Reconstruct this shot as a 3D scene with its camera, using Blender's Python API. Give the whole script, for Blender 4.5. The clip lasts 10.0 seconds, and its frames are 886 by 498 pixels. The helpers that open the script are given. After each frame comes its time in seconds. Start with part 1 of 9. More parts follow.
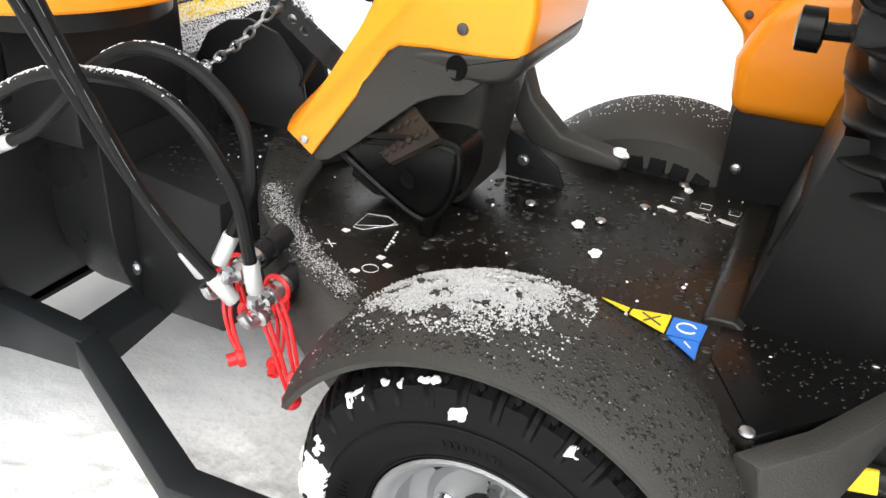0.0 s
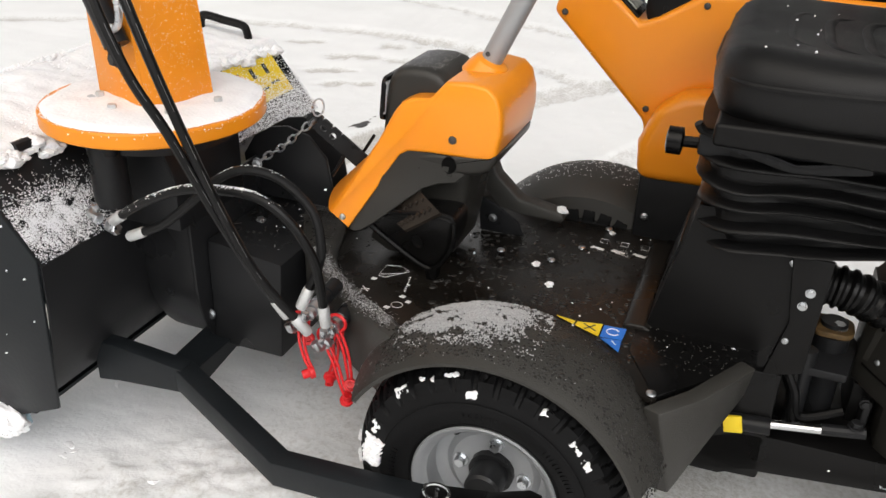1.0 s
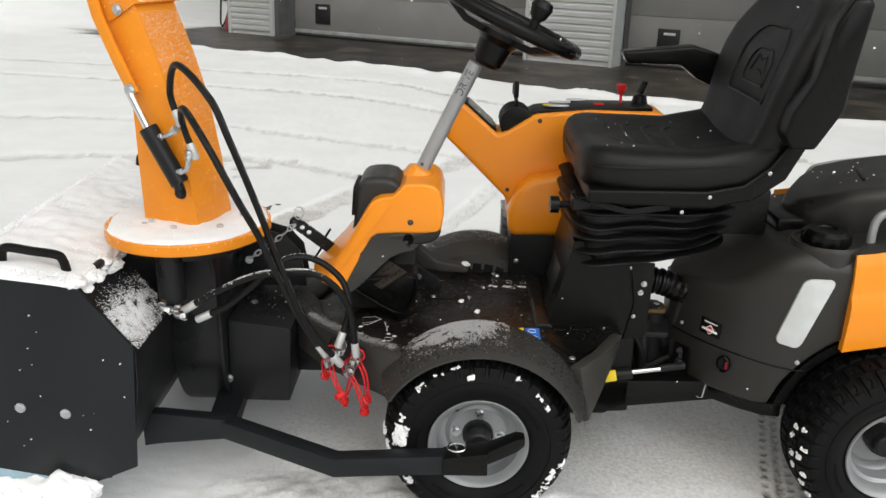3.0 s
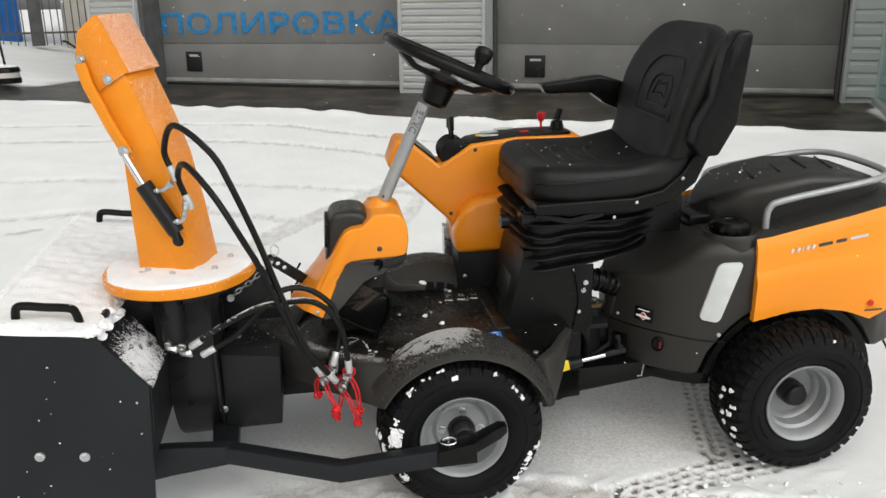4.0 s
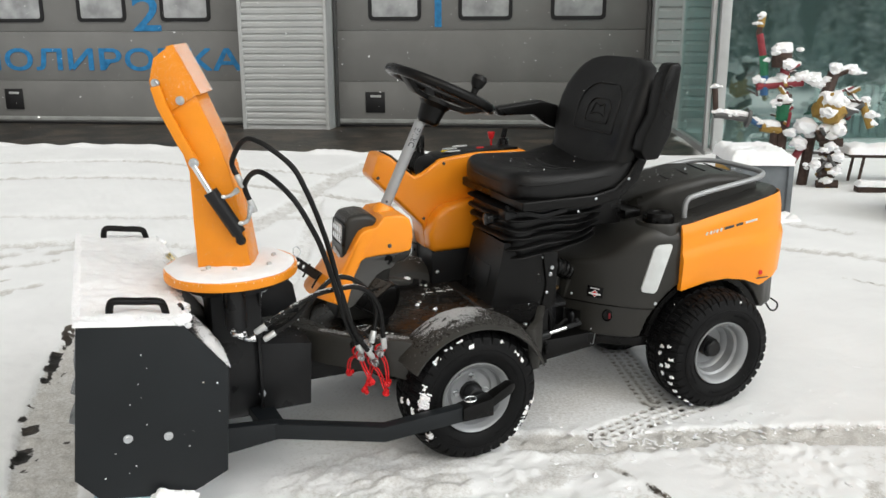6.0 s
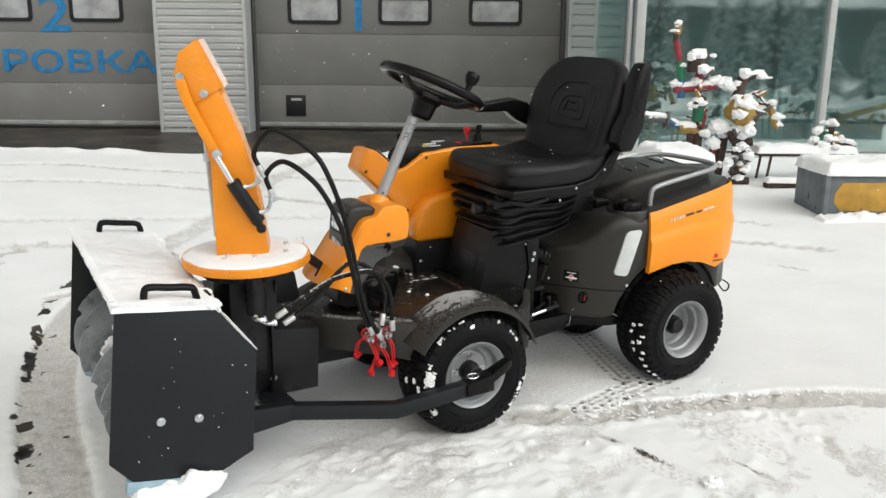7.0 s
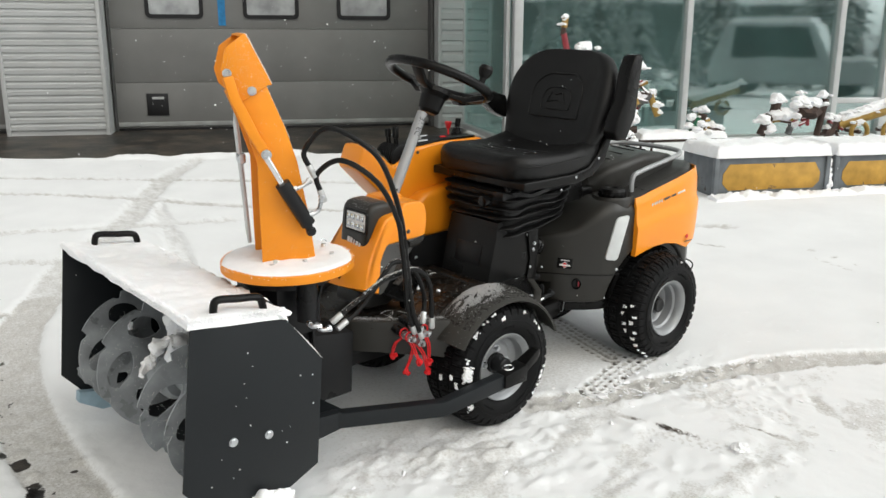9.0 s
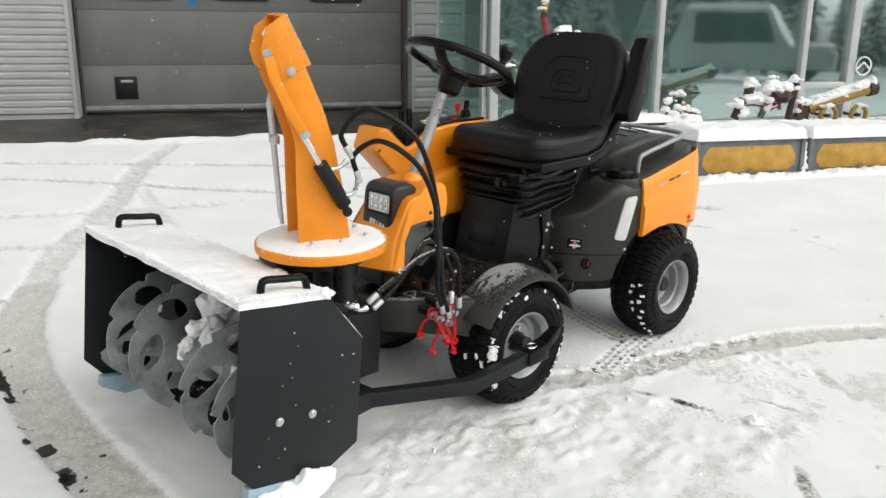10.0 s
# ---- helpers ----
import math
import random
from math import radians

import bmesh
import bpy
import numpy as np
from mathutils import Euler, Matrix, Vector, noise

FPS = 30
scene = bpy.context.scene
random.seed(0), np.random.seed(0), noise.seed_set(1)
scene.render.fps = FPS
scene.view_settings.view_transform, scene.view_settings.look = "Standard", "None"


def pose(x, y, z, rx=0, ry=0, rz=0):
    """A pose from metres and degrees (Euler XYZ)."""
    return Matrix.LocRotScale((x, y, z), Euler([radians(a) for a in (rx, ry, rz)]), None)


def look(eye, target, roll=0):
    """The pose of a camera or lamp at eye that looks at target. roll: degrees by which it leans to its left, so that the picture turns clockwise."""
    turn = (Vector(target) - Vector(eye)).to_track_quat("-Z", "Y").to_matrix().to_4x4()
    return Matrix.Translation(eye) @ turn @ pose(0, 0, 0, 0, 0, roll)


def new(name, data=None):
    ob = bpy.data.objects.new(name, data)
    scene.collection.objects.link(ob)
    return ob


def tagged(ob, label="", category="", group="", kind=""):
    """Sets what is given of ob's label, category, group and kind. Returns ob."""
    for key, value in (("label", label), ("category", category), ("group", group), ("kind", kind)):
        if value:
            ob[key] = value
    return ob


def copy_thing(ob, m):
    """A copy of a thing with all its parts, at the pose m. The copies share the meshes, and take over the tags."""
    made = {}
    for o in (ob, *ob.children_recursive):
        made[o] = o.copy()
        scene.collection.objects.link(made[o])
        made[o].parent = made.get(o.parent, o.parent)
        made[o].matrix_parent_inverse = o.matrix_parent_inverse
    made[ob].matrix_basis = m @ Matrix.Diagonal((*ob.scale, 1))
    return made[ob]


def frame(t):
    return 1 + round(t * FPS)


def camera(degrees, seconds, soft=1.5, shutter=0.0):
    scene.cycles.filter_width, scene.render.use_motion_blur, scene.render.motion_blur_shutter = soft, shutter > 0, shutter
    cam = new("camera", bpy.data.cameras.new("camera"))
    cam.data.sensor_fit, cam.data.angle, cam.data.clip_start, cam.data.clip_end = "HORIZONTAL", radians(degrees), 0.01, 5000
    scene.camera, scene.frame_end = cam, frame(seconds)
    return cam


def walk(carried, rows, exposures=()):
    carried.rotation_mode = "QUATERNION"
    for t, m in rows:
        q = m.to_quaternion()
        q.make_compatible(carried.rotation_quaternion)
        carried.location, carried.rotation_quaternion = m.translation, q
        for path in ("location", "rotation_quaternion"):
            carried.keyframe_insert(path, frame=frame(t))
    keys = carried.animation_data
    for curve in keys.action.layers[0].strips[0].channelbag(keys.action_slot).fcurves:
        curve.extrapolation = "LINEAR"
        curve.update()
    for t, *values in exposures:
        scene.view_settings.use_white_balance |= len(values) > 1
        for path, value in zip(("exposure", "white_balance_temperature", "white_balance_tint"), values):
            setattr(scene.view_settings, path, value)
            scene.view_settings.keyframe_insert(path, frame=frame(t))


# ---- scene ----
cam = camera(55.6, 10.0)
PATH = [
    (0, (0.14, -0.547, 0.856), (-0.506, 1.1, -0.076), 5.0),
    (0.5, (0.191, -0.724, 0.969), (-0.426, 0.942, 0.051), 3.9),
    (1, (0.189, -0.917, 1.075), (-0.352, 0.796, 0.195), 3.4),
    (1.5, (0.138, -1.188, 1.167), (-0.28, 0.585, 0.34), 2.4),
    (2, (0.071, -1.373, 1.206), (-0.226, 0.453, 0.444), 1.5),
    (2.5, (-0.027, -1.509, 1.214), (-0.164, 0.357, 0.507), 1.9),
    (2.7, (-0.085, -1.551, 1.211), (-0.138, 0.331, 0.535), 2.3),
    (3.8, (-0.367, -1.774, 1.273), (-0.064, 0.116, 0.694), -0.4),
    (4, (-0.413, -1.829, 1.269), (-0.059, 0.057, 0.705), -0.9),
    (4.5, (-0.537, -1.93, 1.268), (-0.057, -0.066, 0.725), -1.2),
    (5, (-0.741, -1.966, 1.259), (-0.11, -0.142, 0.734), -0.7),
    (5.5, (-0.915, -2.026, 1.271), (-0.179, -0.234, 0.773), -0.5),
    (6.8, (-1.352, -2.094, 1.238), (-0.397, -0.398, 0.779), 0.4),
    (7, (-1.423, -2.07, 1.238), (-0.406, -0.412, 0.772), 0.5),
    (7.5, (-1.553, -2.014, 1.224), (-0.411, -0.442, 0.749), 1.1),
    (8, (-1.627, -1.903, 1.229), (-0.428, -0.37, 0.77), 0.5),
    (8.5, (-1.724, -1.795, 1.231), (-0.471, -0.304, 0.776), 0.2),
    (9, (-1.893, -1.691, 1.231), (-0.562, -0.276, 0.755), 0.1),
    (9.5, (-2.015, -1.624, 1.225), (-0.634, -0.266, 0.729), 0.3),
    (10, (-2.059, -1.568, 1.223), (-0.663, -0.229, 0.713), 0.4),
]
EXPOSURES = [(0, 1.00, 6500, 9), (0.5, 0.50, 6620, 11), (1.0, 0.12, 6620, 11), (1.5, -0.14, 6600, 9), (2.0, -0.25, 6600, 9), (2.5, -0.07, 6540, 8), (4.0, -0.04, 6520, 8), (5.5, -0.01, 6510, 8), (7.0, 0.03, 6500, 7), (10.0, 0.05, 6480, 7)]
walk(cam, [(t, look(eye, target, roll)) for t, eye, target, roll in PATH], EXPOSURES)

# ---- world and light ----
world = bpy.data.worlds.new("overcast_sky")
scene.world = world
world.use_nodes = True
wn = world.node_tree.nodes
wl = world.node_tree.links
sky = wn.new("ShaderNodeTexSky")
sky.sky_type = "NISHITA"
sky.sun_disc = False
sky.sun_elevation = radians(38)
sky.sun_rotation = radians(150)
sky.dust_density = 3.0
grey = wn.new("ShaderNodeHueSaturation")
grey.inputs["Saturation"].default_value = 0.0
wl.new(sky.outputs[0], grey.inputs["Color"])
wl.new(grey.outputs[0], wn["Background"].inputs["Color"])
wn["Background"].inputs["Strength"].default_value = 0.155

sun_data = bpy.data.lights.new("sun", "SUN")
sun_data.energy = 1.0
sun_data.angle = radians(50)
sun_data.color = (1.0, 0.92, 0.80)
sun = new("sun", sun_data)
sun.matrix_world = look((-6, -12, 14), (0, 0, 0))


# ---- materials ----
def material(name, color, rough=0.5, metal=0.0, vary=0.12, scale=9.0, bump=0.0, bump_scale=120.0, spec=0.35,
             coat=0.0, rough_vary=0.0, per_object=0.0):
    m = bpy.data.materials.new(name)
    m.use_nodes = True
    nt = m.node_tree
    n, l = nt.nodes, nt.links
    b = n["Principled BSDF"]
    tc = n.new("ShaderNodeTexCoord")
    big = n.new("ShaderNodeTexNoise")
    big.inputs["Scale"].default_value = scale
    big.inputs["Detail"].default_value = 5.0
    l.new(tc.outputs["Object"], big.inputs["Vector"])
    fine = n.new("ShaderNodeTexNoise")
    fine.inputs["Scale"].default_value = bump_scale
    fine.inputs["Detail"].default_value = 3.0
    l.new(tc.outputs["Object"], fine.inputs["Vector"])
    ramp = n.new("ShaderNodeMapRange")
    ramp.inputs["From Min"].default_value = 0.3
    ramp.inputs["From Max"].default_value = 0.7
    ramp.inputs["To Min"].default_value = 1.0 - vary
    ramp.inputs["To Max"].default_value = 1.0 + vary
    l.new(big.outputs["Fac"], ramp.inputs["Value"])
    mul = n.new("ShaderNodeVectorMath")
    mul.operation = "SCALE"
    mul.inputs[0].default_value = color[:3]
    l.new(ramp.outputs[0], mul.inputs["Scale"])
    out = mul.outputs[0]
    if per_object:
        info = n.new("ShaderNodeObjectInfo")
        r2 = n.new("ShaderNodeMapRange")
        r2.inputs["To Min"].default_value = 1 - per_object
        r2.inputs["To Max"].default_value = 1 + per_object
        l.new(info.outputs["Random"], r2.inputs["Value"])
        m2 = n.new("ShaderNodeVectorMath")
        m2.operation = "SCALE"
        l.new(out, m2.inputs[0])
        l.new(r2.outputs[0], m2.inputs["Scale"])
        out = m2.outputs[0]
    l.new(out, b.inputs["Base Color"])
    b.inputs["Metallic"].default_value = metal
    b.inputs["Roughness"].default_value = rough
    b.inputs["Specular IOR Level"].default_value = spec
    if coat:
        b.inputs["Coat Weight"].default_value = coat
        b.inputs["Coat Roughness"].default_value = 0.12
    if rough_vary:
        rr = n.new("ShaderNodeMapRange")
        rr.inputs["From Min"].default_value = 0.35
        rr.inputs["From Max"].default_value = 0.65
        rr.inputs["To Min"].default_value = max(0.03, rough - rough_vary)
        rr.inputs["To Max"].default_value = min(1.0, rough + rough_vary)
        l.new(big.outputs["Fac"], rr.inputs["Value"])
        l.new(rr.outputs[0], b.inputs["Roughness"])
    if bump:
        bp = n.new("ShaderNodeBump")
        bp.inputs["Strength"].default_value = bump
        bp.inputs["Distance"].default_value = 0.002
        l.new(fine.outputs["Fac"], bp.inputs["Height"])
        l.new(bp.outputs[0], b.inputs["Normal"])
    return m


ORANGE = material("orange_plastic", (0.86, 0.285, 0.012), 0.33, vary=0.03, scale=4, bump=0.03, coat=0.25)
ORANGE_STEEL = material("orange_painted_steel", (0.80, 0.27, 0.012), 0.42, vary=0.06, scale=12, bump=0.08, rough_vary=0.1)
GREY_PLASTIC = material("dark_grey_plastic", (0.0240, 0.0230, 0.0205), 0.37, vary=0.12, scale=6, bump=0.15, bump_scale=500, rough_vary=0.1, spec=0.35)
WET_FLOOR = material("wet_black_floor_plastic", (0.0098, 0.0084, 0.0070), 0.30, vary=0.3, scale=9, bump=0.25, bump_scale=300, rough_vary=0.12, spec=0.30)
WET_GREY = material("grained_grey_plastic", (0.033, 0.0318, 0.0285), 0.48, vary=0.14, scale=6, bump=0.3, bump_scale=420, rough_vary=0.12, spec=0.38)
BLACK_PLASTIC = material("black_plastic", (0.0037, 0.0036, 0.0036), 0.32, vary=0.15, scale=8, bump=0.12, bump_scale=400, rough_vary=0.1, spec=0.20)
# near-black that paints the darkness inside holes which aren't cut through
BLACK_HOLE = material("painted_hole_dark", (0.0020, 0.0020, 0.0020), 0.8, vary=0.1, spec=0.1)
BLACK_STEEL = material("black_painted_steel", (0.0122, 0.0126, 0.0136), 0.36, vary=0.15, scale=7, bump=0.08, rough_vary=0.1, spec=0.22)
PLATE_STEEL = material("anthracite_painted_steel", (0.0090, 0.0111, 0.0130), 0.45, vary=0.12, scale=5, bump=0.1, rough_vary=0.08, spec=0.28)
RUBBER = material("black_rubber", (0.0036, 0.0037, 0.0041), 0.55, vary=0.25, scale=14, bump=0.25, bump_scale=300, spec=0.15)
HOSE = material("hose_rubber", (0.005, 0.005, 0.0052), 0.42, vary=0.2, scale=40, bump=0.1, spec=0.22)
VINYL = material("black_vinyl", (0.0046, 0.0046, 0.0048), 0.42, vary=0.12, scale=10, bump=0.3, bump_scale=700, rough_vary=0.06, spec=0.28)
ZINC = material("zinc_plated_steel", (0.57, 0.59, 0.61), 0.34, metal=1.0, vary=0.15, scale=60, rough_vary=0.12)
CHROME = material("polished_rod", (0.72, 0.73, 0.74), 0.14, metal=1.0, vary=0.05)
ALU = material("grey_painted_tube", (0.36, 0.37, 0.38), 0.38, metal=0.35, vary=0.05, scale=20)
RIM = material("silver_painted_rim", (0.29, 0.30, 0.31), 0.36, metal=0.3, vary=0.1, scale=16, bump=0.06, rough_vary=0.08)
AUGER = material("worn_auger_steel", (0.275, 0.292, 0.305), 0.40, metal=0.2, vary=0.30, scale=14, bump=0.2, rough_vary=0.15)
FERRULE = material("silver_ferrule", (0.55, 0.56, 0.56), 0.38, metal=0.45, vary=0.08, scale=40)
GRAIN = material("icy_snow_grain", (0.45, 0.453, 0.458), 0.5, vary=0.25, scale=400, spec=0.4)
RED = material("red_rubber", (0.62, 0.018, 0.022), 0.4, vary=0.1, scale=30)
RED_DARK = material("dark_red_plastic", (0.20, 0.012, 0.02), 0.35, vary=0.1)
YELLOW = material("yellow_sticker", (0.85, 0.62, 0.03), 0.35, vary=0.05)
BLUE = material("blue_sticker", (0.02, 0.17, 0.62), 0.35, vary=0.05)
WHITE = material("white_print", (0.78, 0.78, 0.78), 0.5, vary=0.05)
DARKPRINT = material("dark_print", (0.05, 0.05, 0.05), 0.5, vary=0.05)
REFLECTOR = material("grey_reflector", (0.58, 0.60, 0.60), 0.35, vary=0.06, scale=30, coat=0.4)
HOSE_PRINT = material("hose_print", (0.17, 0.17, 0.17), 0.5, vary=0.2, scale=90)
SNOW = material("snow", (0.90, 0.905, 0.92), 0.75, vary=0.03, scale=30, bump=0.5, bump_scale=160, spec=0.2)
SNOW.node_tree.nodes["Principled BSDF"].inputs["Subsurface Weight"].default_value = 0.10
SNOW.node_tree.nodes["Bump"].inputs["Distance"].default_value = 0.003
SNOW.node_tree.nodes["Principled BSDF"].inputs["Subsurface Radius"].default_value = (0.01, 0.012, 0.014)
PEDAL_RUBBER = material("worn_pedal_rubber", (0.022, 0.017, 0.013), 0.5, vary=0.3, scale=40, spec=0.25)
LED = material("led_lens", (0.80, 0.82, 0.83), 0.2, vary=0.10, scale=70, coat=0.5)
LCD = material("display_glass", (0.27, 0.27, 0.24), 0.12, vary=0.35, scale=60)
RUST_PLATE = material("rusty_plate", (0.10, 0.060, 0.022), 0.6, vary=0.4, scale=60, bump=0.3)
SKID = material("light_blue_skid", (0.30, 0.42, 0.50), 0.45, vary=0.12, scale=20)


# ---- mesh helpers ----
def part(name, bm, mat, parent=None, label="", sharp=32):
    bmesh.ops.recalc_face_normals(bm, faces=bm.faces)
    me = bpy.data.meshes.new(name)
    bm.to_mesh(me)
    bm.free()
    for one in (mat if isinstance(mat, (list, tuple)) else [mat]):
        me.materials.append(one)
    if len(me.polygons):
        me.polygons.foreach_set("use_smooth", [True] * len(me.polygons))
        me.set_sharp_from_angle(angle=radians(sharp))
    ob = new(name, me)
    if parent:
        ob.parent = parent
    if label:
        ob["label"] = label
    return ob


def bevel_sharp(bm, width, segments=2, angle=30, only=None):
    edges = [e for e in (only or bm.edges) if len(e.link_faces) == 2 and e.calc_face_angle(0) > radians(angle)]
    if edges and width > 0:
        bmesh.ops.bevel(bm, geom=edges, offset=width, segments=segments, affect="EDGES", profile=0.5, clamp_overlap=True)


def joined(bm, other, m=None):
    me = bpy.data.meshes.new("piece")
    other.to_mesh(me)
    other.free()
    if m is not None:
        me.transform(m)
    bm.from_mesh(me)
    bpy.data.meshes.remove(me)
    return bm


def rbox(size, at=(0, 0, 0), bevel=0.004, turn=None, segments=2):
    bm = bmesh.new()
    bmesh.ops.create_cube(bm, size=1.0)
    bmesh.ops.scale(bm, vec=size, verts=bm.verts)
    bevel_sharp(bm, bevel, segments)
    m = Matrix.Translation(at) @ (turn or Matrix())
    bm.transform(m)
    return bm


def prism(outline, lo, hi, bevel=0.003, axis="y", segments=2):
    """An outline in the plane across the axis, pushed from lo to hi. y: (x, z); x: (y, z); z: (x, y)."""
    bm = bmesh.new()
    place = {"y": lambda a, b, c: (a, c, b), "x": lambda a, b, c: (c, a, b), "z": lambda a, b, c: (a, b, c)}[axis]
    one = [bm.verts.new(place(a, b, lo)) for a, b in outline]
    two = [bm.verts.new(place(a, b, hi)) for a, b in outline]
    k = len(outline)
    bm.faces.new(one)
    bm.faces.new(two[::-1])
    for i in range(k):
        bm.faces.new((one[i], two[i], two[(i + 1) % k], one[(i + 1) % k]))
    bmesh.ops.recalc_face_normals(bm, faces=bm.faces)
    bevel_sharp(bm, bevel, segments)
    return bm


def smooth_path(points, steps=8, closed=False):
    p = [Vector(q) for q in points]
    out = []
    k = len(p)
    for i in range(k if closed else k - 1):
        if closed:
            a, b, c, d = p[i - 1], p[i], p[(i + 1) % k], p[(i + 2) % k]
        else:
            a, b, c, d = p[max(i - 1, 0)], p[i], p[i + 1], p[min(i + 2, k - 1)]
        for s in range(steps):
            t = s / steps
            out.append(0.5 * (2 * b + (c - a) * t + (2 * a - 5 * b + 4 * c - d) * t * t + (3 * b - a - 3 * c + d) * t ** 3))
    if not closed:
        out.append(p[-1])
    return out


def tube(points, radius, seg=10, closed=False, cap=True):
    bm = bmesh.new()
    p = [Vector(q) for q in points]
    k = len(p)
    radii = radius if isinstance(radius, (list, tuple)) else [radius] * k
    rings = []
    side = None
    for i in range(k):
        if closed:
            way = (p[(i + 1) % k] - p[i - 1]).normalized()
        else:
            way = (p[min(i + 1, k - 1)] - p[max(i - 1, 0)]).normalized()
        if side is None:
            side = way.orthogonal().normalized()
        side = (side - way * side.dot(way)).normalized()
        up = way.cross(side)
        rings.append([bm.verts.new(p[i] + radii[i] * (math.cos(2 * math.pi * j / seg) * side + math.sin(2 * math.pi * j / seg) * up)) for j in range(seg)])
    for i in range(k if closed else k - 1):
        a, b = rings[i], rings[(i + 1) % k]
        for j in range(seg):
            bm.faces.new((a[j], a[(j + 1) % seg], b[(j + 1) % seg], b[j]))
    if cap and not closed:
        bm.faces.new(rings[0][::-1])
        bm.faces.new(rings[-1])
    return bm


def lathe(profile, seg=32, axis="y", at=(0, 0, 0), closed=False):
    """Profile points (along the axis, radius) turned round the axis."""
    bm = bmesh.new()
    rings = []
    for a, r in profile:
        ring = []
        for j in range(seg):
            c, s = math.cos(2 * math.pi * j / seg) * r, math.sin(2 * math.pi * j / seg) * r
            v = {"y": (c, a, s), "z": (c, s, a), "x": (a, c, s)}[axis]
            ring.append(bm.verts.new(Vector(v) + Vector(at)))
        rings.append(ring)
    pairs = list(zip(rings, rings[1:])) + ([(rings[-1], rings[0])] if closed else [])
    for one, two in pairs:
        for j in range(seg):
            bm.faces.new((one[j], one[(j + 1) % seg], two[(j + 1) % seg], two[j]))
    if not closed:
        bm.faces.new(rings[0][::-1])
        bm.faces.new(rings[-1])
    return bm


def loft(rings, cap=True, around=True):
    bm = bmesh.new()
    made = [[bm.verts.new(v) for v in ring] for ring in rings]
    k = len(made[0])
    for a, b in zip(made, made[1:]):
        for j in range(k if around else k - 1):
            bm.faces.new((a[j], a[(j + 1) % k], b[(j + 1) % k], b[j]))
    if cap and around:
        bm.faces.new(made[0][::-1])
        bm.faces.new(made[-1])
    return bm


def rounded(lo_a, hi_a, lo_b, hi_b, radius, n=5):
    """A rounded rectangle as points (a, b); radius: one, or one for each corner from low-low round."""
    r = radius if isinstance(radius, (list, tuple)) else [radius] * 4
    out = []
    for (ca, cb, q), start in zip(((lo_a + r[0], lo_b + r[0], r[0]), (hi_a - r[1], lo_b + r[1], r[1]), (hi_a - r[2], hi_b - r[2], r[2]), (lo_a + r[3], hi_b - r[3], r[3])), (180, 270, 0, 90)):
        for i in range(n + 1):
            t = radians(start + 90 * i / n)
            out.append((ca + q * math.cos(t), cb + q * math.sin(t)))
    return out


def bolt(at, way=(0, -1, 0), radius=0.008, head=0.006, washer=True):
    """A hexagon head with a washer, facing the way given."""
    bm = lathe([(0, radius), (head * 0.9, radius), (head, radius * 0.9), (head * 1.002, 0.0001)], 6, "z")
    if washer:
        joined(bm, lathe([(-0.001, radius * 1.35), (0.0015, radius * 1.35)], 14, "z"))
    bm.transform(Matrix.Translation(at) @ Vector(way).to_track_quat("Z", "Y").to_matrix().to_4x4())
    return bm


def screw(at, way=(0, -1, 0), radius=0.006):
    bm = lathe([(0, radius), (radius * 0.3, radius * 0.9), (radius * 0.5, radius * 0.5)], 12, "z")
    bm.transform(Matrix.Translation(at) @ Vector(way).to_track_quat("Z", "Y").to_matrix().to_4x4())
    return bm


def thing(name, label, category, matrix=None, group="", kind=""):
    ob = new(name)
    ob.empty_display_size = 0.1
    if matrix is not None:
        ob.matrix_world = matrix
    return tagged(ob, label, category, group, kind)


def solo(name, bm, mat, label, category, matrix=None, group="", kind="", sharp=32):
    ob = part(name, bm, mat, None, "", sharp)
    if matrix is not None:
        ob.matrix_world = matrix
    return tagged(ob, label, category, group, kind)


def softened(outline, rounds=2):
    """The same closed outline with its corners cut round."""
    pts = [tuple(q) for q in outline]
    for _ in range(rounds):
        out = []
        for (a, b), (c, d) in zip(pts, pts[1:] + pts[:1]):
            out += [(a * 0.75 + c * 0.25, b * 0.75 + d * 0.25), (a * 0.25 + c * 0.75, b * 0.25 + d * 0.75)]
        pts = out
    return pts


def pillow(outline, lo, hi, r, warp=None, slices=8):
    """An outline in (x, z) pushed from lo to hi along y, with rounded rims, then bent by warp(x, y, z)."""
    k = len(outline)
    area = sum(a * d - c * b for (a, b), (c, d) in zip(outline, outline[1:] + outline[:1]))
    turn = 1.0 if area > 0 else -1.0
    normals = []
    for i in range(k):
        (a, b), (c, d) = outline[i - 1], outline[(i + 1) % k]
        n_ = Vector((d - b, a - c)) * turn
        normals.append(n_.normalized() if n_.length > 0 else n_)
    rows_ = [(lo, r), (lo + 0.12 * r, 0.52 * r), (lo + 0.45 * r, 0.16 * r), (lo + r, 0.0)]
    rows_ += [(lo + r + (hi - lo - 2 * r) * i / slices, 0.0) for i in range(1, slices)]
    rows_ += [(hi - (y - lo), q) for y, q in rows_[:4][::-1]]
    rings_ = []
    for y, q in rows_:
        ring_ = [(a - n_.x * q, y, b - n_.y * q) for (a, b), n_ in zip(outline, normals)]
        rings_.append([warp(*v) for v in ring_] if warp else ring_)
    return loft(rings_)


def smoothstep(a, b, x):
    t = np.clip((x - a) / (b - a), 0, 1)
    return t * t * (3 - 2 * t)


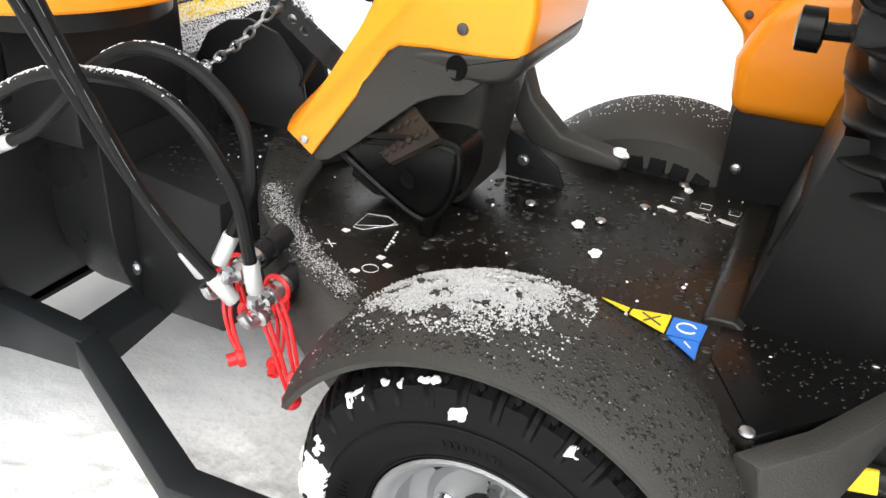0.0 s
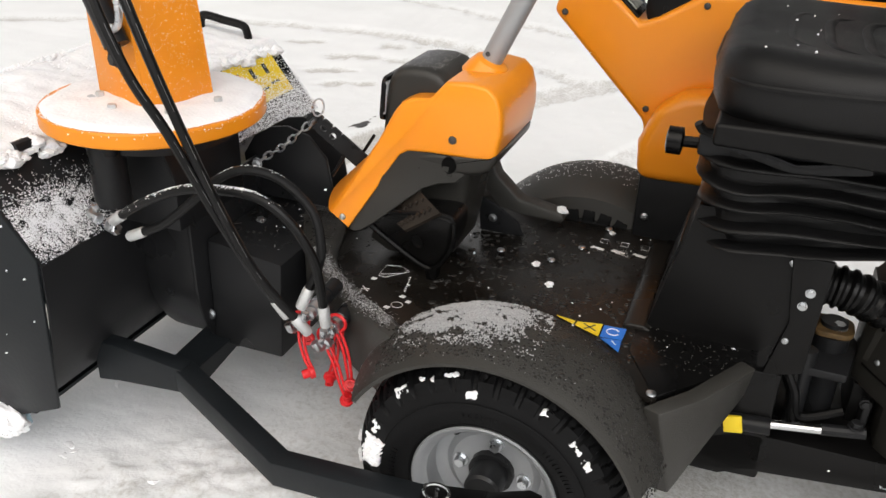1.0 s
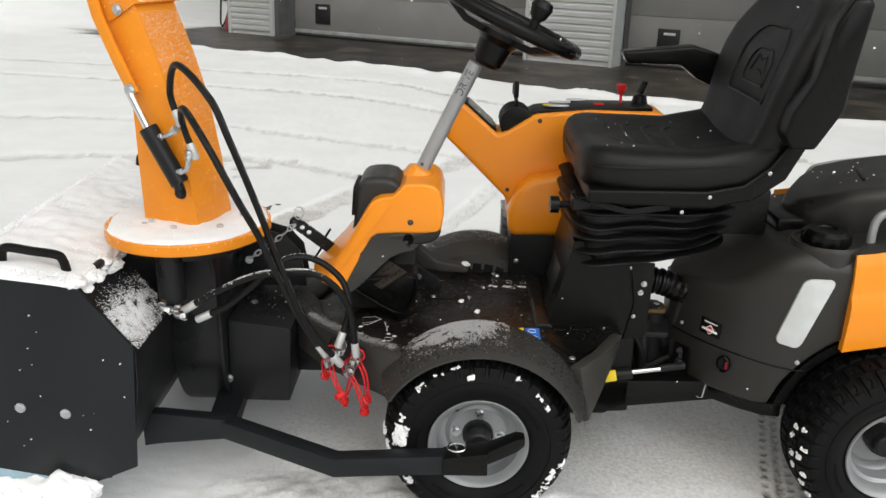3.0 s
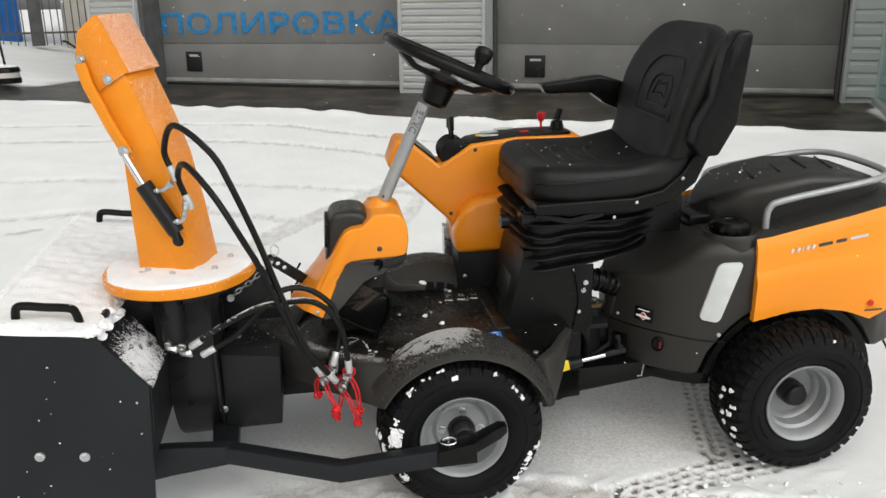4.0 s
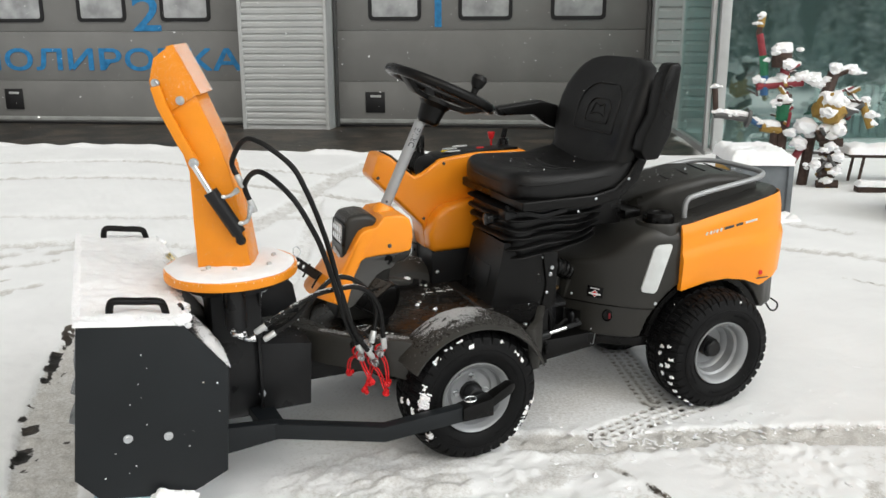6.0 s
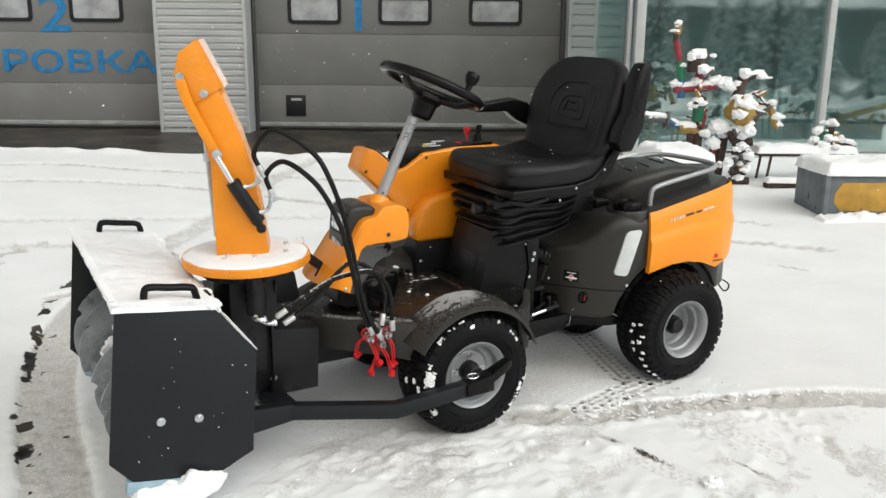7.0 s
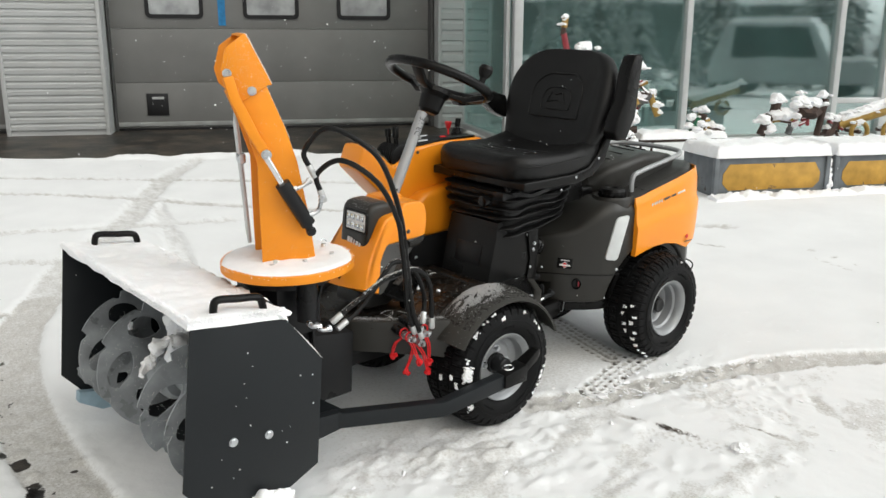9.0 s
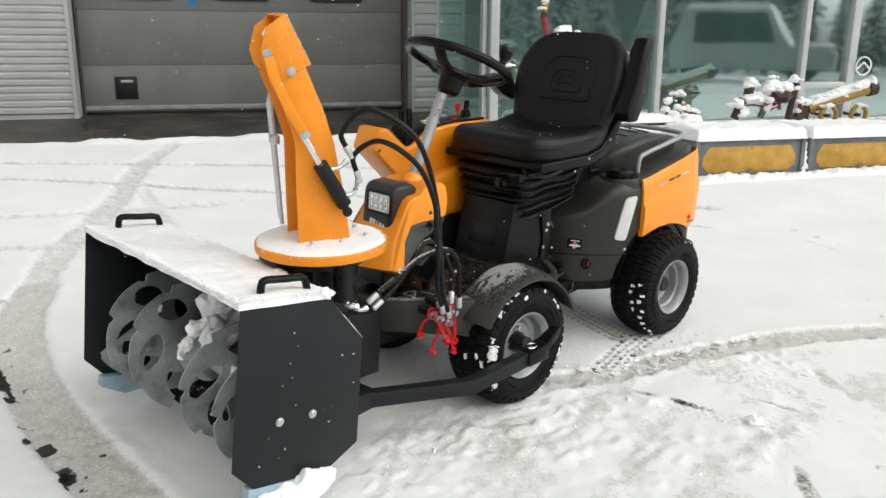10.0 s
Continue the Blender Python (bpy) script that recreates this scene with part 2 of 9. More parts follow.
MACHINE = Matrix.Translation((0, 0, 0.012)) @ pose(0, 0, 0, 1.6, 0, 0) @ pose(0, 0, 0, 0, -1.15, 0) @ pose(0, 0, 0, 0, 0, -2.3)
WALL_TURN = -31.0
WALL = pose(0, 0, 0, 0, 0, WALL_TURN)  # x along the facade, y away from the yard

# ---- the yard ----
def lines(spans):
    out = []
    for a, b, step in spans:
        out += list(np.arange(a, b, step))
    return np.array(out + [spans[-1][1]])


def ground_height(x, y):
    z = 0.008 + 0.026 * y + 0.022 * np.maximum(x - 1.0, 0)
    top = 0.205
    return np.where(z < top - 0.03, z, top - 0.03 * np.exp(-np.maximum(z - top + 0.03, 0) / 0.03))


def off_line(x, y, points):
    """The distance from each place to a line through points, and how far along it the nearest point lies."""
    best, along = np.full(x.shape, 1e9), np.zeros(x.shape)
    done = 0.0
    for (ax, ay), (bx, by) in zip(points, points[1:]):
        dx, dy = bx - ax, by - ay
        length = math.hypot(dx, dy)
        t = np.clip(((x - ax) * dx + (y - ay) * dy) / length ** 2, 0, 1)
        d = np.hypot(x - ax - t * dx, y - ay - t * dy)
        closer = d < best
        best = np.where(closer, d, best)
        along = np.where(closer, done + t * length, along)
        done += length
    return best, along


def flat(points, steps=6):
    return [(v.x, v.y) for v in smooth_path([(a, b, 0) for a, b in points], steps)]


def value_noise(x, y, cell, seed):
    rng = np.random.RandomState(seed)
    grid = rng.rand(64, 64)
    fx, fy = x / cell, y / cell
    ix, iy = np.floor(fx).astype(int), np.floor(fy).astype(int)
    tx, ty = fx - ix, fy - iy
    tx, ty = tx * tx * (3 - 2 * tx), ty * ty * (3 - 2 * ty)
    g = lambda i, j: grid[i % 64, j % 64]
    return (g(ix, iy) * (1 - tx) + g(ix + 1, iy) * tx) * (1 - ty) + (g(ix, iy + 1) * (1 - tx) + g(ix + 1, iy + 1) * tx) * ty


def build_ground():
    xs = lines([(-400, -60, 40), (-60, -12, 4), (-12, -4, 0.4), (-4, -2.2, 0.06), (-2.2, -1.5, 0.025), (-1.5, 0.38, 0.013), (0.38, 0.98, 0.0075), (0.98, 1.7, 0.013), (1.7, 2.8, 0.028), (2.8, 6.5, 0.06), (6.5, 14, 0.4), (14, 60, 4), (60, 400, 40)])
    ys = lines([(-400, -60, 40), (-60, -12, 4), (-12, -3, 0.4), (-3, -1.4, 0.06), (-1.4, -0.9, 0.022), (-0.9, -0.1, 0.011), (-0.1, 0.2, 0.0075), (0.2, 0.7, 0.0095), (0.7, 1.5, 0.012), (1.5, 2.6, 0.020), (2.6, 10, 0.05), (10, 16, 0.4), (16, 60, 4), (60, 400, 40)])
    x, y = np.meshgrid(xs, ys)
    n = -math.sin(radians(WALL_TURN)) * x + math.cos(radians(WALL_TURN)) * y
    u = math.cos(radians(WALL_TURN)) * x + math.sin(radians(WALL_TURN)) * y
    near = np.exp(-np.maximum(np.hypot(x, y) - 9, 0) / 4)
    fine = value_noise(x, y, 0.05, 3) * 0.4 + value_noise(x, y, 0.025, 4) * 0.35 + value_noise(x, y, 0.0131, 6) * 0.25
    broad = value_noise(x, y, 0.42, 1) * 0.6 + value_noise(x, y, 0.17, 2) * 0.4
    z = ground_height(x, y)
    snow = (broad - 0.5) * 0.012 + (fine - 0.5) * 0.006 + 0.012
    slush_or_shade = 0.16 * fine   # 0 snow, 1 slushy grey; also carries the shade painted under the machine
    wet = np.zeros(x.shape)    # 1: dark wet asphalt shows

    def track(points, half, depth, strength, ridge=0.0, grime=0.0, ragged=0.35, patch=0.5):
        nonlocal snow, slush_or_shade, wet
        d, s = off_line(x, y, flat(points))
        e = d + (fine - 0.5) * half * ragged * 2 + (value_noise(x, y, 0.2, 7) - 0.5) * half * ragged
        inside = 1 - smoothstep(half * 0.86, half * 1.08, e)
        crumbs = np.maximum(fine - 0.52, 0) * 0.045
        snow = snow * (1 - inside) + (-depth + crumbs) * inside
        if ridge:
            snow = snow + ridge * np.exp(-((d - half * 1.25) / 0.022) ** 2) * (0.1 + 1.6 * fine * value_noise(x, y, 0.13, 11))
        slush_or_shade = np.maximum(slush_or_shade, strength * inside * (1 - patch + 2 * patch * fine))
        wet = np.maximum(wet, grime * inside * smoothstep(0.5, 0.68, value_noise(x, y, 0.09, 9) * 0.6 + fine * 0.4))

    def prints(points, half, rows_of, pitch, depth, strength, rib=False):
        """The pressed blocks of a tyre tread, with walls of snow left between them."""
        nonlocal snow, slush_or_shade, wet
        line = flat(points)
        d, s = off_line(x, y, line)
        (ax, ay), (bx, by) = line[0], line[-1]
        side = np.sign((bx - ax) * (y - ay) - (by - ay) * (x - ax)) * d
        inside = 1 - smoothstep(half, half * 1.06, d)
        lane = (side + half) / (2 * half) * rows_of
        k = np.floor(lane)
        across = lane - k
        along = s / pitch + 0.5 * (k % 2)
        along = along - np.floor(along)
        soft = (fine - 0.5) * 0.25
        block = smoothstep(0.12, 0.26, across + soft) * (1 - smoothstep(0.76, 0.9, across + soft)) * smoothstep(0.14, 0.28, along + soft) * (1 - smoothstep(0.74, 0.88, along + soft))
        if rib:
            block = np.where(k == 1, 0.9 * smoothstep(0.1, 0.3, across), block)
        snow = snow * (1 - inside) + inside * (0.007 - 0.6 * depth * block)
        slush_or_shade = np.maximum(slush_or_shade * (1 - inside), strength * inside * (0.12 + 0.88 * block) * (0.7 + 0.6 * fine))
        wet = np.maximum(wet, 0.72 * strength * inside * block * (0.45 + fine))

    def scuff_mark(points, half, grime, grey=0.5, sink=0.002):
        """A thin scrape where the wet ground shows brown through the snow."""
        nonlocal snow, slush_or_shade, wet
        d, s = off_line(x, y, flat(points))
        e = d + (fine - 0.5) * half * 1.6 + (value_noise(x, y, 0.07, 37) - 0.5) * half * 1.5
        inside = 1 - smoothstep(half * 0.3, half * 1.25, e)
        ends = smoothstep(0, 0.05, s) * smoothstep(0, 0.06, s.max() - s)
        snow = snow - sink * inside
        slush_or_shade = np.maximum(slush_or_shade, grey * inside * (0.6 + 0.6 * fine))
        wet = np.maximum(wet, grime * inside * ends * (0.45 + 0.9 * fine))

    track([(-1.30, -1.6), (-1.28, -0.6), (-1.25, 0.0), (-1.22, 0.4), (-1.18, 0.9), (-1.09, 1.4), (-0.92, 1.9), (-0.70, 2.28)], 0.098, 0.003, 0.56, 0.004, grime=0.0, ragged=0.07, patch=0.28)
    track([(-0.80, 2.1), (-0.45, 2.7), (0.3, 3.65), (1.06, 4.75), (1.75, 5.5)], 0.088, 0.003, 0.40, 0.003, ragged=0.2, patch=0.5)
    d, s = off_line(x, y, flat([(-1.33, -1.0), (-1.31, 0.2), (-1.285, 0.6), (-1.262, 0.85), (-1.222, 1.17), (-1.188, 1.34), (-1.11, 1.75), (-1.03, 2.05), (-0.97, 2.2), (-0.80, 2.5)]))
    torn = value_noise(x, y, 0.10, 52) * 0.55 + value_noise(x, y, 0.032, 53) * 0.45
    wet = np.maximum(wet, 0.95 * (1 - smoothstep(0.010, 0.034, d + 0.05 * (fine - 0.5))) * smoothstep(0.53, 0.60, torn))
    d, s = off_line(x, y, flat([(-1.25, -0.6), (-1.22, 0.4), (-1.18, 0.9), (-1.09, 1.4), (-0.92, 1.9)]))
    wet = np.maximum(wet, 0.80 * (1 - smoothstep(0.070, 0.095, d)) * smoothstep(0.74, 0.86, value_noise(x, y, 0.021, 54) * 0.7 + value_noise(x, y, 0.09, 55) * 0.3))
    track([(0.18, 0.05), (0.33, -0.02), (0.54, -0.10), (0.77, -0.165), (1.0, -0.257), (1.20, -0.350), (1.51, -0.56), (2.3, -1.20), (3.3, -2.2)], 0.066, 0.001, 0.62, 0.007, grime=0.06, ragged=0.22)
    scuff_mark([(0.33, -0.20), (0.35, -0.245), (0.372, -0.33), (0.392, -0.43), (0.40, -0.50)], 0.018, 0.66, 0.64)
    scuff_mark([(0.57, -0.49), (0.585, -0.54), (0.60, -0.66)], 0.013, 0.62, 0.6)
    scuff_mark([(0.98, -0.58), (0.91, -0.66), (0.86, -0.74)], 0.030, 0.28, 0.55)
    scuff_mark([(0.72, -0.50), (0.70, -0.57), (0.71, -0.62)], 0.026, 0.20, 0.50)
    scuff_mark([(0.24, -0.79), (0.15, -0.85), (0.05, -0.93)], 0.022, 0.50, 0.6)
    scuff_mark([(-0.12, -0.14), (-0.18, -0.17), (-0.20, -0.26)], 0.022, 0.36, 0.45)
    scuff_mark([(0.30, -0.10), (0.05, -0.19), (-0.15, -0.27)], 0.05, 0.12, 0.36, 0.0)
    prints([(0.98, 0.09), (0.93, 0.082), (0.85, 0.065), (0.66, 0.042), (0.43, -0.012)], 0.058, 4, 0.042, 0.014, 0.72)
    prints([(0.98, 0.95), (0.90, 0.57), (0.83, 0.36), (0.755, 0.14)], 0.060, 4, 0.036, 0.010, 0.62, True)
    prints([(0.735, -0.235), (0.740, -0.40), (0.742, -0.56)], 0.048, 4, 0.030, 0.003, 0.40)
    prints([(0.33, -0.33), (0.355, -0.44), (0.39, -0.56)], 0.040, 3, 0.030, 0.003, 0.42)
    track([(-4.5, 7.0), (-0.9, 6.42), (0.2, 5.6), (1.06, 4.85), (2.4, 3.4), (3.3, 1.5)], 0.05, 0.003, 0.50, 0.0)
    track([(-4.5, 6.2), (-1.2, 5.6), (0.1, 4.85), (0.9, 3.8), (1.9, 2.4), (3.1, 0.9)], 0.05, 0.003, 0.50, 0.0)
    track([(0.62, 3.9), (0.15, 2.6), (-0.3, 1.5)], 0.05, 0.004, 0.3, 0.002)
    track([(-3.5, 2.6), (-2.4, 3.2), (-1.2, 3.3), (-0.4, 2.9)], 0.06, 0.003, 0.42, 0.001, ragged=0.6)
    track([(-4.0, 4.2), (-2.0, 4.3), (-0.6, 3.8), (0.8, 3.2)], 0.05, 0.003, 0.38, 0.001, ragged=0.6)
    for ax, ay in ((-1.50, 2.82), (-1.49, 2.55), (-1.35, 2.41), (-1.37, 3.12), (-1.24, 2.87), (-1.28, 3.33), (-1.11, 3.09), (-0.93, 2.16), (-2.84, 2.73), (-2.66, 2.97), (-1.85, 2.98), (-0.98, 3.26)):
        scuff_mark([(ax - 0.07, ay - 0.03), (ax, ay), (ax + 0.08, ay + 0.02)], 0.045, 0.36, 0.66, 0.010)
    scuff_mark([(2.52, 0.85), (2.55, 0.77), (2.59, 0.68)], 0.014, 0.5, 0.5)
    scuff_mark([(2.91, 0.31), (2.86, 0.14), (2.79, -0.01)], 0.014, 0.5, 0.5)
    scuff_mark([(2.78, 0.25), (2.72, 0.10), (2.66, -0.05)], 0.012, 0.45, 0.45)
    # trampled, crumbled snow close to the near side of the machine
    rough = np.exp(-(((x - 0.3) / 1.0) ** 2 + ((y + 0.62) / 0.5) ** 2)) + 0.7 * np.exp(-(((x + 0.3) / 0.55) ** 2 + ((y + 0.02) / 0.2) ** 2))
    rough = np.minimum(rough, 1)
    loose = smoothstep(0.42, 0.68, value_noise(x, y, 0.24, 29))
    snow = snow + rough * ((value_noise(x, y, 0.13, 21) - 0.5) * 0.005 + loose * ((value_noise(x * 0.7 + y * 0.5, y * 1.9 - x * 0.7, 0.05, 27) - 0.5) * 0.008 + np.maximum(fine - 0.5, 0) * 0.040))
    scuff = value_noise(x * 0.55 + y * 0.3, y * 1.5 - x * 0.4, 0.16, 23) * 0.65 + fine * 0.35
    slush_or_shade = np.maximum(slush_or_shade, 0.38 * smoothstep(0.12, 0.6, rough) * smoothstep(0.44, 0.68, scuff) * (0.5 + fine))
    wet = np.maximum(wet, 0.18 * smoothstep(0.3, 0.8, rough) * smoothstep(0.62, 0.78, scuff))
    # shade beneath the machine, painted in as slushy grey over thinner snow
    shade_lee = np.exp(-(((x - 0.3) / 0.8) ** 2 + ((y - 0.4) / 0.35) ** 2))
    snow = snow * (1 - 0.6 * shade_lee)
    slush_or_shade = np.maximum(slush_or_shade, 0.46 * shade_lee * (0.40 + 0.9 * value_noise(x, y, 0.23, 63) + 0.2 * fine))
    # a second patch of painted shade, ahead of the near front wheel
    slush_or_shade = np.maximum(slush_or_shade, 0.26 * np.exp(-(((x + 0.35) / 0.42) ** 2 + ((y - 0.12) / 0.20) ** 2)) * (0.4 + 0.7 * value_noise(x, y, 0.17, 64) + 0.4 * fine))
    # soft lumps of trodden snow
    clumps = smoothstep(0.50, 0.66, value_noise(x, y, 0.062, 65)) * 0.0035 + smoothstep(0.54, 0.64, value_noise(x, y, 0.027, 66)) * 0.0045
    trodden = np.clip(rough * 1.2 + 0.5 * shade_lee * (y < 0.1) + 0.9 * np.exp(-(((x + 0.45) / 0.5) ** 2 + ((y + 0.10) / 0.22) ** 2)), 0, 1)
    snow = snow + clumps * trodden * smoothstep(0.38, 0.62, value_noise(x, y, 0.33, 67))
    # wet apron along the garage doors
    edge = 5.85 + (value_noise(u, n, 0.7, 31) - 0.5) * 0.35 + 0.5 * smoothstep(-3.5, -5.0, u) * 0.3
    apron = smoothstep(edge - 0.08, edge + 0.1, n) * (1 - smoothstep(1.55, 1.85, u + 0.2 * (value_noise(u, n, 0.4, 33) - 0.5)))
    apron = apron * smoothstep(-9.5, -8.5, u + 0.5 * (value_noise(u, n, 0.35, 36) - 0.5))
    snow = snow * (1 - apron) + 0.035 * np.exp(-((n - edge + 0.06) / 0.09) ** 2) * (u < 2.6) * value_noise(u, n, 0.2, 34) * 1.4
    slush_or_shade = np.maximum(slush_or_shade, apron)
    wet = np.maximum(wet, apron * (1 - 0.35 * smoothstep(0.6, 0.8, value_noise(u, n, 0.5, 35))))
    far_bank = smoothstep(-3.5, -6.5, x) * smoothstep(9.0, 12.0, y) * (0.5 + value_noise(x, y, 1.5, 41))
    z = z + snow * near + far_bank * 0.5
    me = bpy.data.meshes.new("ground")
    rows_, cols = x.shape
    verts = np.stack([x, y, z], -1).reshape(-1, 3)
    i = (np.arange(rows_ - 1)[:, None] * cols + np.arange(cols - 1)[None]).ravel()
    faces = np.stack([i, i + 1, i + 1 + cols, i + cols], -1)
    me.vertices.add(len(verts))
    me.vertices.foreach_set("co", verts.ravel())
    me.loops.add(faces.size)
    me.loops.foreach_set("vertex_index", faces.ravel())
    me.polygons.add(len(faces))
    me.polygons.foreach_set("loop_start", np.arange(0, faces.size, 4))
    me.polygons.foreach_set("loop_total", np.full(len(faces), 4))
    me.polygons.foreach_set("use_smooth", np.ones(len(faces), bool))
    # the first mask holds real tracks plus the shade painted under the machine
    for key, values in (("slush_shade", slush_or_shade), ("wet", wet)):
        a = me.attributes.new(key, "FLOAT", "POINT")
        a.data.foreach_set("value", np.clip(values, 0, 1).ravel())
    me.update(calc_edges=True)
    me.validate()
    m = bpy.data.materials.new("snowy_ground")
    m.use_nodes = True
    nd, l = m.node_tree.nodes, m.node_tree.links
    b = nd["Principled BSDF"]
    tc = nd.new("ShaderNodeTexCoord")
    slush_shade, wetn = nd.new("ShaderNodeAttribute"), nd.new("ShaderNodeAttribute")
    slush_shade.attribute_name, wetn.attribute_name = "slush_shade", "wet"
    grain = nd.new("ShaderNodeTexNoise")
    grain.inputs["Scale"].default_value = 95
    grain.inputs["Detail"].default_value = 6
    l.new(tc.outputs["Object"], grain.inputs["Vector"])
    soft = nd.new("ShaderNodeTexNoise")
    soft.inputs["Scale"].default_value = 3.0
    soft.inputs["Detail"].default_value = 6
    l.new(tc.outputs["Object"], soft.inputs["Vector"])
    snow_c = nd.new("ShaderNodeMix")
    snow_c.data_type = "RGBA"
    snow_c.inputs["A"].default_value = (0.77, 0.78, 0.79, 1)
    snow_c.inputs["B"].default_value = (0.91, 0.92, 0.93, 1)
    l.new(soft.outputs["Fac"], snow_c.inputs["Factor"])
    slush_shade_c = nd.new("ShaderNodeMix")
    slush_shade_c.data_type = "RGBA"
    slush_shade_c.inputs["A"].default_value = (0.47, 0.455, 0.43, 1)
    slush_shade_c.inputs["B"].default_value = (0.645, 0.637, 0.62, 1)
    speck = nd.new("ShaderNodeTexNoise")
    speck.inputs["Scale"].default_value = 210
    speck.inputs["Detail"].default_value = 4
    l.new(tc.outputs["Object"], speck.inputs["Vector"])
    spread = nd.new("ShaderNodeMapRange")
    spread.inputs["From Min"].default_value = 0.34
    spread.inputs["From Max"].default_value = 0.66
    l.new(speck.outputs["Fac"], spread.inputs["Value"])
    l.new(spread.outputs[0], slush_shade_c.inputs["Factor"])
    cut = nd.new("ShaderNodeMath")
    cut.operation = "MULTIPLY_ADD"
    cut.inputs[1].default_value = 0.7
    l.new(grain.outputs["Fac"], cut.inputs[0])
    l.new(slush_shade.outputs["Fac"], cut.inputs[2])
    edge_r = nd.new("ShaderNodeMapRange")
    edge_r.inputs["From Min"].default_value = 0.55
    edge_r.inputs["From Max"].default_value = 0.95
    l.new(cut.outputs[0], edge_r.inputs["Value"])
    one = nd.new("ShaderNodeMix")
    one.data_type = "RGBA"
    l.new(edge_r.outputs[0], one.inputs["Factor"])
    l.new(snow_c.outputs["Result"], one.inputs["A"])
    l.new(slush_shade_c.outputs["Result"], one.inputs["B"])
    asphalt = nd.new("ShaderNodeMix")
    asphalt.data_type = "RGBA"
    asphalt.inputs["A"].default_value = (0.010, 0.009, 0.008, 1)
    asphalt.inputs["B"].default_value = (0.135, 0.105, 0.078, 1)
    blot = nd.new("ShaderNodeTexNoise")
    blot.inputs["Scale"].default_value = 3.0
    blot.inputs["Detail"].default_value = 9
    blot.inputs["Roughness"].default_value = 0.7
    l.new(tc.outputs["Object"], blot.inputs["Vector"])
    blot_r = nd.new("ShaderNodeMapRange")
    blot_r.inputs["From Min"].default_value = 0.44
    blot_r.inputs["From Max"].default_value = 0.70
    l.new(blot.outputs["Fac"], blot_r.inputs["Value"])
    l.new(blot_r.outputs[0], asphalt.inputs["Factor"])
    wcut = nd.new("ShaderNodeMath")
    wcut.operation = "MULTIPLY_ADD"
    wcut.inputs[1].default_value = 0.5
    l.new(grain.outputs["Fac"], wcut.inputs[0])
    l.new(wetn.outputs["Fac"], wcut.inputs[2])
    wr = nd.new("ShaderNodeMapRange")
    wr.inputs["From Min"].default_value = 0.64
    wr.inputs["From Max"].default_value = 0.88
    l.new(wcut.outputs[0], wr.inputs["Value"])
    two = nd.new("ShaderNodeMix")
    two.data_type = "RGBA"
    l.new(wr.outputs[0], two.inputs["Factor"])
    l.new(one.outputs["Result"], two.inputs["A"])
    l.new(asphalt.outputs["Result"], two.inputs["B"])
    l.new(two.outputs["Result"], b.inputs["Base Color"])
    gloss = nd.new("ShaderNodeMapRange")
    gloss.inputs["To Min"].default_value = 0.8
    gloss.inputs["To Max"].default_value = 0.38
    l.new(wr.outputs[0], gloss.inputs["Value"])
    l.new(gloss.outputs[0], b.inputs["Roughness"])
    b.inputs["Specular IOR Level"].default_value = 0.3
    bp = nd.new("ShaderNodeBump")
    bp.inputs["Strength"].default_value = 0.17
    bp.inputs["Distance"].default_value = 0.008
    both = nd.new("ShaderNodeMath")
    both.operation = "MULTIPLY_ADD"
    both.inputs[1].default_value = 0.45
    l.new(speck.outputs["Fac"], both.inputs[0])
    l.new(grain.outputs["Fac"], both.inputs[2])
    l.new(both.outputs[0], bp.inputs["Height"])
    l.new(bp.outputs[0], b.inputs["Normal"])
    me.materials.append(m)
    return tagged(new("ground", me), "snow-covered yard with tyre tracks, slushy grey patches and shade painted under the machine", "ground", kind="structure")


build_ground()

# ---- the garage building ----
SIDING = material("light_grey_siding", (0.44, 0.45, 0.45), 0.5, vary=0.06, scale=3, bump=0.05)
DOOR_GREY = material("grey_door_panel", (0.185, 0.185, 0.181), 0.5, vary=0.1, scale=2.2, bump=0.2, bump_scale=60, rough_vary=0.08)
JAMB = material("dark_jamb", (0.085, 0.085, 0.083), 0.6, vary=0.2, scale=6)
CONCRETE = material("stained_plinth", (0.085, 0.078, 0.07), 0.7, vary=0.4, scale=5, bump=0.5)
BLUE_PAINT = material("blue_lettering", (0.022, 0.19, 0.42), 0.5, vary=0.25, scale=14)
WIN_FRAME = material("black_window_frame", (0.01, 0.01, 0.011), 0.4, vary=0.1)
FROST = material("frosted_pane", (0.36, 0.37, 0.38), 0.18, vary=0.3, scale=5)
ALU_FRAME = material("silver_mullion", (0.50, 0.51, 0.51), 0.4, metal=0.3, vary=0.06, scale=8)

WALL_BASE = 0.2
DOOR_N, PIER_N = 8.3, 7.9


def wall_thing(name, label, category, kind="structure", group=""):
    ob = new(name)
    ob.matrix_world = WALL
    return tagged(ob, label, category, group, kind)


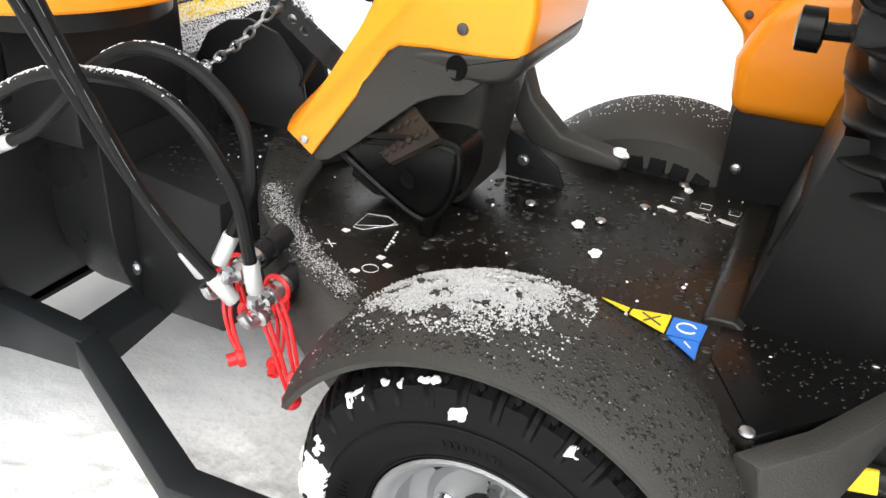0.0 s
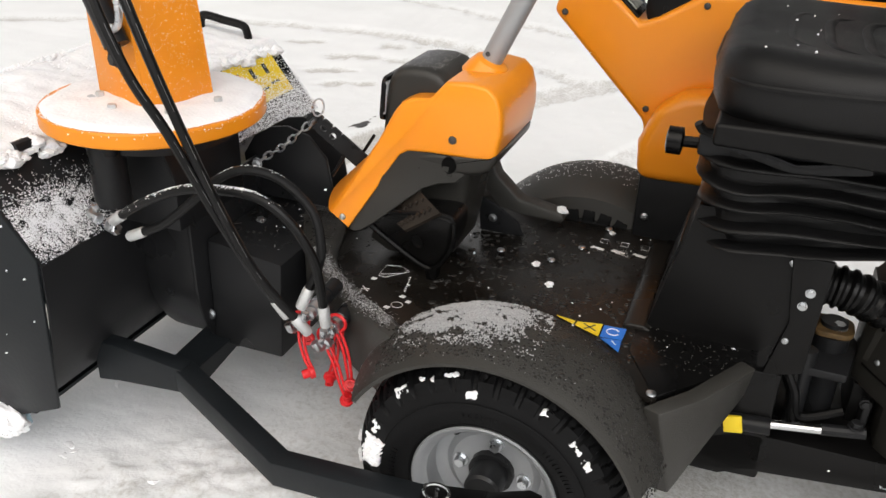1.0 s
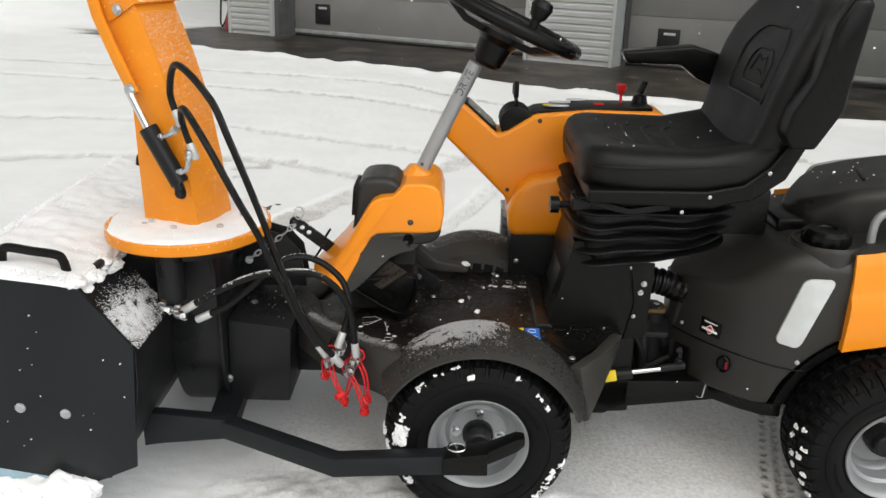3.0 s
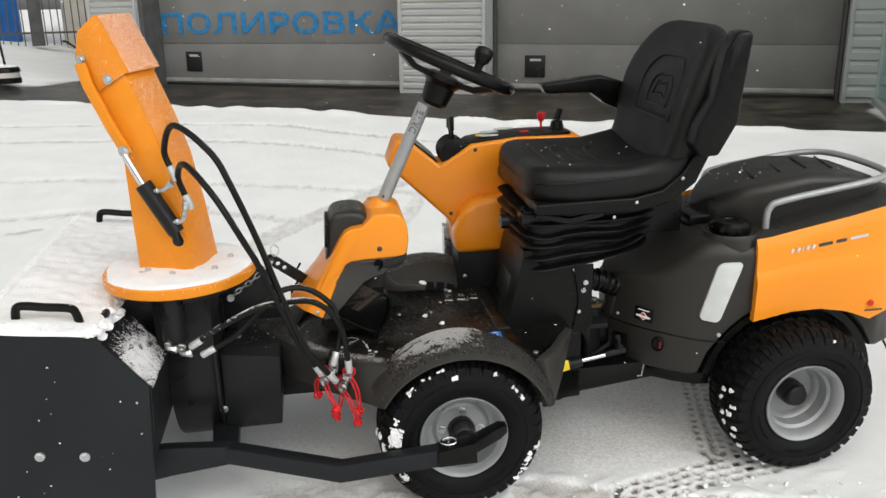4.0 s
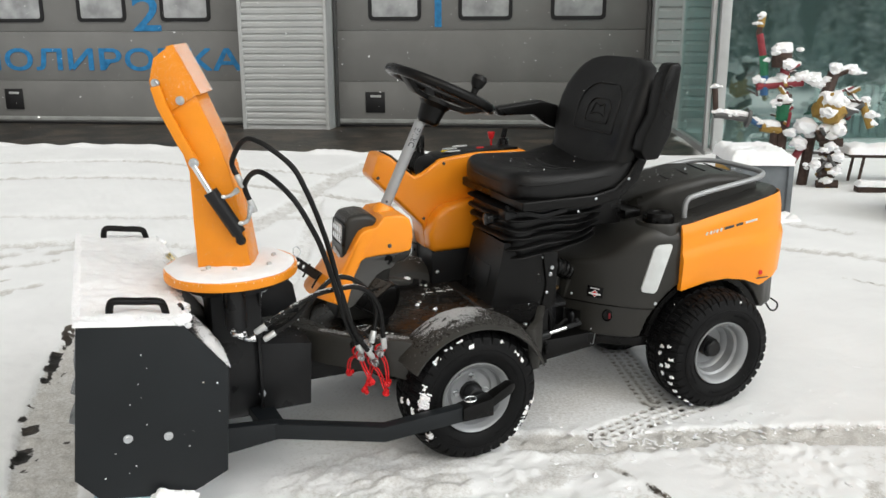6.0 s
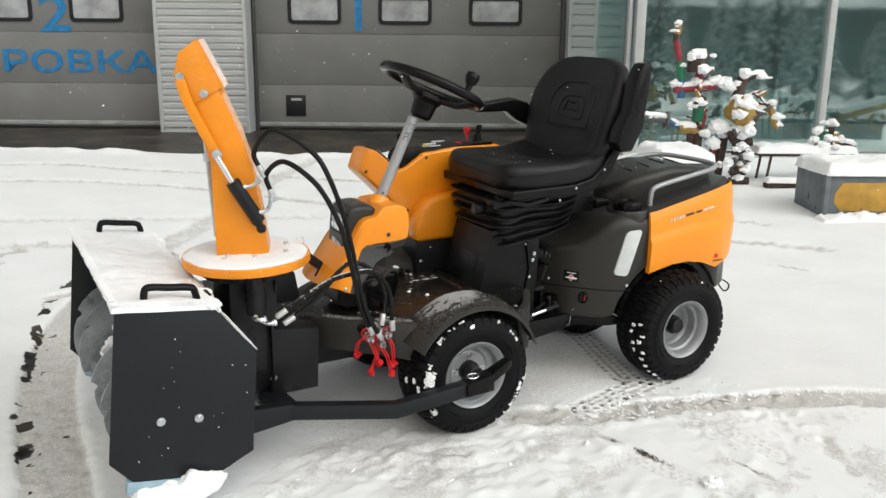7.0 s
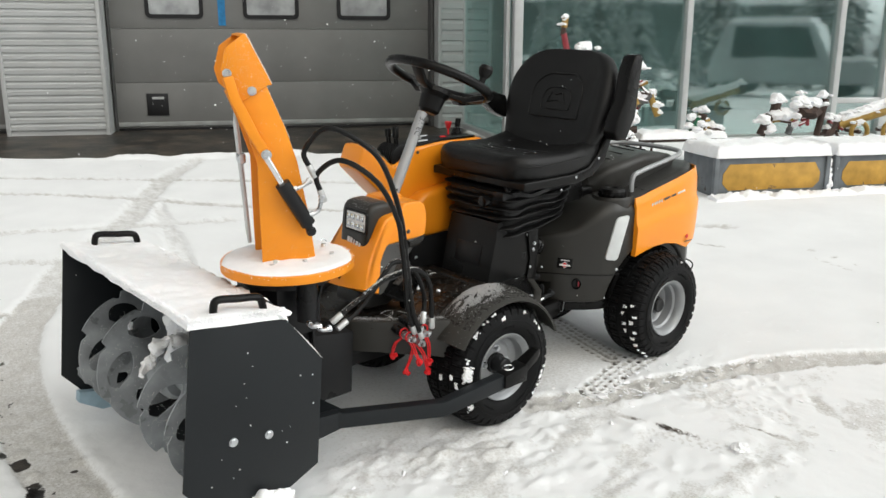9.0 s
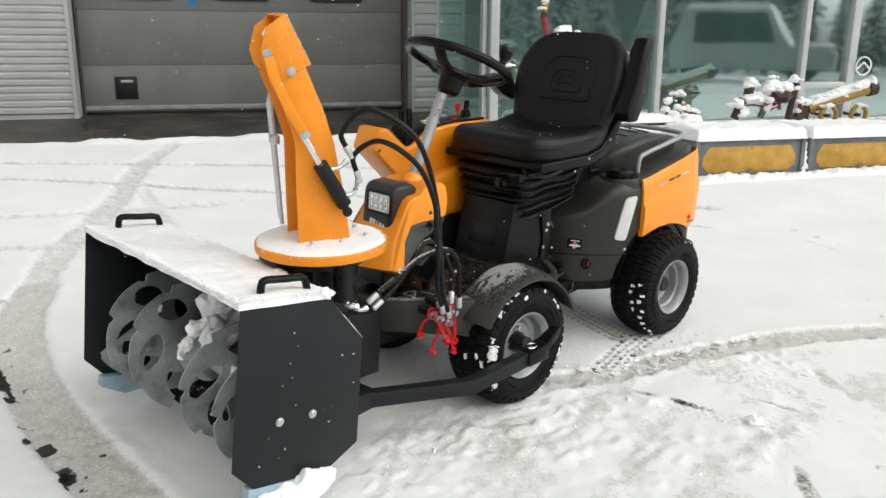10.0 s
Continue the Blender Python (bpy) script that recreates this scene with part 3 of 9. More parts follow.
def lettering(text, size, at, name, parent, width=None, bold=0.0):
    cu = bpy.data.curves.new(name, "FONT")
    cu.body = text
    cu.size = size
    cu.extrude = 0.002
    cu.offset = 0.0
    cu.align_x = "LEFT"
    tmp = new(name, cu)
    dg = bpy.context.evaluated_depsgraph_get()
    dg.update()
    me = bpy.data.meshes.new_from_object(tmp.evaluated_get(dg))
    bpy.data.objects.remove(tmp)
    co = np.array([v.co[:] for v in me.vertices])
    lo, hi = co.min(0), co.max(0)
    if width:
        me.transform(Matrix.Diagonal((width / (hi[0] - lo[0]), 1, 1, 1)) @ Matrix.Translation((-lo[0], -lo[1], 0)))
    if bold:   # thicker strokes from copies set a little apart
        bm = bmesh.new()
        for k in range(8):
            a = radians(45 * k)
            d = bold * size
            side = bmesh.new()
            side.from_mesh(me)
            joined(bm, side, Matrix.Translation((d * math.cos(a), d * math.sin(a), 0.0005 * k)))
        bm.to_mesh(me)
        bm.free()
    me.transform(Matrix.Rotation(radians(90), 4, "X"))
    me.transform(Matrix.Translation(at))
    me.materials.append(BLUE_PAINT)
    ob = new(name, me)
    ob.parent = parent
    return ob


def siding_pier(name, u0, u1, n0, z1=4.2, pitch=0.085):
    """A pier clad with horizontal corrugated sheet, with plain corner trims."""
    ob = wall_thing(name, "light grey corrugated metal siding pier", "wall")
    prof = []
    z = WALL_BASE + 0.06
    while z < z1:
        prof += [(0.0, z), (-0.022, z + 0.006), (-0.028, z + pitch * 0.62), (-0.006, z + pitch * 0.80)]
        z += pitch
    bm = bmesh.new()
    a = [bm.verts.new((u0 + 0.04, n0 + d, h)) for d, h in prof]
    b = [bm.verts.new((u1 - 0.04, n0 + d, h)) for d, h in prof]
    for i in range(len(prof) - 1):
        bm.faces.new((a[i], b[i], b[i + 1], a[i + 1]))
    part("siding_sheet", bm, SIDING, ob)
    part("backing", rbox((u1 - u0, 0.5, z1 - WALL_BASE), ((u0 + u1) / 2, n0 + 0.255, (z1 + WALL_BASE) / 2), 0.0), SIDING, ob)
    for uu in (u0 + 0.022, u1 - 0.022):
        part("corner_trim", rbox((0.044, 0.05, z1 - WALL_BASE), (uu, n0 - 0.012, (z1 + WALL_BASE) / 2), 0.004), SIDING, ob)
    return ob


DOOR_RAIL = material("grey_door_rail", (0.30, 0.31, 0.305), 0.5, vary=0.2, scale=6, bump=0.1)


def sectional_door(name, u0, u1, label):
    ob = wall_thing(name, label, "garage door")
    heights = [WALL_BASE + 0.03, 0.768, 1.392, 2.016, 2.52, 3.02]
    for lo, hi in zip(heights, heights[1:]):
        bm = rbox((u1 - u0, 0.04, hi - lo - 0.003), ((u0 + u1) / 2, DOOR_N + 0.02, (lo + hi) / 2), 0.004)
        part("door_panel", bm, DOOR_GREY, ob)
    part("bottom_rail", rbox((u1 - u0, 0.05, 0.05), ((u0 + u1) / 2, DOOR_N + 0.01, WALL_BASE + 0.075), 0.004), DOOR_RAIL, ob)
    part("rubber_seal", rbox((u1 - u0, 0.04, 0.03), ((u0 + u1) / 2, DOOR_N + 0.016, WALL_BASE + 0.012), 0.003), WIN_FRAME, ob)
    return ob


def door_window(door, u0, u1, z0=1.51, z1=1.85):
    outer, inner = rounded(u0, u1, z0, z1, 0.06), rounded(u0 + 0.045, u1 - 0.045, z0 + 0.045, z1 - 0.045, 0.03)
    rings = [[(a, DOOR_N - d, b) for a, b in line] for line, d in ((outer, -0.01), (outer, 0.018), (inner, 0.018), (inner, -0.004))]
    frame_ob = part("window_frame", loft(rings, cap=False), WIN_FRAME, door, "black rubber window frame")
    part("pane", prism(rounded(u0 + 0.04, u1 - 0.04, z0 + 0.04, z1 - 0.04, 0.03), DOOR_N - 0.006, DOOR_N - 0.002, 0), FROST, frame_ob, "frosted double pane")


def door_hatch(door, u0, u1, z0, z1):
    h = part("pull_recess", rbox((u1 - u0, 0.02, z1 - z0), ((u0 + u1) / 2, DOOR_N - 0.008, (z0 + z1) / 2), 0.006), WIN_FRAME, door, "black recessed pull handle")
    part("grip", rbox(((u1 - u0) * 0.55, 0.012, 0.03), ((u0 + u1) / 2 + 0.01, DOOR_N - 0.02, z1 - 0.055), 0.005), SIDING, h)


door_two = sectional_door("door_2", -7.312, -3.52, "grey sectional garage door with blue painted lettering")
door_one = sectional_door("door_1", -2.46, 1.38, "grey sectional garage door with small windows")
for k in range(3):
    door_window(door_one, -2.0 + 1.12 * k, -1.34 + 1.12 * k)
    door_window(door_two, -6.93 + 1.12 * k, -6.27 + 1.12 * k)
door_hatch(door_one, -2.06, -1.81, 0.38, 0.64)
door_hatch(door_two, -6.94, -6.69, 0.39, 0.66)
lettering("ПОЛИРОВКА", 0.362, (-7.285, DOOR_N - 0.004, 0.903), "lettering", door_two, 3.62, 0.024)
lettering("2", 0.62, (-5.06, DOOR_N - 0.004, 1.40), "lettering", door_two, 0.36, 0.015)
part("lettering", rbox((0.085, 0.006, 0.62), (-1.13, DOOR_N - 0.004, 1.74), 0.0), BLUE_PAINT, door_one, "blue painted figure one")

siding_pier("wall_pier", -3.53, -2.43, PIER_N, pitch=0.078)
siding_pier("wall_pier", -8.19, -7.38, PIER_N, pitch=0.078)
siding_pier("wall_pier", 1.42, 1.86, PIER_N, pitch=0.125)
for name, u0, u1, n0, n1 in (("jamb", -3.515, -3.49, PIER_N + 0.3, DOOR_N + 0.3), ("jamb", -2.41, -2.40, 8.16, 8.6), ("jamb", -7.40, -7.312, PIER_N + 0.03, DOOR_N + 0.3), ("jamb", 1.38, 1.41, PIER_N + 0.2, DOOR_N + 0.3)):
    ob = part(name, rbox((u1 - u0, n1 - n0, 4.0), ((u0 + u1) / 2, (n0 + n1) / 2, WALL_BASE + 2.0), 0.004), JAMB)
    ob.matrix_world = WALL
    tagged(ob, "dark grey door jamb", "door jamb", kind="structure")
for u0, u1 in ((-7.40, -3.50), (-2.43, 1.42)):
    ob = part("lintel", rbox((u1 - u0, 0.5, 1.4), ((u0 + u1) / 2, DOOR_N + 0.23, 3.72), 0.01), JAMB)
    ob.matrix_world = WALL
    tagged(ob, "dark lintel over the garage door", "lintel", kind="structure")
ob = part("plinth", rbox((10.6, 0.9, 0.3), (-2.9, PIER_N + 0.30, WALL_BASE - 0.155), 0.02), CONCRETE)
ob.matrix_world = WALL
tagged(ob, "stained wet concrete threshold along the garage doors", "plinth", kind="structure")
for name, lo, hi, mid in (("wall_upper", -8.19, 14.0, None),):
    ob = part(name, rbox((hi - lo, 0.6, 1.8), ((lo + hi) / 2, DOOR_N + 0.35, 5.1), 0.02), SIDING)
    ob.matrix_world = WALL
    tagged(ob, "light grey upper wall of the garage", "wall", kind="structure")
ob = part("wall_back", rbox((22.75, 0.3, 6.0), (2.6, DOOR_N + 6.0, 3.0), 0.02), SIDING)
ob.matrix_world = WALL
tagged(ob, "plain rear wall of the garage", "wall", kind="structure")
ob = part("wall_side", rbox((0.3, 5.5, 6.0), (-8.6, DOOR_N + 3.1, 3.0), 0.02), SIDING)
ob.matrix_world = WALL
tagged(ob, "plain side wall of the garage", "wall", kind="structure")
ob = part("roof", rbox((23.0, 7.4, 0.25), (2.6, DOOR_N + 2.8, 6.12), 0.02), SIDING)
ob.matrix_world = WALL
tagged(ob, "flat roof of the garage", "roof", kind="structure")

# glazed showroom front, standing forward of the garage doors
GLASS_N = 5.9


def glass_material(name, tint, mirror):
    m = bpy.data.materials.new(name)
    m.use_nodes = True
    nd, l = m.node_tree.nodes, m.node_tree.links
    nd.remove(nd["Principled BSDF"])
    clear, shine, mix = nd.new("ShaderNodeBsdfTransparent"), nd.new("ShaderNodeBsdfGlossy"), nd.new("ShaderNodeMixShader")
    clear.inputs["Color"].default_value = (*tint, 1)
    shine.inputs["Roughness"].default_value = 0.035
    wave = nd.new("ShaderNodeTexNoise")
    wave.inputs["Scale"].default_value = 1.3
    wave.inputs["Detail"].default_value = 1.5
    place = nd.new("ShaderNodeTexCoord")
    l.new(place.outputs["Object"], wave.inputs["Vector"])
    warp = nd.new("ShaderNodeBump")
    warp.inputs["Strength"].default_value = 0.07
    warp.inputs["Distance"].default_value = 0.02
    l.new(wave.outputs["Fac"], warp.inputs["Height"])
    l.new(warp.outputs[0], shine.inputs["Normal"])
    shine.inputs["Color"].default_value = (0.92, 1.0, 0.99, 1)
    mix.inputs["Fac"].default_value = mirror
    l.new(clear.outputs[0], mix.inputs[1])
    l.new(shine.outputs[0], mix.inputs[2])
    l.new(mix.outputs[0], nd["Material Output"].inputs["Surface"])
    return m


GLASS = glass_material("solar_glass", (0.70, 0.82, 0.81), 0.30)
INNER = material("dim_interior", (0.34, 0.43, 0.43), 0.7, vary=0.25, scale=1.2)
RADIATOR = material("pale_radiator", (0.62, 0.70, 0.70), 0.5, vary=0.05)
front = wall_thing("shop_front", "tall glazed shop front with silver mullions", "shop front")
FRONT_BASE = 0.17
mullions = (1.81, 3.66, 5.46, 6.10, 7.9, 9.7)
for uu, w in zip(mullions, (0.09, 0.065, 0.07, 0.10, 0.065, 0.065)):
    part("mullion", rbox((w, 0.12, 4.2), (uu, GLASS_N, FRONT_BASE + 2.1), 0.006), ALU_FRAME, front)
part("mullion", rbox((0.04, 0.10, 4.2), (1.72, GLASS_N + 0.06, FRONT_BASE + 2.1), 0.006), ALU_FRAME, front)
for a, b in zip(mullions, mullions[1:]):
    pane = part("pane", rbox((b - a - 0.07, 0.012, 4.0), ((a + b) / 2, GLASS_N + 0.01, FRONT_BASE + 2.1), 0), GLASS, front, "tinted solar glass pane")
    pane.visible_shadow = False
part("sill", rbox((8.2, 0.16, 0.09), (5.8, GLASS_N, FRONT_BASE + 0.03), 0.008), ALU_FRAME, front)
part("transom", rbox((0.56, 0.10, 0.06), (5.78, GLASS_N, 0.62), 0.006), ALU_FRAME, front)
part("pane", rbox((0.012, 1.9, 4.0), (1.76, GLASS_N + 1.06, FRONT_BASE + 2.1), 0), GLASS, front, "tinted glass return pane")
part("mullion", rbox((0.06, 0.06, 4.2), (1.76, GLASS_N + 2.0, FRONT_BASE + 2.1), 0.006), ALU_FRAME, front)
part("sill", rbox((0.10, 2.0, 0.09), (1.76, GLASS_N + 1.0, FRONT_BASE + 0.05), 0.008), ALU_FRAME, front)
for name, size, at in (("wall_inner", (9.0, 0.2, 4.4), (6.3, GLASS_N + 4.0, 2.3)), ("floor_inner", (8.3, 3.9, 0.1), (5.9, GLASS_N + 2.0, FRONT_BASE - 0.02)), ("wall_inner", (0.2, 4.0, 4.4), (10.0, GLASS_N + 2.0, 2.3))):
    ob = part(name, rbox(size, at, 0), INNER)
    ob.matrix_world = WALL
    tagged(ob, "dim grey inside of the showroom", name.split("_")[0], kind="structure")
ob = part("roof", rbox((8.6, 4.3, 0.2), (5.85, GLASS_N + 2.0, 4.45), 0.02), SIDING)
ob.matrix_world = WALL
tagged(ob, "flat roof of the showroom", "roof", kind="structure")
rad = wall_thing("radiator", "pale column radiator behind the shop window", "radiator", kind="")
for k in range(9):
    part("radiator_column", rbox((0.055, 0.05, 0.50), (2.78 + 0.075 * k, GLASS_N + 0.28, 0.60), 0.012), RADIATOR, rad)
part("radiator_rail", rbox((0.68, 0.03, 0.04), (3.08, GLASS_N + 0.28, 0.38), 0.006), RADIATOR, rad)

# ---- the snow blower ----
blower = thing("snow_blower", "anthracite and orange snow blower attachment dusted with snow", "snow blower", MACHINE)
SIDE = [(-1.075, 0.628), (-0.843, 0.600), (-0.735, 0.460), (-0.758, 0.172), (-0.864, 0.124), (-1.069, 0.158), (-1.124, 0.225)]
LEFT_Y, RIGHT_Y = -0.042, 0.83
left_plate = part("side_plate", prism(SIDE, LEFT_Y, LEFT_Y + 0.006, 0.0015), PLATE_STEEL, blower, "anthracite painted steel side plate")
right_plate = part("side_plate", prism(SIDE, RIGHT_Y - 0.006, RIGHT_Y, 0.0015), PLATE_STEEL, blower)
for x, z in ((-0.991, 0.313), (-0.896, 0.301)):
    part("bolt", bolt((x, LEFT_Y - 0.001, z), (0, -1, 0), 0.0085, 0.005), ZINC, left_plate, "zinc hexagon bolt")
    part("bolt", bolt((x, RIGHT_Y + 0.001, z), (0, 1, 0), 0.010, 0.007), ZINC, right_plate)
part("bolt", bolt((-1.045, RIGHT_Y - 0.008, 0.20), (0, -1, 0), 0.008, 0.005), ZINC, right_plate)


def sheet(points, lo, hi, thick=0.004, bevel=0.001):
    """A bent sheet: an open line in (x, z) with thickness, between two planes of y."""
    pts = [Vector((a, b)) for a, b in points]
    out = []
    for i, p in enumerate(pts):
        way = (pts[min(i + 1, len(pts) - 1)] - pts[max(i - 1, 0)]).normalized()
        out.append(p + Vector((way.y, -way.x)) * thick)
    return prism([(p.x, p.y) for p in pts] + [(p.x, p.y) for p in out[::-1]], lo, hi, bevel)


part("top_plate", sheet([(-1.075, 0.622), (-0.843, 0.594)], LEFT_Y + 0.006, RIGHT_Y - 0.006), PLATE_STEEL, blower)
part("rear_slope", sheet([(-0.838, 0.588), (-0.733, 0.448)], LEFT_Y + 0.006, RIGHT_Y - 0.006), BLACK_STEEL, blower)
back_curve = [(-0.733, 0.448), (-0.738, 0.36), (-0.752, 0.26), (-0.79, 0.18), (-0.85, 0.135), (-0.90, 0.125)]
part("back_plate", sheet(back_curve, LEFT_Y + 0.006, RIGHT_Y - 0.006), BLACK_STEEL, blower)
part("scraper_blade", prism([(-0.90, 0.128), (-0.82, 0.145), (-0.82, 0.138), (-0.955, 0.118), (-0.955, 0.122)], LEFT_Y + 0.006, RIGHT_Y - 0.006, 0), PLATE_STEEL, blower)

for y in (0.0, 0.775):
    pts = [(-1.000, y, 0.612), (-0.997, y, 0.646), (-0.985, y, 0.659), (-0.935, y, 0.652), (-0.886, y, 0.645), (-0.874, y, 0.632), (-0.868, y, 0.596)]
    part("lifting_handle", tube(smooth_path(pts, 5), 0.0095, 10), BLACK_PLASTIC, blower, "black plastic grab handle")

# augers
AX, AZ = -0.945, 0.325
part("auger_shaft", tube([(AX, LEFT_Y + 0.01, AZ), (AX, RIGHT_Y - 0.01, AZ)], 0.022, 14), AUGER, blower)
part("auger_gearbox", joined(lathe([(0.34, 0.045), (0.36, 0.06), (0.44, 0.06), (0.46, 0.045)], 20, "y", (AX, 0, AZ)), tube([(AX, 0.40, AZ), (-0.74, 0.40, AZ)], 0.035, 14)), AUGER, blower, "steel auger gearbox")


def flighting(y0, y1, turns, start, hand):
    """A toothed screw plate with oval lightening holes."""
    bm = bmesh.new()
    steps = int(turns * 120)
    cols = []
    for i in range(steps + 1):
        q = 360 * turns * i / steps
        a = start + hand * radians(q)
        y = y0 + (y1 - y0) * i / steps
        tooth = (q % 51) / 51
        ro = 0.167 + 0.013 * tooth ** 0.6 - (0.006 if tooth < 0.06 else 0.0)
        p = ((q % 72) - 36) / 25
        half = 0.030 * math.sqrt(max(0.0, 1 - p * p)) * (1.15 + 0.35 * p)
        mid = 0.108 + 0.016 * p
        sides = []
        for s in (-0.0025, 0.0025):
            sides.append([bm.verts.new((AX + r * math.cos(a), y + s, AZ + r * math.sin(a))) for r in (0.024, mid - half, mid + half, ro)])
        cols.append((sides, half > 0.0))
    for (one, h1), (two, h2) in zip(cols, cols[1:]):
        hole = h1 or h2
        for k in (0, 1, 2):
            if k == 1 and hole:
                continue
            bm.faces.new((one[0][k], one[0][k + 1], two[0][k + 1], two[0][k]))
            bm.faces.new((one[1][k], two[1][k], two[1][k + 1], one[1][k + 1]))
        for k in (0, 3) + ((1, 2) if hole else ()):
            bm.faces.new((one[0][k], two[0][k], two[1][k], one[1][k]))
    for sides, _ in (cols[0], cols[-1]):
        for k in (0, 2):
            bm.faces.new((sides[0][k], sides[0][k + 1], sides[1][k + 1], sides[1][k]))
    bmesh.ops.remove_doubles(bm, verts=bm.verts, dist=0.0003)
    return bm


part("auger_flight", flighting(0.02, 0.30, 1.7, 2.2, 1), AUGER, blower, "grey toothed steel auger flight with frost", sharp=40)
part("auger_flight", flighting(0.78, 0.47, 2.1, 3.6, 1), AUGER, blower, "grey toothed steel auger flight with frost", sharp=40)

# skids
for y in (LEFT_Y - 0.002, RIGHT_Y - 0.03):
    part("skid_shoe", prism([(-1.085, 0.165), (-0.87, 0.128), (-0.862, 0.088), (-1.02, 0.088), (-1.09, 0.132)], y, y + 0.032, 0.003), SKID, blower, "pale blue plastic skid shoe")

# impeller housing with its outlet, cover box and frame
U = [(0.40 + 0.205 * math.cos(radians(a)), 0.325 + 0.205 * math.sin(radians(a))) for a in range(180, 361, 9)]
part("impeller_housing", prism([(0.195, 0.47)] + U + [(0.605, 0.47)], -0.742, -0.622, 0.003, "x"), BLACK_STEEL, blower)
part("housing_flange", prism([(0.178, 0.50)] + [(0.40 + 0.222 * math.cos(radians(a)), 0.325 + 0.222 * math.sin(radians(a))) for a in range(180, 361, 9)] + [(0.622, 0.50)], -0.624, -0.616, 0.001, "x"), BLACK_STEEL, blower)
part("outlet_duct", rbox((0.135, 0.19, 0.19), (-0.680, 0.245, 0.545), 0.004), BLACK_STEEL, blower)
part("outlet_rib", prism([(0.19, 0.44), (0.19, 0.63), (0.13, 0.63), (0.13, 0.60), (0.165, 0.50)], -0.618, -0.612, 0.001, "x"), BLACK_STEEL, blower)
cover = part("drive_cover", prism([(-0.616, 0.194), (-0.473, 0.194), (-0.462, 0.388), (-0.612, 0.408)], 0.212, 0.60, 0.004), BLACK_STEEL, blower, "black sheet steel drive cover")
for at in ((-0.617, 0.207, 0.256),):
    part("bolt", bolt(at, (0, -1, 0), 0.008, 0.005), ZINC, cover)
part("bolt", bolt((-0.586, 0.350, 0.508), (0, -1, 0), 0.0075, 0.008), ZINC, cover)
for at in ((-0.575, 0.33, 0.403), (-0.579, 0.488, 0.403), (-0.49, 0.45, 0.392)):
    part("bolt", bolt(at, (0, 0, 1), 0.007, 0.005), ZINC, cover)
part("cross_beam", rbox((0.32, 0.16, 0.09), (-0.33, 0.40, 0.265), 0.004), BLACK_STEEL, blower)
part("mast_plate", prism([(-0.64, 0.42), (-0.648, 0.50), (-0.622, 0.540), (-0.585, 0.562), (-0.55, 0.568), (-0.505, 0.555), (-0.470, 0.515), (-0.455, 0.42)], 0.46, 0.468, 0.002), BLACK_STEEL, blower, "black mast plate with pin holes")
part("mast_plate", prism([(-0.64, 0.42), (-0.648, 0.50), (-0.622, 0.540), (-0.585, 0.562), (-0.55, 0.568), (-0.505, 0.555), (-0.470, 0.515), (-0.455, 0.42)], 0.40, 0.408, 0.002), BLACK_STEEL, blower)

# push arm beside the front wheel
ARM = [(-0.612, 0.104, 0.190), (-0.600, 0.100, 0.190), (-0.326, -0.038, 0.190), (-0.05, -0.042, 0.210)]


def flat_bar(points, wide, high):
    bm = bmesh.new()
    rings = []
    p = [Vector(q) for q in points]
    for i, q in enumerate(p):
        way = (p[min(i + 1, len(p) - 1)] - p[max(i - 1, 0)]).normalized()
        side = way.cross(Vector((0, 0, 1))).normalized()
        up = side.cross(way)
        rings.append([q + side * a * wide / 2 + up * b * high / 2 for a, b in ((-1, -1), (1, -1), (1, 1), (-1, 1))])
    bm = loft(rings)
    bmesh.ops.recalc_face_normals(bm, faces=bm.faces)
    bevel_sharp(bm, 0.003, 2, 40)
    return bm


push = part("push_arm", flat_bar(ARM, 0.038, 0.045), PLATE_STEEL, blower, "bent anthracite steel push arm")
far_push = part("push_arm", flat_bar([(x, 0.80 - y, z) for x, y, z in ARM], 0.038, 0.045), PLATE_STEEL, blower)
for arm, y in ((push, lambda v: v), (far_push, lambda v: 0.80 - v)):
    tail = loft([[(-0.790, y(0.086), 0.140), (-0.790, y(0.118), 0.140), (-0.790, y(0.118), 0.226), (-0.790, y(0.086), 0.226)],
                 [(-0.745, y(0.086), 0.148), (-0.745, y(0.118), 0.148), (-0.745, y(0.118), 0.226), (-0.745, y(0.086), 0.226)],
                 [(-0.596, y(0.083), 0.166), (-0.596, y(0.118), 0.166), (-0.596, y(0.118), 0.2145), (-0.596, y(0.083), 0.2145)]])
    bmesh.ops.recalc_face_normals(tail, faces=tail.faces)
    bevel_sharp(tail, 0.003, 2, 40)
    part("arm_tail", tail, PLATE_STEEL, arm)
    tie = loft([[(-0.655, y(0.245), 0.178), (-0.585, y(0.245), 0.178), (-0.585, y(0.245), 0.204), (-0.655, y(0.245), 0.204)],
                [(-0.640, y(0.105), 0.166), (-0.578, y(0.105), 0.166), (-0.578, y(0.105), 0.2115), (-0.640, y(0.105), 0.2115)]])
    bmesh.ops.recalc_face_normals(tie, faces=tie.faces)
    bevel_sharp(tie, 0.002, 1, 40)
    part("arm_bracket", tie, PLATE_STEEL, arm)
block_end = loft([[(-0.095, -0.068, 0.188), (-0.095, -0.020, 0.188), (-0.095, -0.020, 0.229), (-0.095, -0.068, 0.229)],
                  [(0.0, -0.068, 0.190), (0.0, -0.015, 0.190), (0.0, -0.015, 0.244), (0.0, -0.068, 0.244)]])
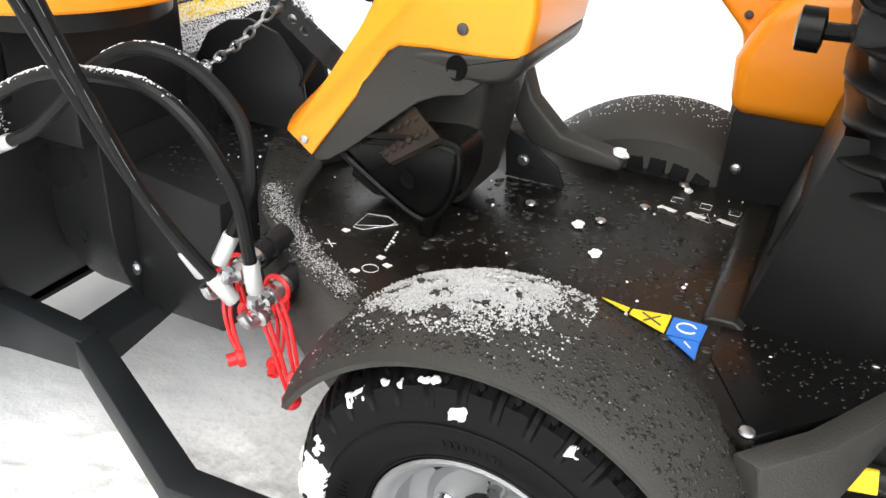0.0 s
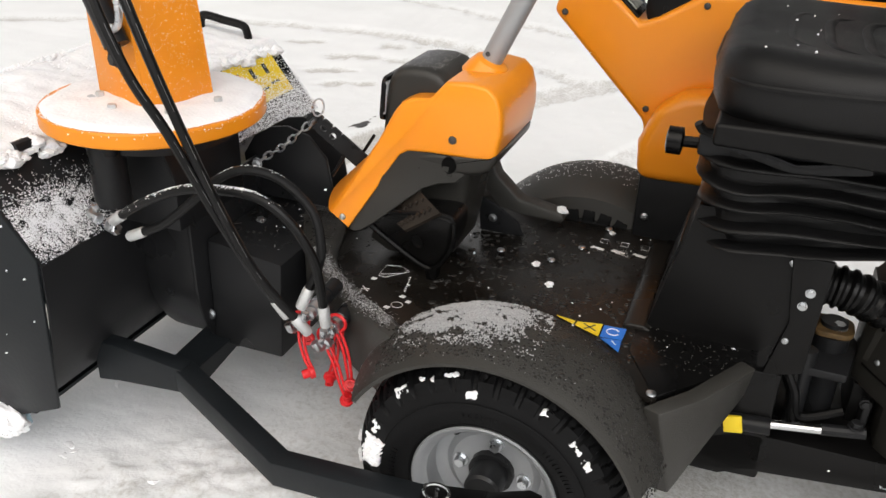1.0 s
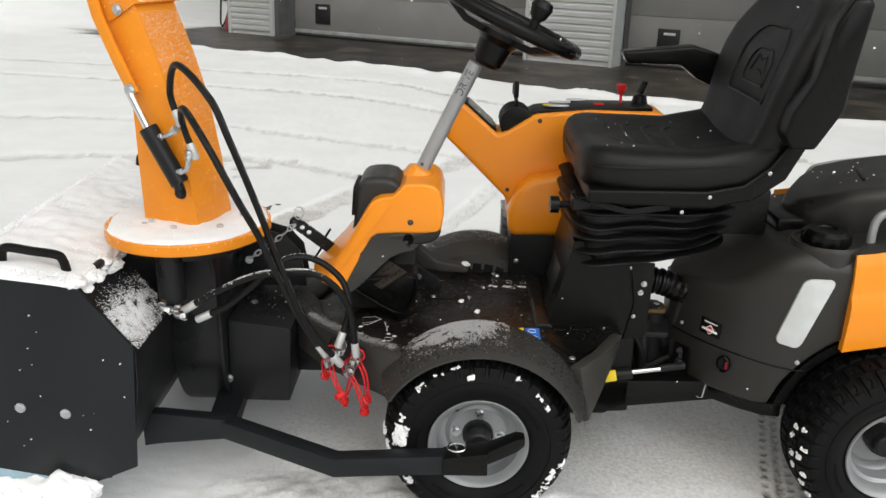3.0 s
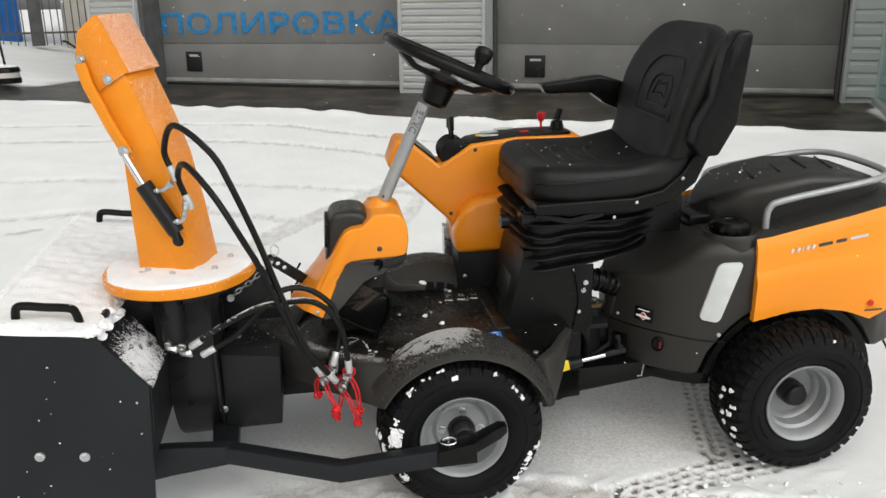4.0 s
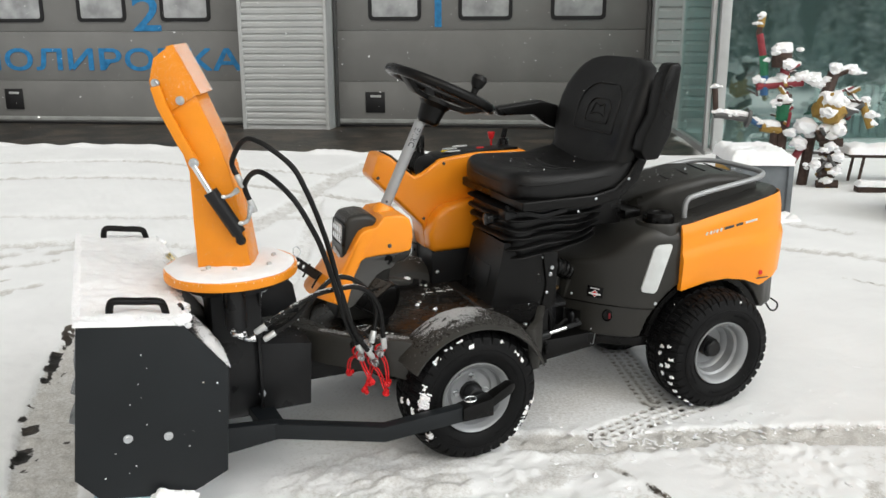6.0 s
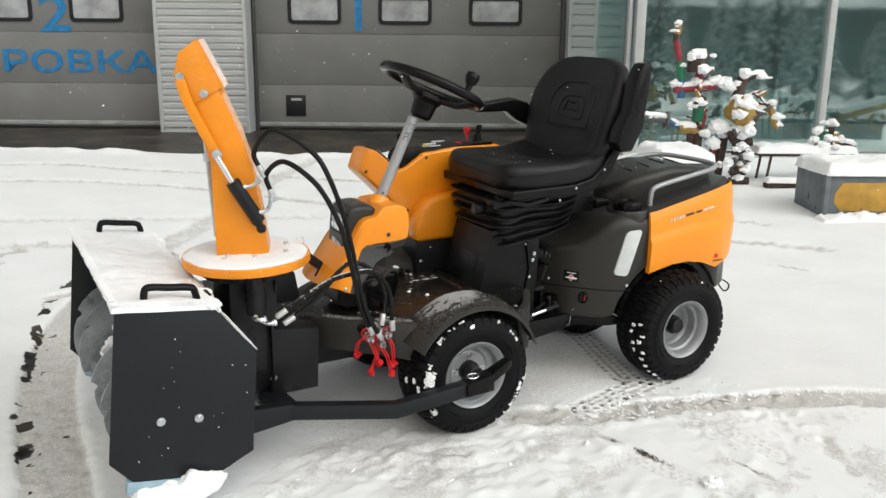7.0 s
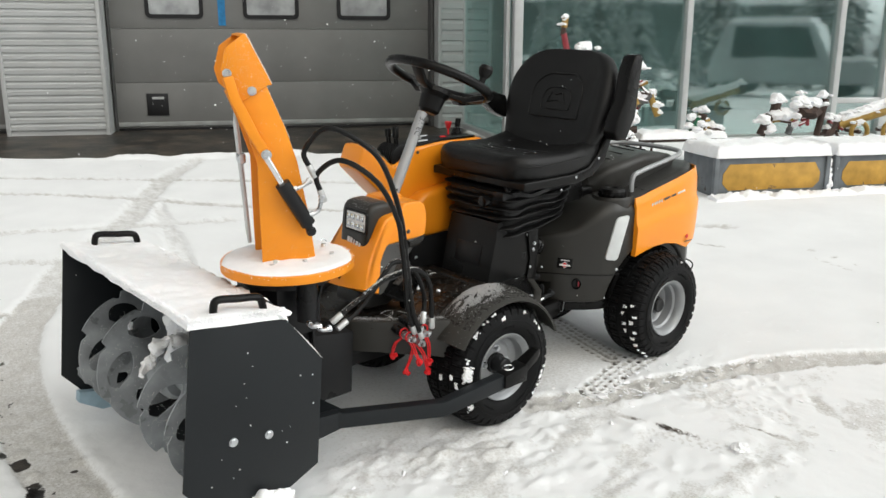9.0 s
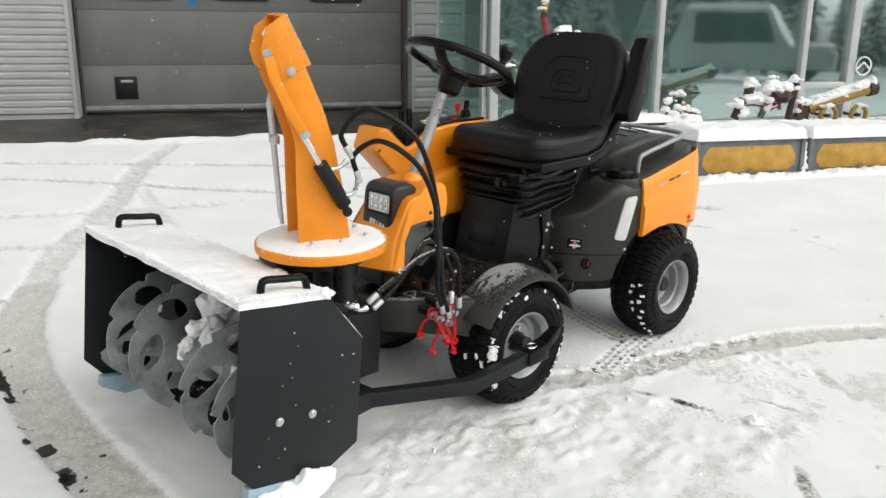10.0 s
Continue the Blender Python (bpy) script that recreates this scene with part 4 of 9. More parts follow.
joined(block_end, loft([[(0.0, -0.062, 0.213), (0.0, -0.018, 0.213), (0.0, -0.018, 0.244), (0.0, -0.062, 0.244)],
                        [(0.060, -0.055, 0.240), (0.060, -0.02, 0.240), (0.060, -0.02, 0.272), (0.060, -0.055, 0.272)],
                        [(0.078, -0.048, 0.252), (0.078, -0.022, 0.252), (0.078, -0.022, 0.270), (0.078, -0.048, 0.270)]]))
bmesh.ops.recalc_face_normals(block_end, faces=block_end.faces)
bevel_sharp(block_end, 0.002, 2, 40)
part("arm_end", block_end, BLACK_PLASTIC, push, "black wedge at the end of the arm")
ring_pts = [(-0.066 + 0.019 * math.cos(a), -0.048 + 0.012 * math.sin(a), 0.246 + 0.003 * math.sin(a)) for a in np.linspace(0, 2 * math.pi, 17)[:-1]]
part("spring_pin", joined(tube(ring_pts, 0.0025, 6, True), tube([(-0.066, -0.046, 0.248), (-0.066, -0.046, 0.20)], 0.004, 8)), CHROME, push, "zinc linch pin")

# chute
CH = Matrix(((-0.94, -0.342, 0, -0.68), (0.342, -0.94, 0, 0.215), (0, 0, 1, 0), (0, 0, 0, 1)))  # x ahead, y to its left side
disc = lathe([(0.634, 0.172), (0.634, 0.178), (0.637, 0.180), (0.656, 0.180), (0.659, 0.178), (0.659, 0.08)], 48, "z", (-0.677, 0.205, 0))
part("turntable", disc, ORANGE_STEEL, blower, "round orange painted turntable")
for x, y in ((-0.681, 0.111), (-0.586, 0.127), (-0.557, 0.212), (-0.743, 0.155)):
    part("bolt", bolt((x, y, 0.664), (0, 0, 1), 0.0072, 0.011), FERRULE, blower, "zinc hexagon bolt in the snow")
part("turn_ring", lathe([(0.60, 0.11), (0.60, 0.125), (0.634, 0.125), (0.634, 0.11)], 32, "z", (-0.677, 0.215, 0)), BLACK_STEEL, blower)
FRONT = [(0.070, 0.66), (0.071, 0.80), (0.070, 0.93), (0.098, 1.03), (0.128, 1.105)]
REAR = [(-0.072, 0.66), (-0.055, 0.80), (-0.032, 0.93), (-0.004, 1.02), (0.028, 1.10), (0.044, 1.142)]


def in_chute(bm):
    bm.transform(CH)
    return bm


chute = part("chute_side", in_chute(prism(FRONT + REAR[::-1], 0.058, 0.062, 0.001)), ORANGE_STEEL, blower, "orange painted discharge chute")
part("chute_side", in_chute(prism(FRONT + REAR[::-1], -0.062, -0.058, 0.001)), ORANGE_STEEL, blower)
back_out = [(a, z) for a, z in REAR]
back_in = [(a + 0.004, z) for a, z in REAR]
part("chute_back", in_chute(prism(back_out + back_in[::-1], -0.0585, 0.0585, 0.001)), ORANGE_STEEL, blower)
HOOD_L = [(0.102, 1.087), (0.140, 1.125), (0.149, 1.160), (0.133, 1.218), (0.095, 1.246), (0.084, 1.249), (0.026, 1.130)]
for s in (0.064, -0.068):
    part("deflector_side", in_chute(prism(HOOD_L, s, s + 0.004, 0.001)), ORANGE_STEEL, blower)
top = [(0.024, 1.128), (0.083, 1.251), (0.097, 1.248)]
part("deflector_back", in_chute(prism([(a, z) for a, z in top] + [(a + 0.004, z - 0.003) for a, z in top[::-1]], -0.068, 0.068, 0.001)), ORANGE_STEEL, blower)
for f, z in ((0.133, 1.157), (0.075, 1.113)):
    part("pivot_bolt", in_chute(bolt((f, 0.070, z), (0, 1, 0), 0.0085, 0.007)), ZINC, blower, "zinc pivot bolt")
part("link_bar", in_chute(flat_bar([(0.132, 0.078, 1.150), (0.120, 0.078, 1.10), (0.080, 0.078, 1.01), (0.045, 0.080, 0.945)], 0.010, 0.026)), ORANGE_STEEL, blower, "orange tilt linkage bar")
cyl = part("tilt_cylinder", in_chute(tube([(0.014, 0.088, 0.880), (-0.051, 0.083, 0.766)], 0.0195, 16)), BLACK_STEEL, blower, "black hydraulic cylinder")
part("piston_rod", in_chute(tube([(0.050, 0.088, 0.948), (0.012, 0.088, 0.874)], 0.0085, 12)), CHROME, cyl, "chrome piston rod")
part("cylinder_foot", in_chute(joined(tube([(-0.048, 0.088, 0.768), (-0.056, 0.088, 0.745)], 0.011, 10), bolt((-0.056, 0.090, 0.748), (0, 1, 0), 0.010, 0.010))), BLACK_STEEL, cyl)
part("rod_eye", in_chute(joined(bolt((0.050, 0.088, 0.955), (0, 1, 0), 0.010, 0.006), tube([(0.050, 0.062, 0.955), (0.050, 0.092, 0.955)], 0.007, 10))), ZINC, cyl)


def fitting(points, r=0.007):
    p = smooth_path(points, 4)
    bm = tube(p, r * 0.8, 10)
    k = len(p) - 1
    for i in (0, 2, k - 2, k - 1):
        way = (p[i + 1] - p[i]).normalized()
        wide = r * (1.25 if i in (0, k - 1) else 1.05)
        joined(bm, lathe([(-0.004, wide * 0.9), (-0.003, wide), (0.003, wide), (0.004, wide * 0.9)], 6, "z"), Matrix.Translation(p[i].lerp(p[i + 1], 0.5)) @ way.to_track_quat("Z", "Y").to_matrix().to_4x4())
    return bm


part("port_fitting", in_chute(fitting([(0.003, 0.09, 0.862), (-0.034, 0.09, 0.868), (-0.058, 0.09, 0.884)])), ZINC, cyl, "zinc hydraulic fitting")
part("port_fitting", in_chute(fitting([(-0.038, 0.09, 0.792), (-0.075, 0.09, 0.800), (-0.088, 0.09, 0.842)])), ZINC, cyl, "zinc hydraulic fitting")
for f, s in ((-0.085, -0.02), (-0.01, 0.095), (0.05, 0.085), (0.05, -0.085)):
    part("bolt", in_chute(bolt((f, s, 0.660), (0, 0, 1), 0.009, 0.007)), ZINC, chute)
# stay rods on the far side of the chute
for k, s in enumerate((-0.068, -0.079, -0.090)):
    part("stay_rod", in_chute(tube([(0.083, s, 0.69 + 0.01 * k), (0.100, s - 0.004, 1.045 - 0.012 * k)], 0.0062, 10)), FERRULE, blower)
part("rod_clip", in_chute(rbox((0.02, 0.05, 0.025), (0.093, -0.075, 0.925), 0.003)), ZINC, blower)

# chute motor and hoses
motor = part("chute_motor", lathe([(0.512, 0.02), (0.514, 0.029), (0.62, 0.029), (0.626, 0.022), (0.636, 0.022)], 20, "z", (-0.690, 0.092, 0)), BLACK_STEEL, blower, "black hydraulic chute motor")
part("port_fitting", fitting([(-0.700, 0.078, 0.520), (-0.703, 0.052, 0.510), (-0.682, 0.045, 0.506)], 0.008), ZINC, motor)
part("port_fitting", fitting([(-0.676, 0.078, 0.500), (-0.672, 0.052, 0.492), (-0.650, 0.047, 0.494)], 0.008), ZINC, motor)


HOSE_LINES = []


def hose(points, label="black hydraulic hose"):
    p = smooth_path(points, 9)
    HOSE_LINES.append(p)
    h = part("hydraulic_hose", tube(p, 0.0071, 10), HOSE, blower, label)
    for a, b in ((p[0], p[3]), (p[-1], p[-4])):
        way = (b - a).normalized()
        f = lathe([(-0.032, 0.0055), (-0.031, 0.0074), (-0.028, 0.0088), (0.002, 0.0088), (0.004, 0.0078)], 12, "z")
        f.transform(Matrix.Translation(a) @ way.to_track_quat("Z", "Y").to_matrix().to_4x4())
        part("ferrule", f, FERRULE, h, "crimped silver ferrule")
    if len(HOSE_LINES) > 2:
        return h
    # print along the hose, in broken dashes
    dashes = bmesh.new()
    run = random.Random(len(p) + int(p[0].z * 1000))
    i = 5
    while i < len(p) - 8:
        k = run.choice((1, 2, 2, 3))
        line = []
        for q in range(i, i + k + 1):
            way = (p[q + 1] - p[q - 1]).normalized()
            side = way.cross(Vector((0.3, 1.0, 0.2))).normalized()
            line.append(p[q] + side * 0.0070 - Vector((0, 0.0022, 0)))
        joined(dashes, tube(line, 0.00032, 4))
        i += k + run.choice((1, 2, 2, 3))
    tagged(part("printed_line", dashes, HOSE_PRINT, h), "small pale print along the hose", kind="stuff")
    return h


hose([(-0.654, 0.115, 0.918), (-0.664, 0.120, 0.960), (-0.627, 0.066, 1.021), (-0.548, -0.003, 0.969), (-0.510, -0.030, 0.898), (-0.465, -0.028, 0.767), (-0.426, -0.003, 0.619), (-0.386, 0.026, 0.488), (-0.338, 0.053, 0.402)])
hose([(-0.628, 0.108, 0.852), (-0.639, 0.103, 0.899), (-0.610, 0.032, 0.941), (-0.549, -0.038, 0.886), (-0.497, -0.050, 0.786), (-0.465, -0.028, 0.704), (-0.432, -0.001, 0.597), (-0.402, 0.029, 0.500), (-0.368, 0.049, 0.428)])
hose([(-0.625, 0.034, 0.528), (-0.568, 0.022, 0.565), (-0.490, 0.022, 0.600), (-0.413, 0.030, 0.607), (-0.366, 0.030, 0.603), (-0.331, 0.035, 0.578), (-0.308, 0.042, 0.540), (-0.297, 0.050, 0.500), (-0.291, 0.054, 0.432)])
hose([(-0.600, 0.047, 0.499), (-0.555, 0.048, 0.523), (-0.505, 0.050, 0.565), (-0.462, 0.056, 0.605), (-0.420, 0.072, 0.624), (-0.370, 0.086, 0.612), (-0.322, 0.090, 0.569), (-0.305, 0.080, 0.519), (-0.306, 0.070, 0.490), (-0.318, 0.059, 0.454)])
ENDS = ((-0.326, 0.058, 0.412), (-0.295, 0.058, 0.388), (-0.355, 0.058, 0.384), (-0.314, 0.064, 0.357))
DOWN = ((-0.009, -0.002, -0.037), (-0.004, 0.004, -0.045), (0.010, 0.012, -0.045), (0.020, 0.014, -0.043))
for end, way in zip(ENDS, DOWN):
    e = Vector(end)
    d = Vector(way).normalized()
    along = Vector((0.05, 1.0, 0.13)).normalized()
    elbow = smooth_path([e - d * 0.004, e + d * 0.008, e + d * 0.012 + along * 0.006, e + d * 0.012 + along * 0.016], 4)
    q = part("quick_coupling", tube(elbow, 0.0062, 10), ZINC, blower, "zinc quick coupling")
    o = e + d * 0.012 + along * 0.014
    body_ = lathe([(-0.002, 0.007), (0.0, 0.0105), (0.008, 0.0105), (0.0085, 0.008), (0.011, 0.008), (0.0115, 0.0115), (0.024, 0.0115), (0.0245, 0.009), (0.028, 0.009), (0.0285, 0.0125), (0.036, 0.0125), (0.038, 0.010)], 12, "z")
    body_.transform(Matrix.Translation(o) @ along.to_track_quat("Z", "Y").to_matrix().to_4x4())
    part("coupling_sleeve", body_, ZINC, q)
    socket = lathe([(0.036, 0.012), (0.037, 0.0135), (0.050, 0.0135), (0.051, 0.011), (0.056, 0.011), (0.057, 0.0135), (0.085, 0.0135)], 12, "z")
    socket.transform(Matrix.Translation(o) @ along.to_track_quat("Z", "Y").to_matrix().to_4x4())
    part("coupling_socket", socket, BLACK_STEEL, q, "black coupling socket")


def red_cap(top, cap, swing, turn):
    """A red dust cap on a doubled strap, hanging from a coupling."""
    a, b = Vector(top), Vector(cap)
    loop = [(a.x + 0.0145 * math.cos(t), a.y, a.z + 0.0145 * math.sin(t)) for t in np.linspace(0, 2 * math.pi, 17)[:-1]]
    bm = tube(loop, 0.0028, 6, True)
    s = Vector(swing)
    for off in (-0.0045, 0.0045):
        o = Vector((off, 0, 0))
        joined(bm, tube(smooth_path([a + o - Vector((0, 0, 0.013)), a.lerp(b, 0.4) + s + o * 0.9, a.lerp(b, 0.75) + s * 0.7 + o * 0.8, b + o * 0.6 + Vector((0, 0, 0.006))], 6), 0.0024, 7))
    plug = lathe([(-0.004, 0.004), (-0.004, 0.0105), (0.001, 0.0115), (0.004, 0.0105), (0.005, 0.0075), (0.015, 0.0070), (0.015, 0.0045), (0.008, 0.004)], 14, "z")
    joined(bm, plug, Matrix.Translation(b) @ pose(0, 0, 0, *turn))
    return bm


for top, cap, sw, turn in (((-0.352, 0.110, 0.385), (-0.372, 0.140, 0.306), (-0.010, 0.004, 0.0), (60, 10, 30)), ((-0.350, 0.085, 0.380), (-0.326, 0.069, 0.299), (-0.004, -0.004, 0.0), (100, 25, -40)),
                           ((-0.308, 0.115, 0.352), (-0.329, 0.132, 0.247), (0.006, 0.0, 0.0), (115, 0, 20)), ((-0.290, 0.092, 0.386), (-0.271, 0.093, 0.273), (0.007, -0.004, 0), (40, 30, 0)),
                           ((-0.312, 0.095, 0.354), (-0.277, 0.090, 0.243), (0.004, -0.004, 0), (10, 15, 0))):
    part("dust_cap", red_cap(top, cap, sw, turn), RED, blower, "red rubber dust cap on a strap")
# chain to the lifting arm
links = smooth_path([(-0.584, 0.352, 0.510), (-0.557, 0.356, 0.530), (-0.530, 0.353, 0.548), (-0.503, 0.350, 0.572), (-0.472, 0.352, 0.600)], 2)
for i, (a, b) in enumerate(zip(links, links[1:])):
    way = (b - a).normalized()
    oval = [(0.0055 * math.cos(t), 0, 0.011 * math.sin(t)) for t in np.linspace(0, 2 * math.pi, 13)[:-1]]
    bm = tube(oval, 0.002, 6, True)
    bm.transform(Matrix.Translation((a + b) / 2) @ way.to_track_quat("Z", "Y").to_matrix().to_4x4() @ pose(0, 0, 0, 0, 0, 90 * (i % 2)))
    part("chain_link", bm, ZINC, blower)
# warning label on the rear slope beyond the chute
def on_slope(t, lift=0.0):
    return (-0.838 + 0.105 * t + 0.8 * lift, 0.590 - 0.140 * t + 0.6 * lift)


def slope_strip(t0, t1, y0, y1, lift):
    (xa, za), (xb, zb), (xc, zc), (xd, zd) = on_slope(t0, lift), on_slope(t1, lift), on_slope(t1, lift + 0.0012), on_slope(t0, lift + 0.0012)
    return loft([[(xa, y, za), (xb, y, zb), (xc, y, zc), (xd, y, zd)] for y in (y0, y1)])


label_ob = part("warning_label", slope_strip(0.05, 0.62, 0.50, 0.79, 0.0055), YELLOW, blower, "yellow warning label under snow dust")
for k in range(5):
    part("label_picture", slope_strip(0.16, 0.30, 0.525 + 0.052 * k, 0.537 + 0.052 * k, 0.0072), DARKPRINT, label_ob)
    part("label_text", slope_strip(0.42 + 0.03 * (k % 2), 0.45 + 0.03 * (k % 2), 0.52 + 0.052 * k, 0.56 + 0.05 * k, 0.0072), DARKPRINT, label_ob)

# ---- the tractor ----
tractor = thing("ride_on_tractor", "orange and dark grey articulated ride-on tractor standing in snow", "garden tractor", MACHINE)
MID = 0.40


def tyre_mesh():
    """A tyre turned in fine steps, its notched tread blocks raised out of the crown in the same skin."""
    base = [(0.034, 0.103), (0.018, 0.109), (0.006, 0.124), (0.0, 0.146), (0.0008, 0.152), (0.0012, 0.154), (0.003, 0.166), (0.006, 0.173), (0.009, 0.178), (0.0125, 0.183), (0.0135, 0.186), (0.020, 0.192), (0.028, 0.197), (0.036, 0.200), (0.046, 0.2025), (0.054, 0.2037), (0.070, 0.2055), (0.095, 0.206)]
    half = base[:9] + [(a, float(np.interp(a, [q[0] for q in base[8:]], [q[1] for q in base[8:]]))) for a in (0.0125, 0.0135, 0.017, 0.0205, 0.024, 0.0275, 0.031, 0.0345, 0.038, 0.0415, 0.045, 0.0462, 0.0470, 0.0535, 0.0542, 0.058, 0.062, 0.066, 0.070, 0.074, 0.078, 0.082, 0.086, 0.0868, 0.0935)]
    prof = half + [(0.19 - a, r) for a, r in half[::-1]]
    bands = ((0.0080, 0.0466), (0.0538, 0.0864), (0.1036, 0.1362), (0.1434, 0.1820))
    seg, per = 432, 12
    verts, faces = [], []
    for a, r in prof:
        row = None
        for k, (lo, hi) in enumerate(bands):
            if lo < a < hi:
                row = k
        for j in range(seg):
            t = 2 * math.pi * j / seg
            up = lug = 0.0
            if row is not None and r >= 0.179:
                mid = (bands[row][0] + bands[row][1]) / 2
                step = (j + (6 if row in (1, 3) else 0) + (2 if row == 2 else 0)) % per
                up = 0.0058 if step >= 3 else 0.0
                bend = 7.0 + 2.2 * (abs(a - mid) / 0.012 - 0.5)   # a cut in the shape of an arrow
                if up and abs(a - mid) < 0.013 and abs(step - bend) < 0.75:
                    up -= 0.0035
            if 0.1765 < r < 0.19 and (a < 0.014 or a > 0.176):   # shoulder lugs stand out sideways
                if (j + (6 if a > 0.1 else 0)) % per >= 3:
                    lug = 0.0032 * (-1 if a < 0.1 else 1)
            verts.append(((r + up) * math.cos(t), a + lug, (r + up) * math.sin(t)))
    k = len(prof)
    for i in range(k):
        one, two = i * seg, ((i + 1) % k) * seg
        for j in range(seg):
            q = (j + 1) % seg
            faces.append((one + j, one + q, two + q, two + j))
    me = bpy.data.meshes.new("tyre")
    me.from_pydata(verts, [], faces)
    bm = bmesh.new()
    bm.from_mesh(me)
    bpy.data.meshes.remove(me)
    return bm


def tyre_marks():
    """Raised moulded bars and rings on the outer side wall of a tyre, too worn to read."""
    bm = bmesh.new()
    for r in (0.1155, 0.1585):
        joined(bm, tube([(r * math.cos(a), 0.0005 if r > 0.14 else 0.0115, r * math.sin(a)) for a in np.linspace(0, 2 * math.pi, 97)[:-1]], 0.0012, 5, True))
    run = random.Random(19)
    for centre, count, tall in ((62, 11, 0.010), (118, 9, 0.007), (205, 12, 0.010), (262, 8, 0.007), (330, 10, 0.008)):
        deg = centre - count * 1.4
        for k in range(count):
            w = run.choice((0.0016, 0.0028, 0.0042))
            a = radians(deg)
            joined(bm, rbox((w, 0.0022, tall), (0, 0, 0), 0.0), Matrix.Translation((0.140 * math.cos(a), 0.0012, 0.140 * math.sin(a))) @ pose(0, 0, 0, 0, 90 - deg, 0))
            deg += 2.2 + w * 220
    return bm


def wheel(front):
    """A wheel with its outer face at y = 0, its axle along y through the origin."""
    prof = [(0.150, 0.100), (0.040, 0.099), (0.022, 0.104), (0.012, 0.112), (0.009, 0.110), (0.012, 0.104), (0.020, 0.099), (0.028, 0.094), (0.044, 0.092),
            (0.050, 0.084), (0.082, 0.081), (0.088, 0.074), (0.10, 0.068)] if not front else [(0.150, 0.100), (0.040, 0.099), (0.022, 0.104), (0.012, 0.112), (0.009, 0.110), (0.012, 0.104), (0.020, 0.099), (0.026, 0.093), (0.056, 0.090), (0.062, 0.085), (0.066, 0.074), (0.060, 0.064)]
    deep = prof[-1][0]
    prof += [(deep + 0.002, 0.03)]
    rim = part("wheel", lathe(prof, 48, "y"), RIM, None, "silver painted steel wheel")
    tyre = part("tyre", tyre_mesh(), RUBBER, rim, "black rubber tyre with blocky tread", sharp=28)
    tagged(part("moulded_mark", tyre_marks(), RUBBER, tyre), "worn moulded bars on the side wall", kind="stuff")
    part("hub", lathe([(deep - 0.05, 0.010), (deep - 0.052, 0.024), (deep - 0.048, 0.028), (deep + 0.02, 0.028)], 24, "y"), BLACK_STEEL, rim, "black hub cap")
    if front:
        for k in range(4):
            a = radians(20 + 90 * k)
            part("wheel_bolt", bolt((0.050 * math.cos(a), deep, 0.050 * math.sin(a)), (0, -1, 0), 0.0085, 0.012), ZINC, rim)
        part("valve", tube([(-0.07, deep, 0.045), (-0.078, deep - 0.03, 0.050)], 0.005, 8), BLACK_PLASTIC, rim)
    return rim


fw = wheel(True)
rw = wheel(False)
fw.parent = rw.parent = tractor
flip = pose(0, 0, 0, 0, 0, 180)
FX, FZ, RX, RZ = -0.018, 0.214, 0.916, 0.190
fw.matrix_basis = Matrix.Translation((FX, 0.0, FZ)) @ pose(0, 0, 0, 0, 25, 0)
rw.matrix_basis = Matrix.Translation((RX, 0.03, RZ))
for src, x, y, z in ((fw, FX, 0.80, FZ), (rw, RX, 0.77, RZ)):
    copy_thing(src, Matrix.Translation((x, y, z)) @ flip)

# front fenders
def fender(lo_a, hi_a, left=True):
    rings = []
    for i in range(33):
        a = radians(lo_a + (hi_a - lo_a) * i / 32)
        ring = []
        for y, r in ((-0.006, 0.225), (-0.008, 0.231), (0.003, 0.237), (0.030, 0.246), (0.060, 0.252), (0.092, 0.255), (0.118, 0.251), (0.150, 0.240), (0.172, 0.220), (0.182, 0.18), (0.175, 0.18), (0.166, 0.214), (0.146, 0.233), (0.09, 0.247), (0.04, 0.240), (0.006, 0.229)):
            ring.append((FX + r * math.cos(a), y if left else 0.80 - y, FZ - 0.004 + r * math.sin(a)))
        rings.append(ring)
    return loft(rings)


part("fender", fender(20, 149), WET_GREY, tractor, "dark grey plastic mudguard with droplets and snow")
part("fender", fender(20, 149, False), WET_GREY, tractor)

# floor with its raised lip
FLOOR_Z = 0.383
plan = [(-0.46, 0.40), (-0.448, 0.335), (-0.408, 0.275), (-0.33, 0.212), (-0.26, 0.160), (-0.19, 0.116), (-0.15, 0.135), (-0.08, 0.150), (0.05, 0.150), (0.12, 0.13), (0.19, 0.095), (0.30, 0.245), (0.30, 0.40)]
plan_full = plan + [(x, 0.80 - y) for x, y in plan[::-1]][1:-1]
part("floor_plate", prism(plan_full, FLOOR_Z - 0.012, FLOOR_Z, 0.003, "z"), WET_FLOOR, tractor, "wet black floor plate with white pictograms")
LIP_Z = 0.403
lip_in = smooth_path([(-0.440, 0.412, 0), (-0.420, 0.374, 0), (-0.402, 0.315, 0), (-0.380, 0.264, 0), (-0.342, 0.215, 0), (-0.268, 0.162, 0), (-0.198, 0.118, 0), (-0.164, 0.100, 0)], 5)
lip_out = smooth_path([(-0.532, 0.412, 0), (-0.514, 0.376, 0), (-0.472, 0.308, 0), (-0.424, 0.238, 0), (-0.371, 0.184, 0), (-0.285, 0.121, 0), (-0.219, 0.086, 0), (-0.174, 0.066, 0)], 5)
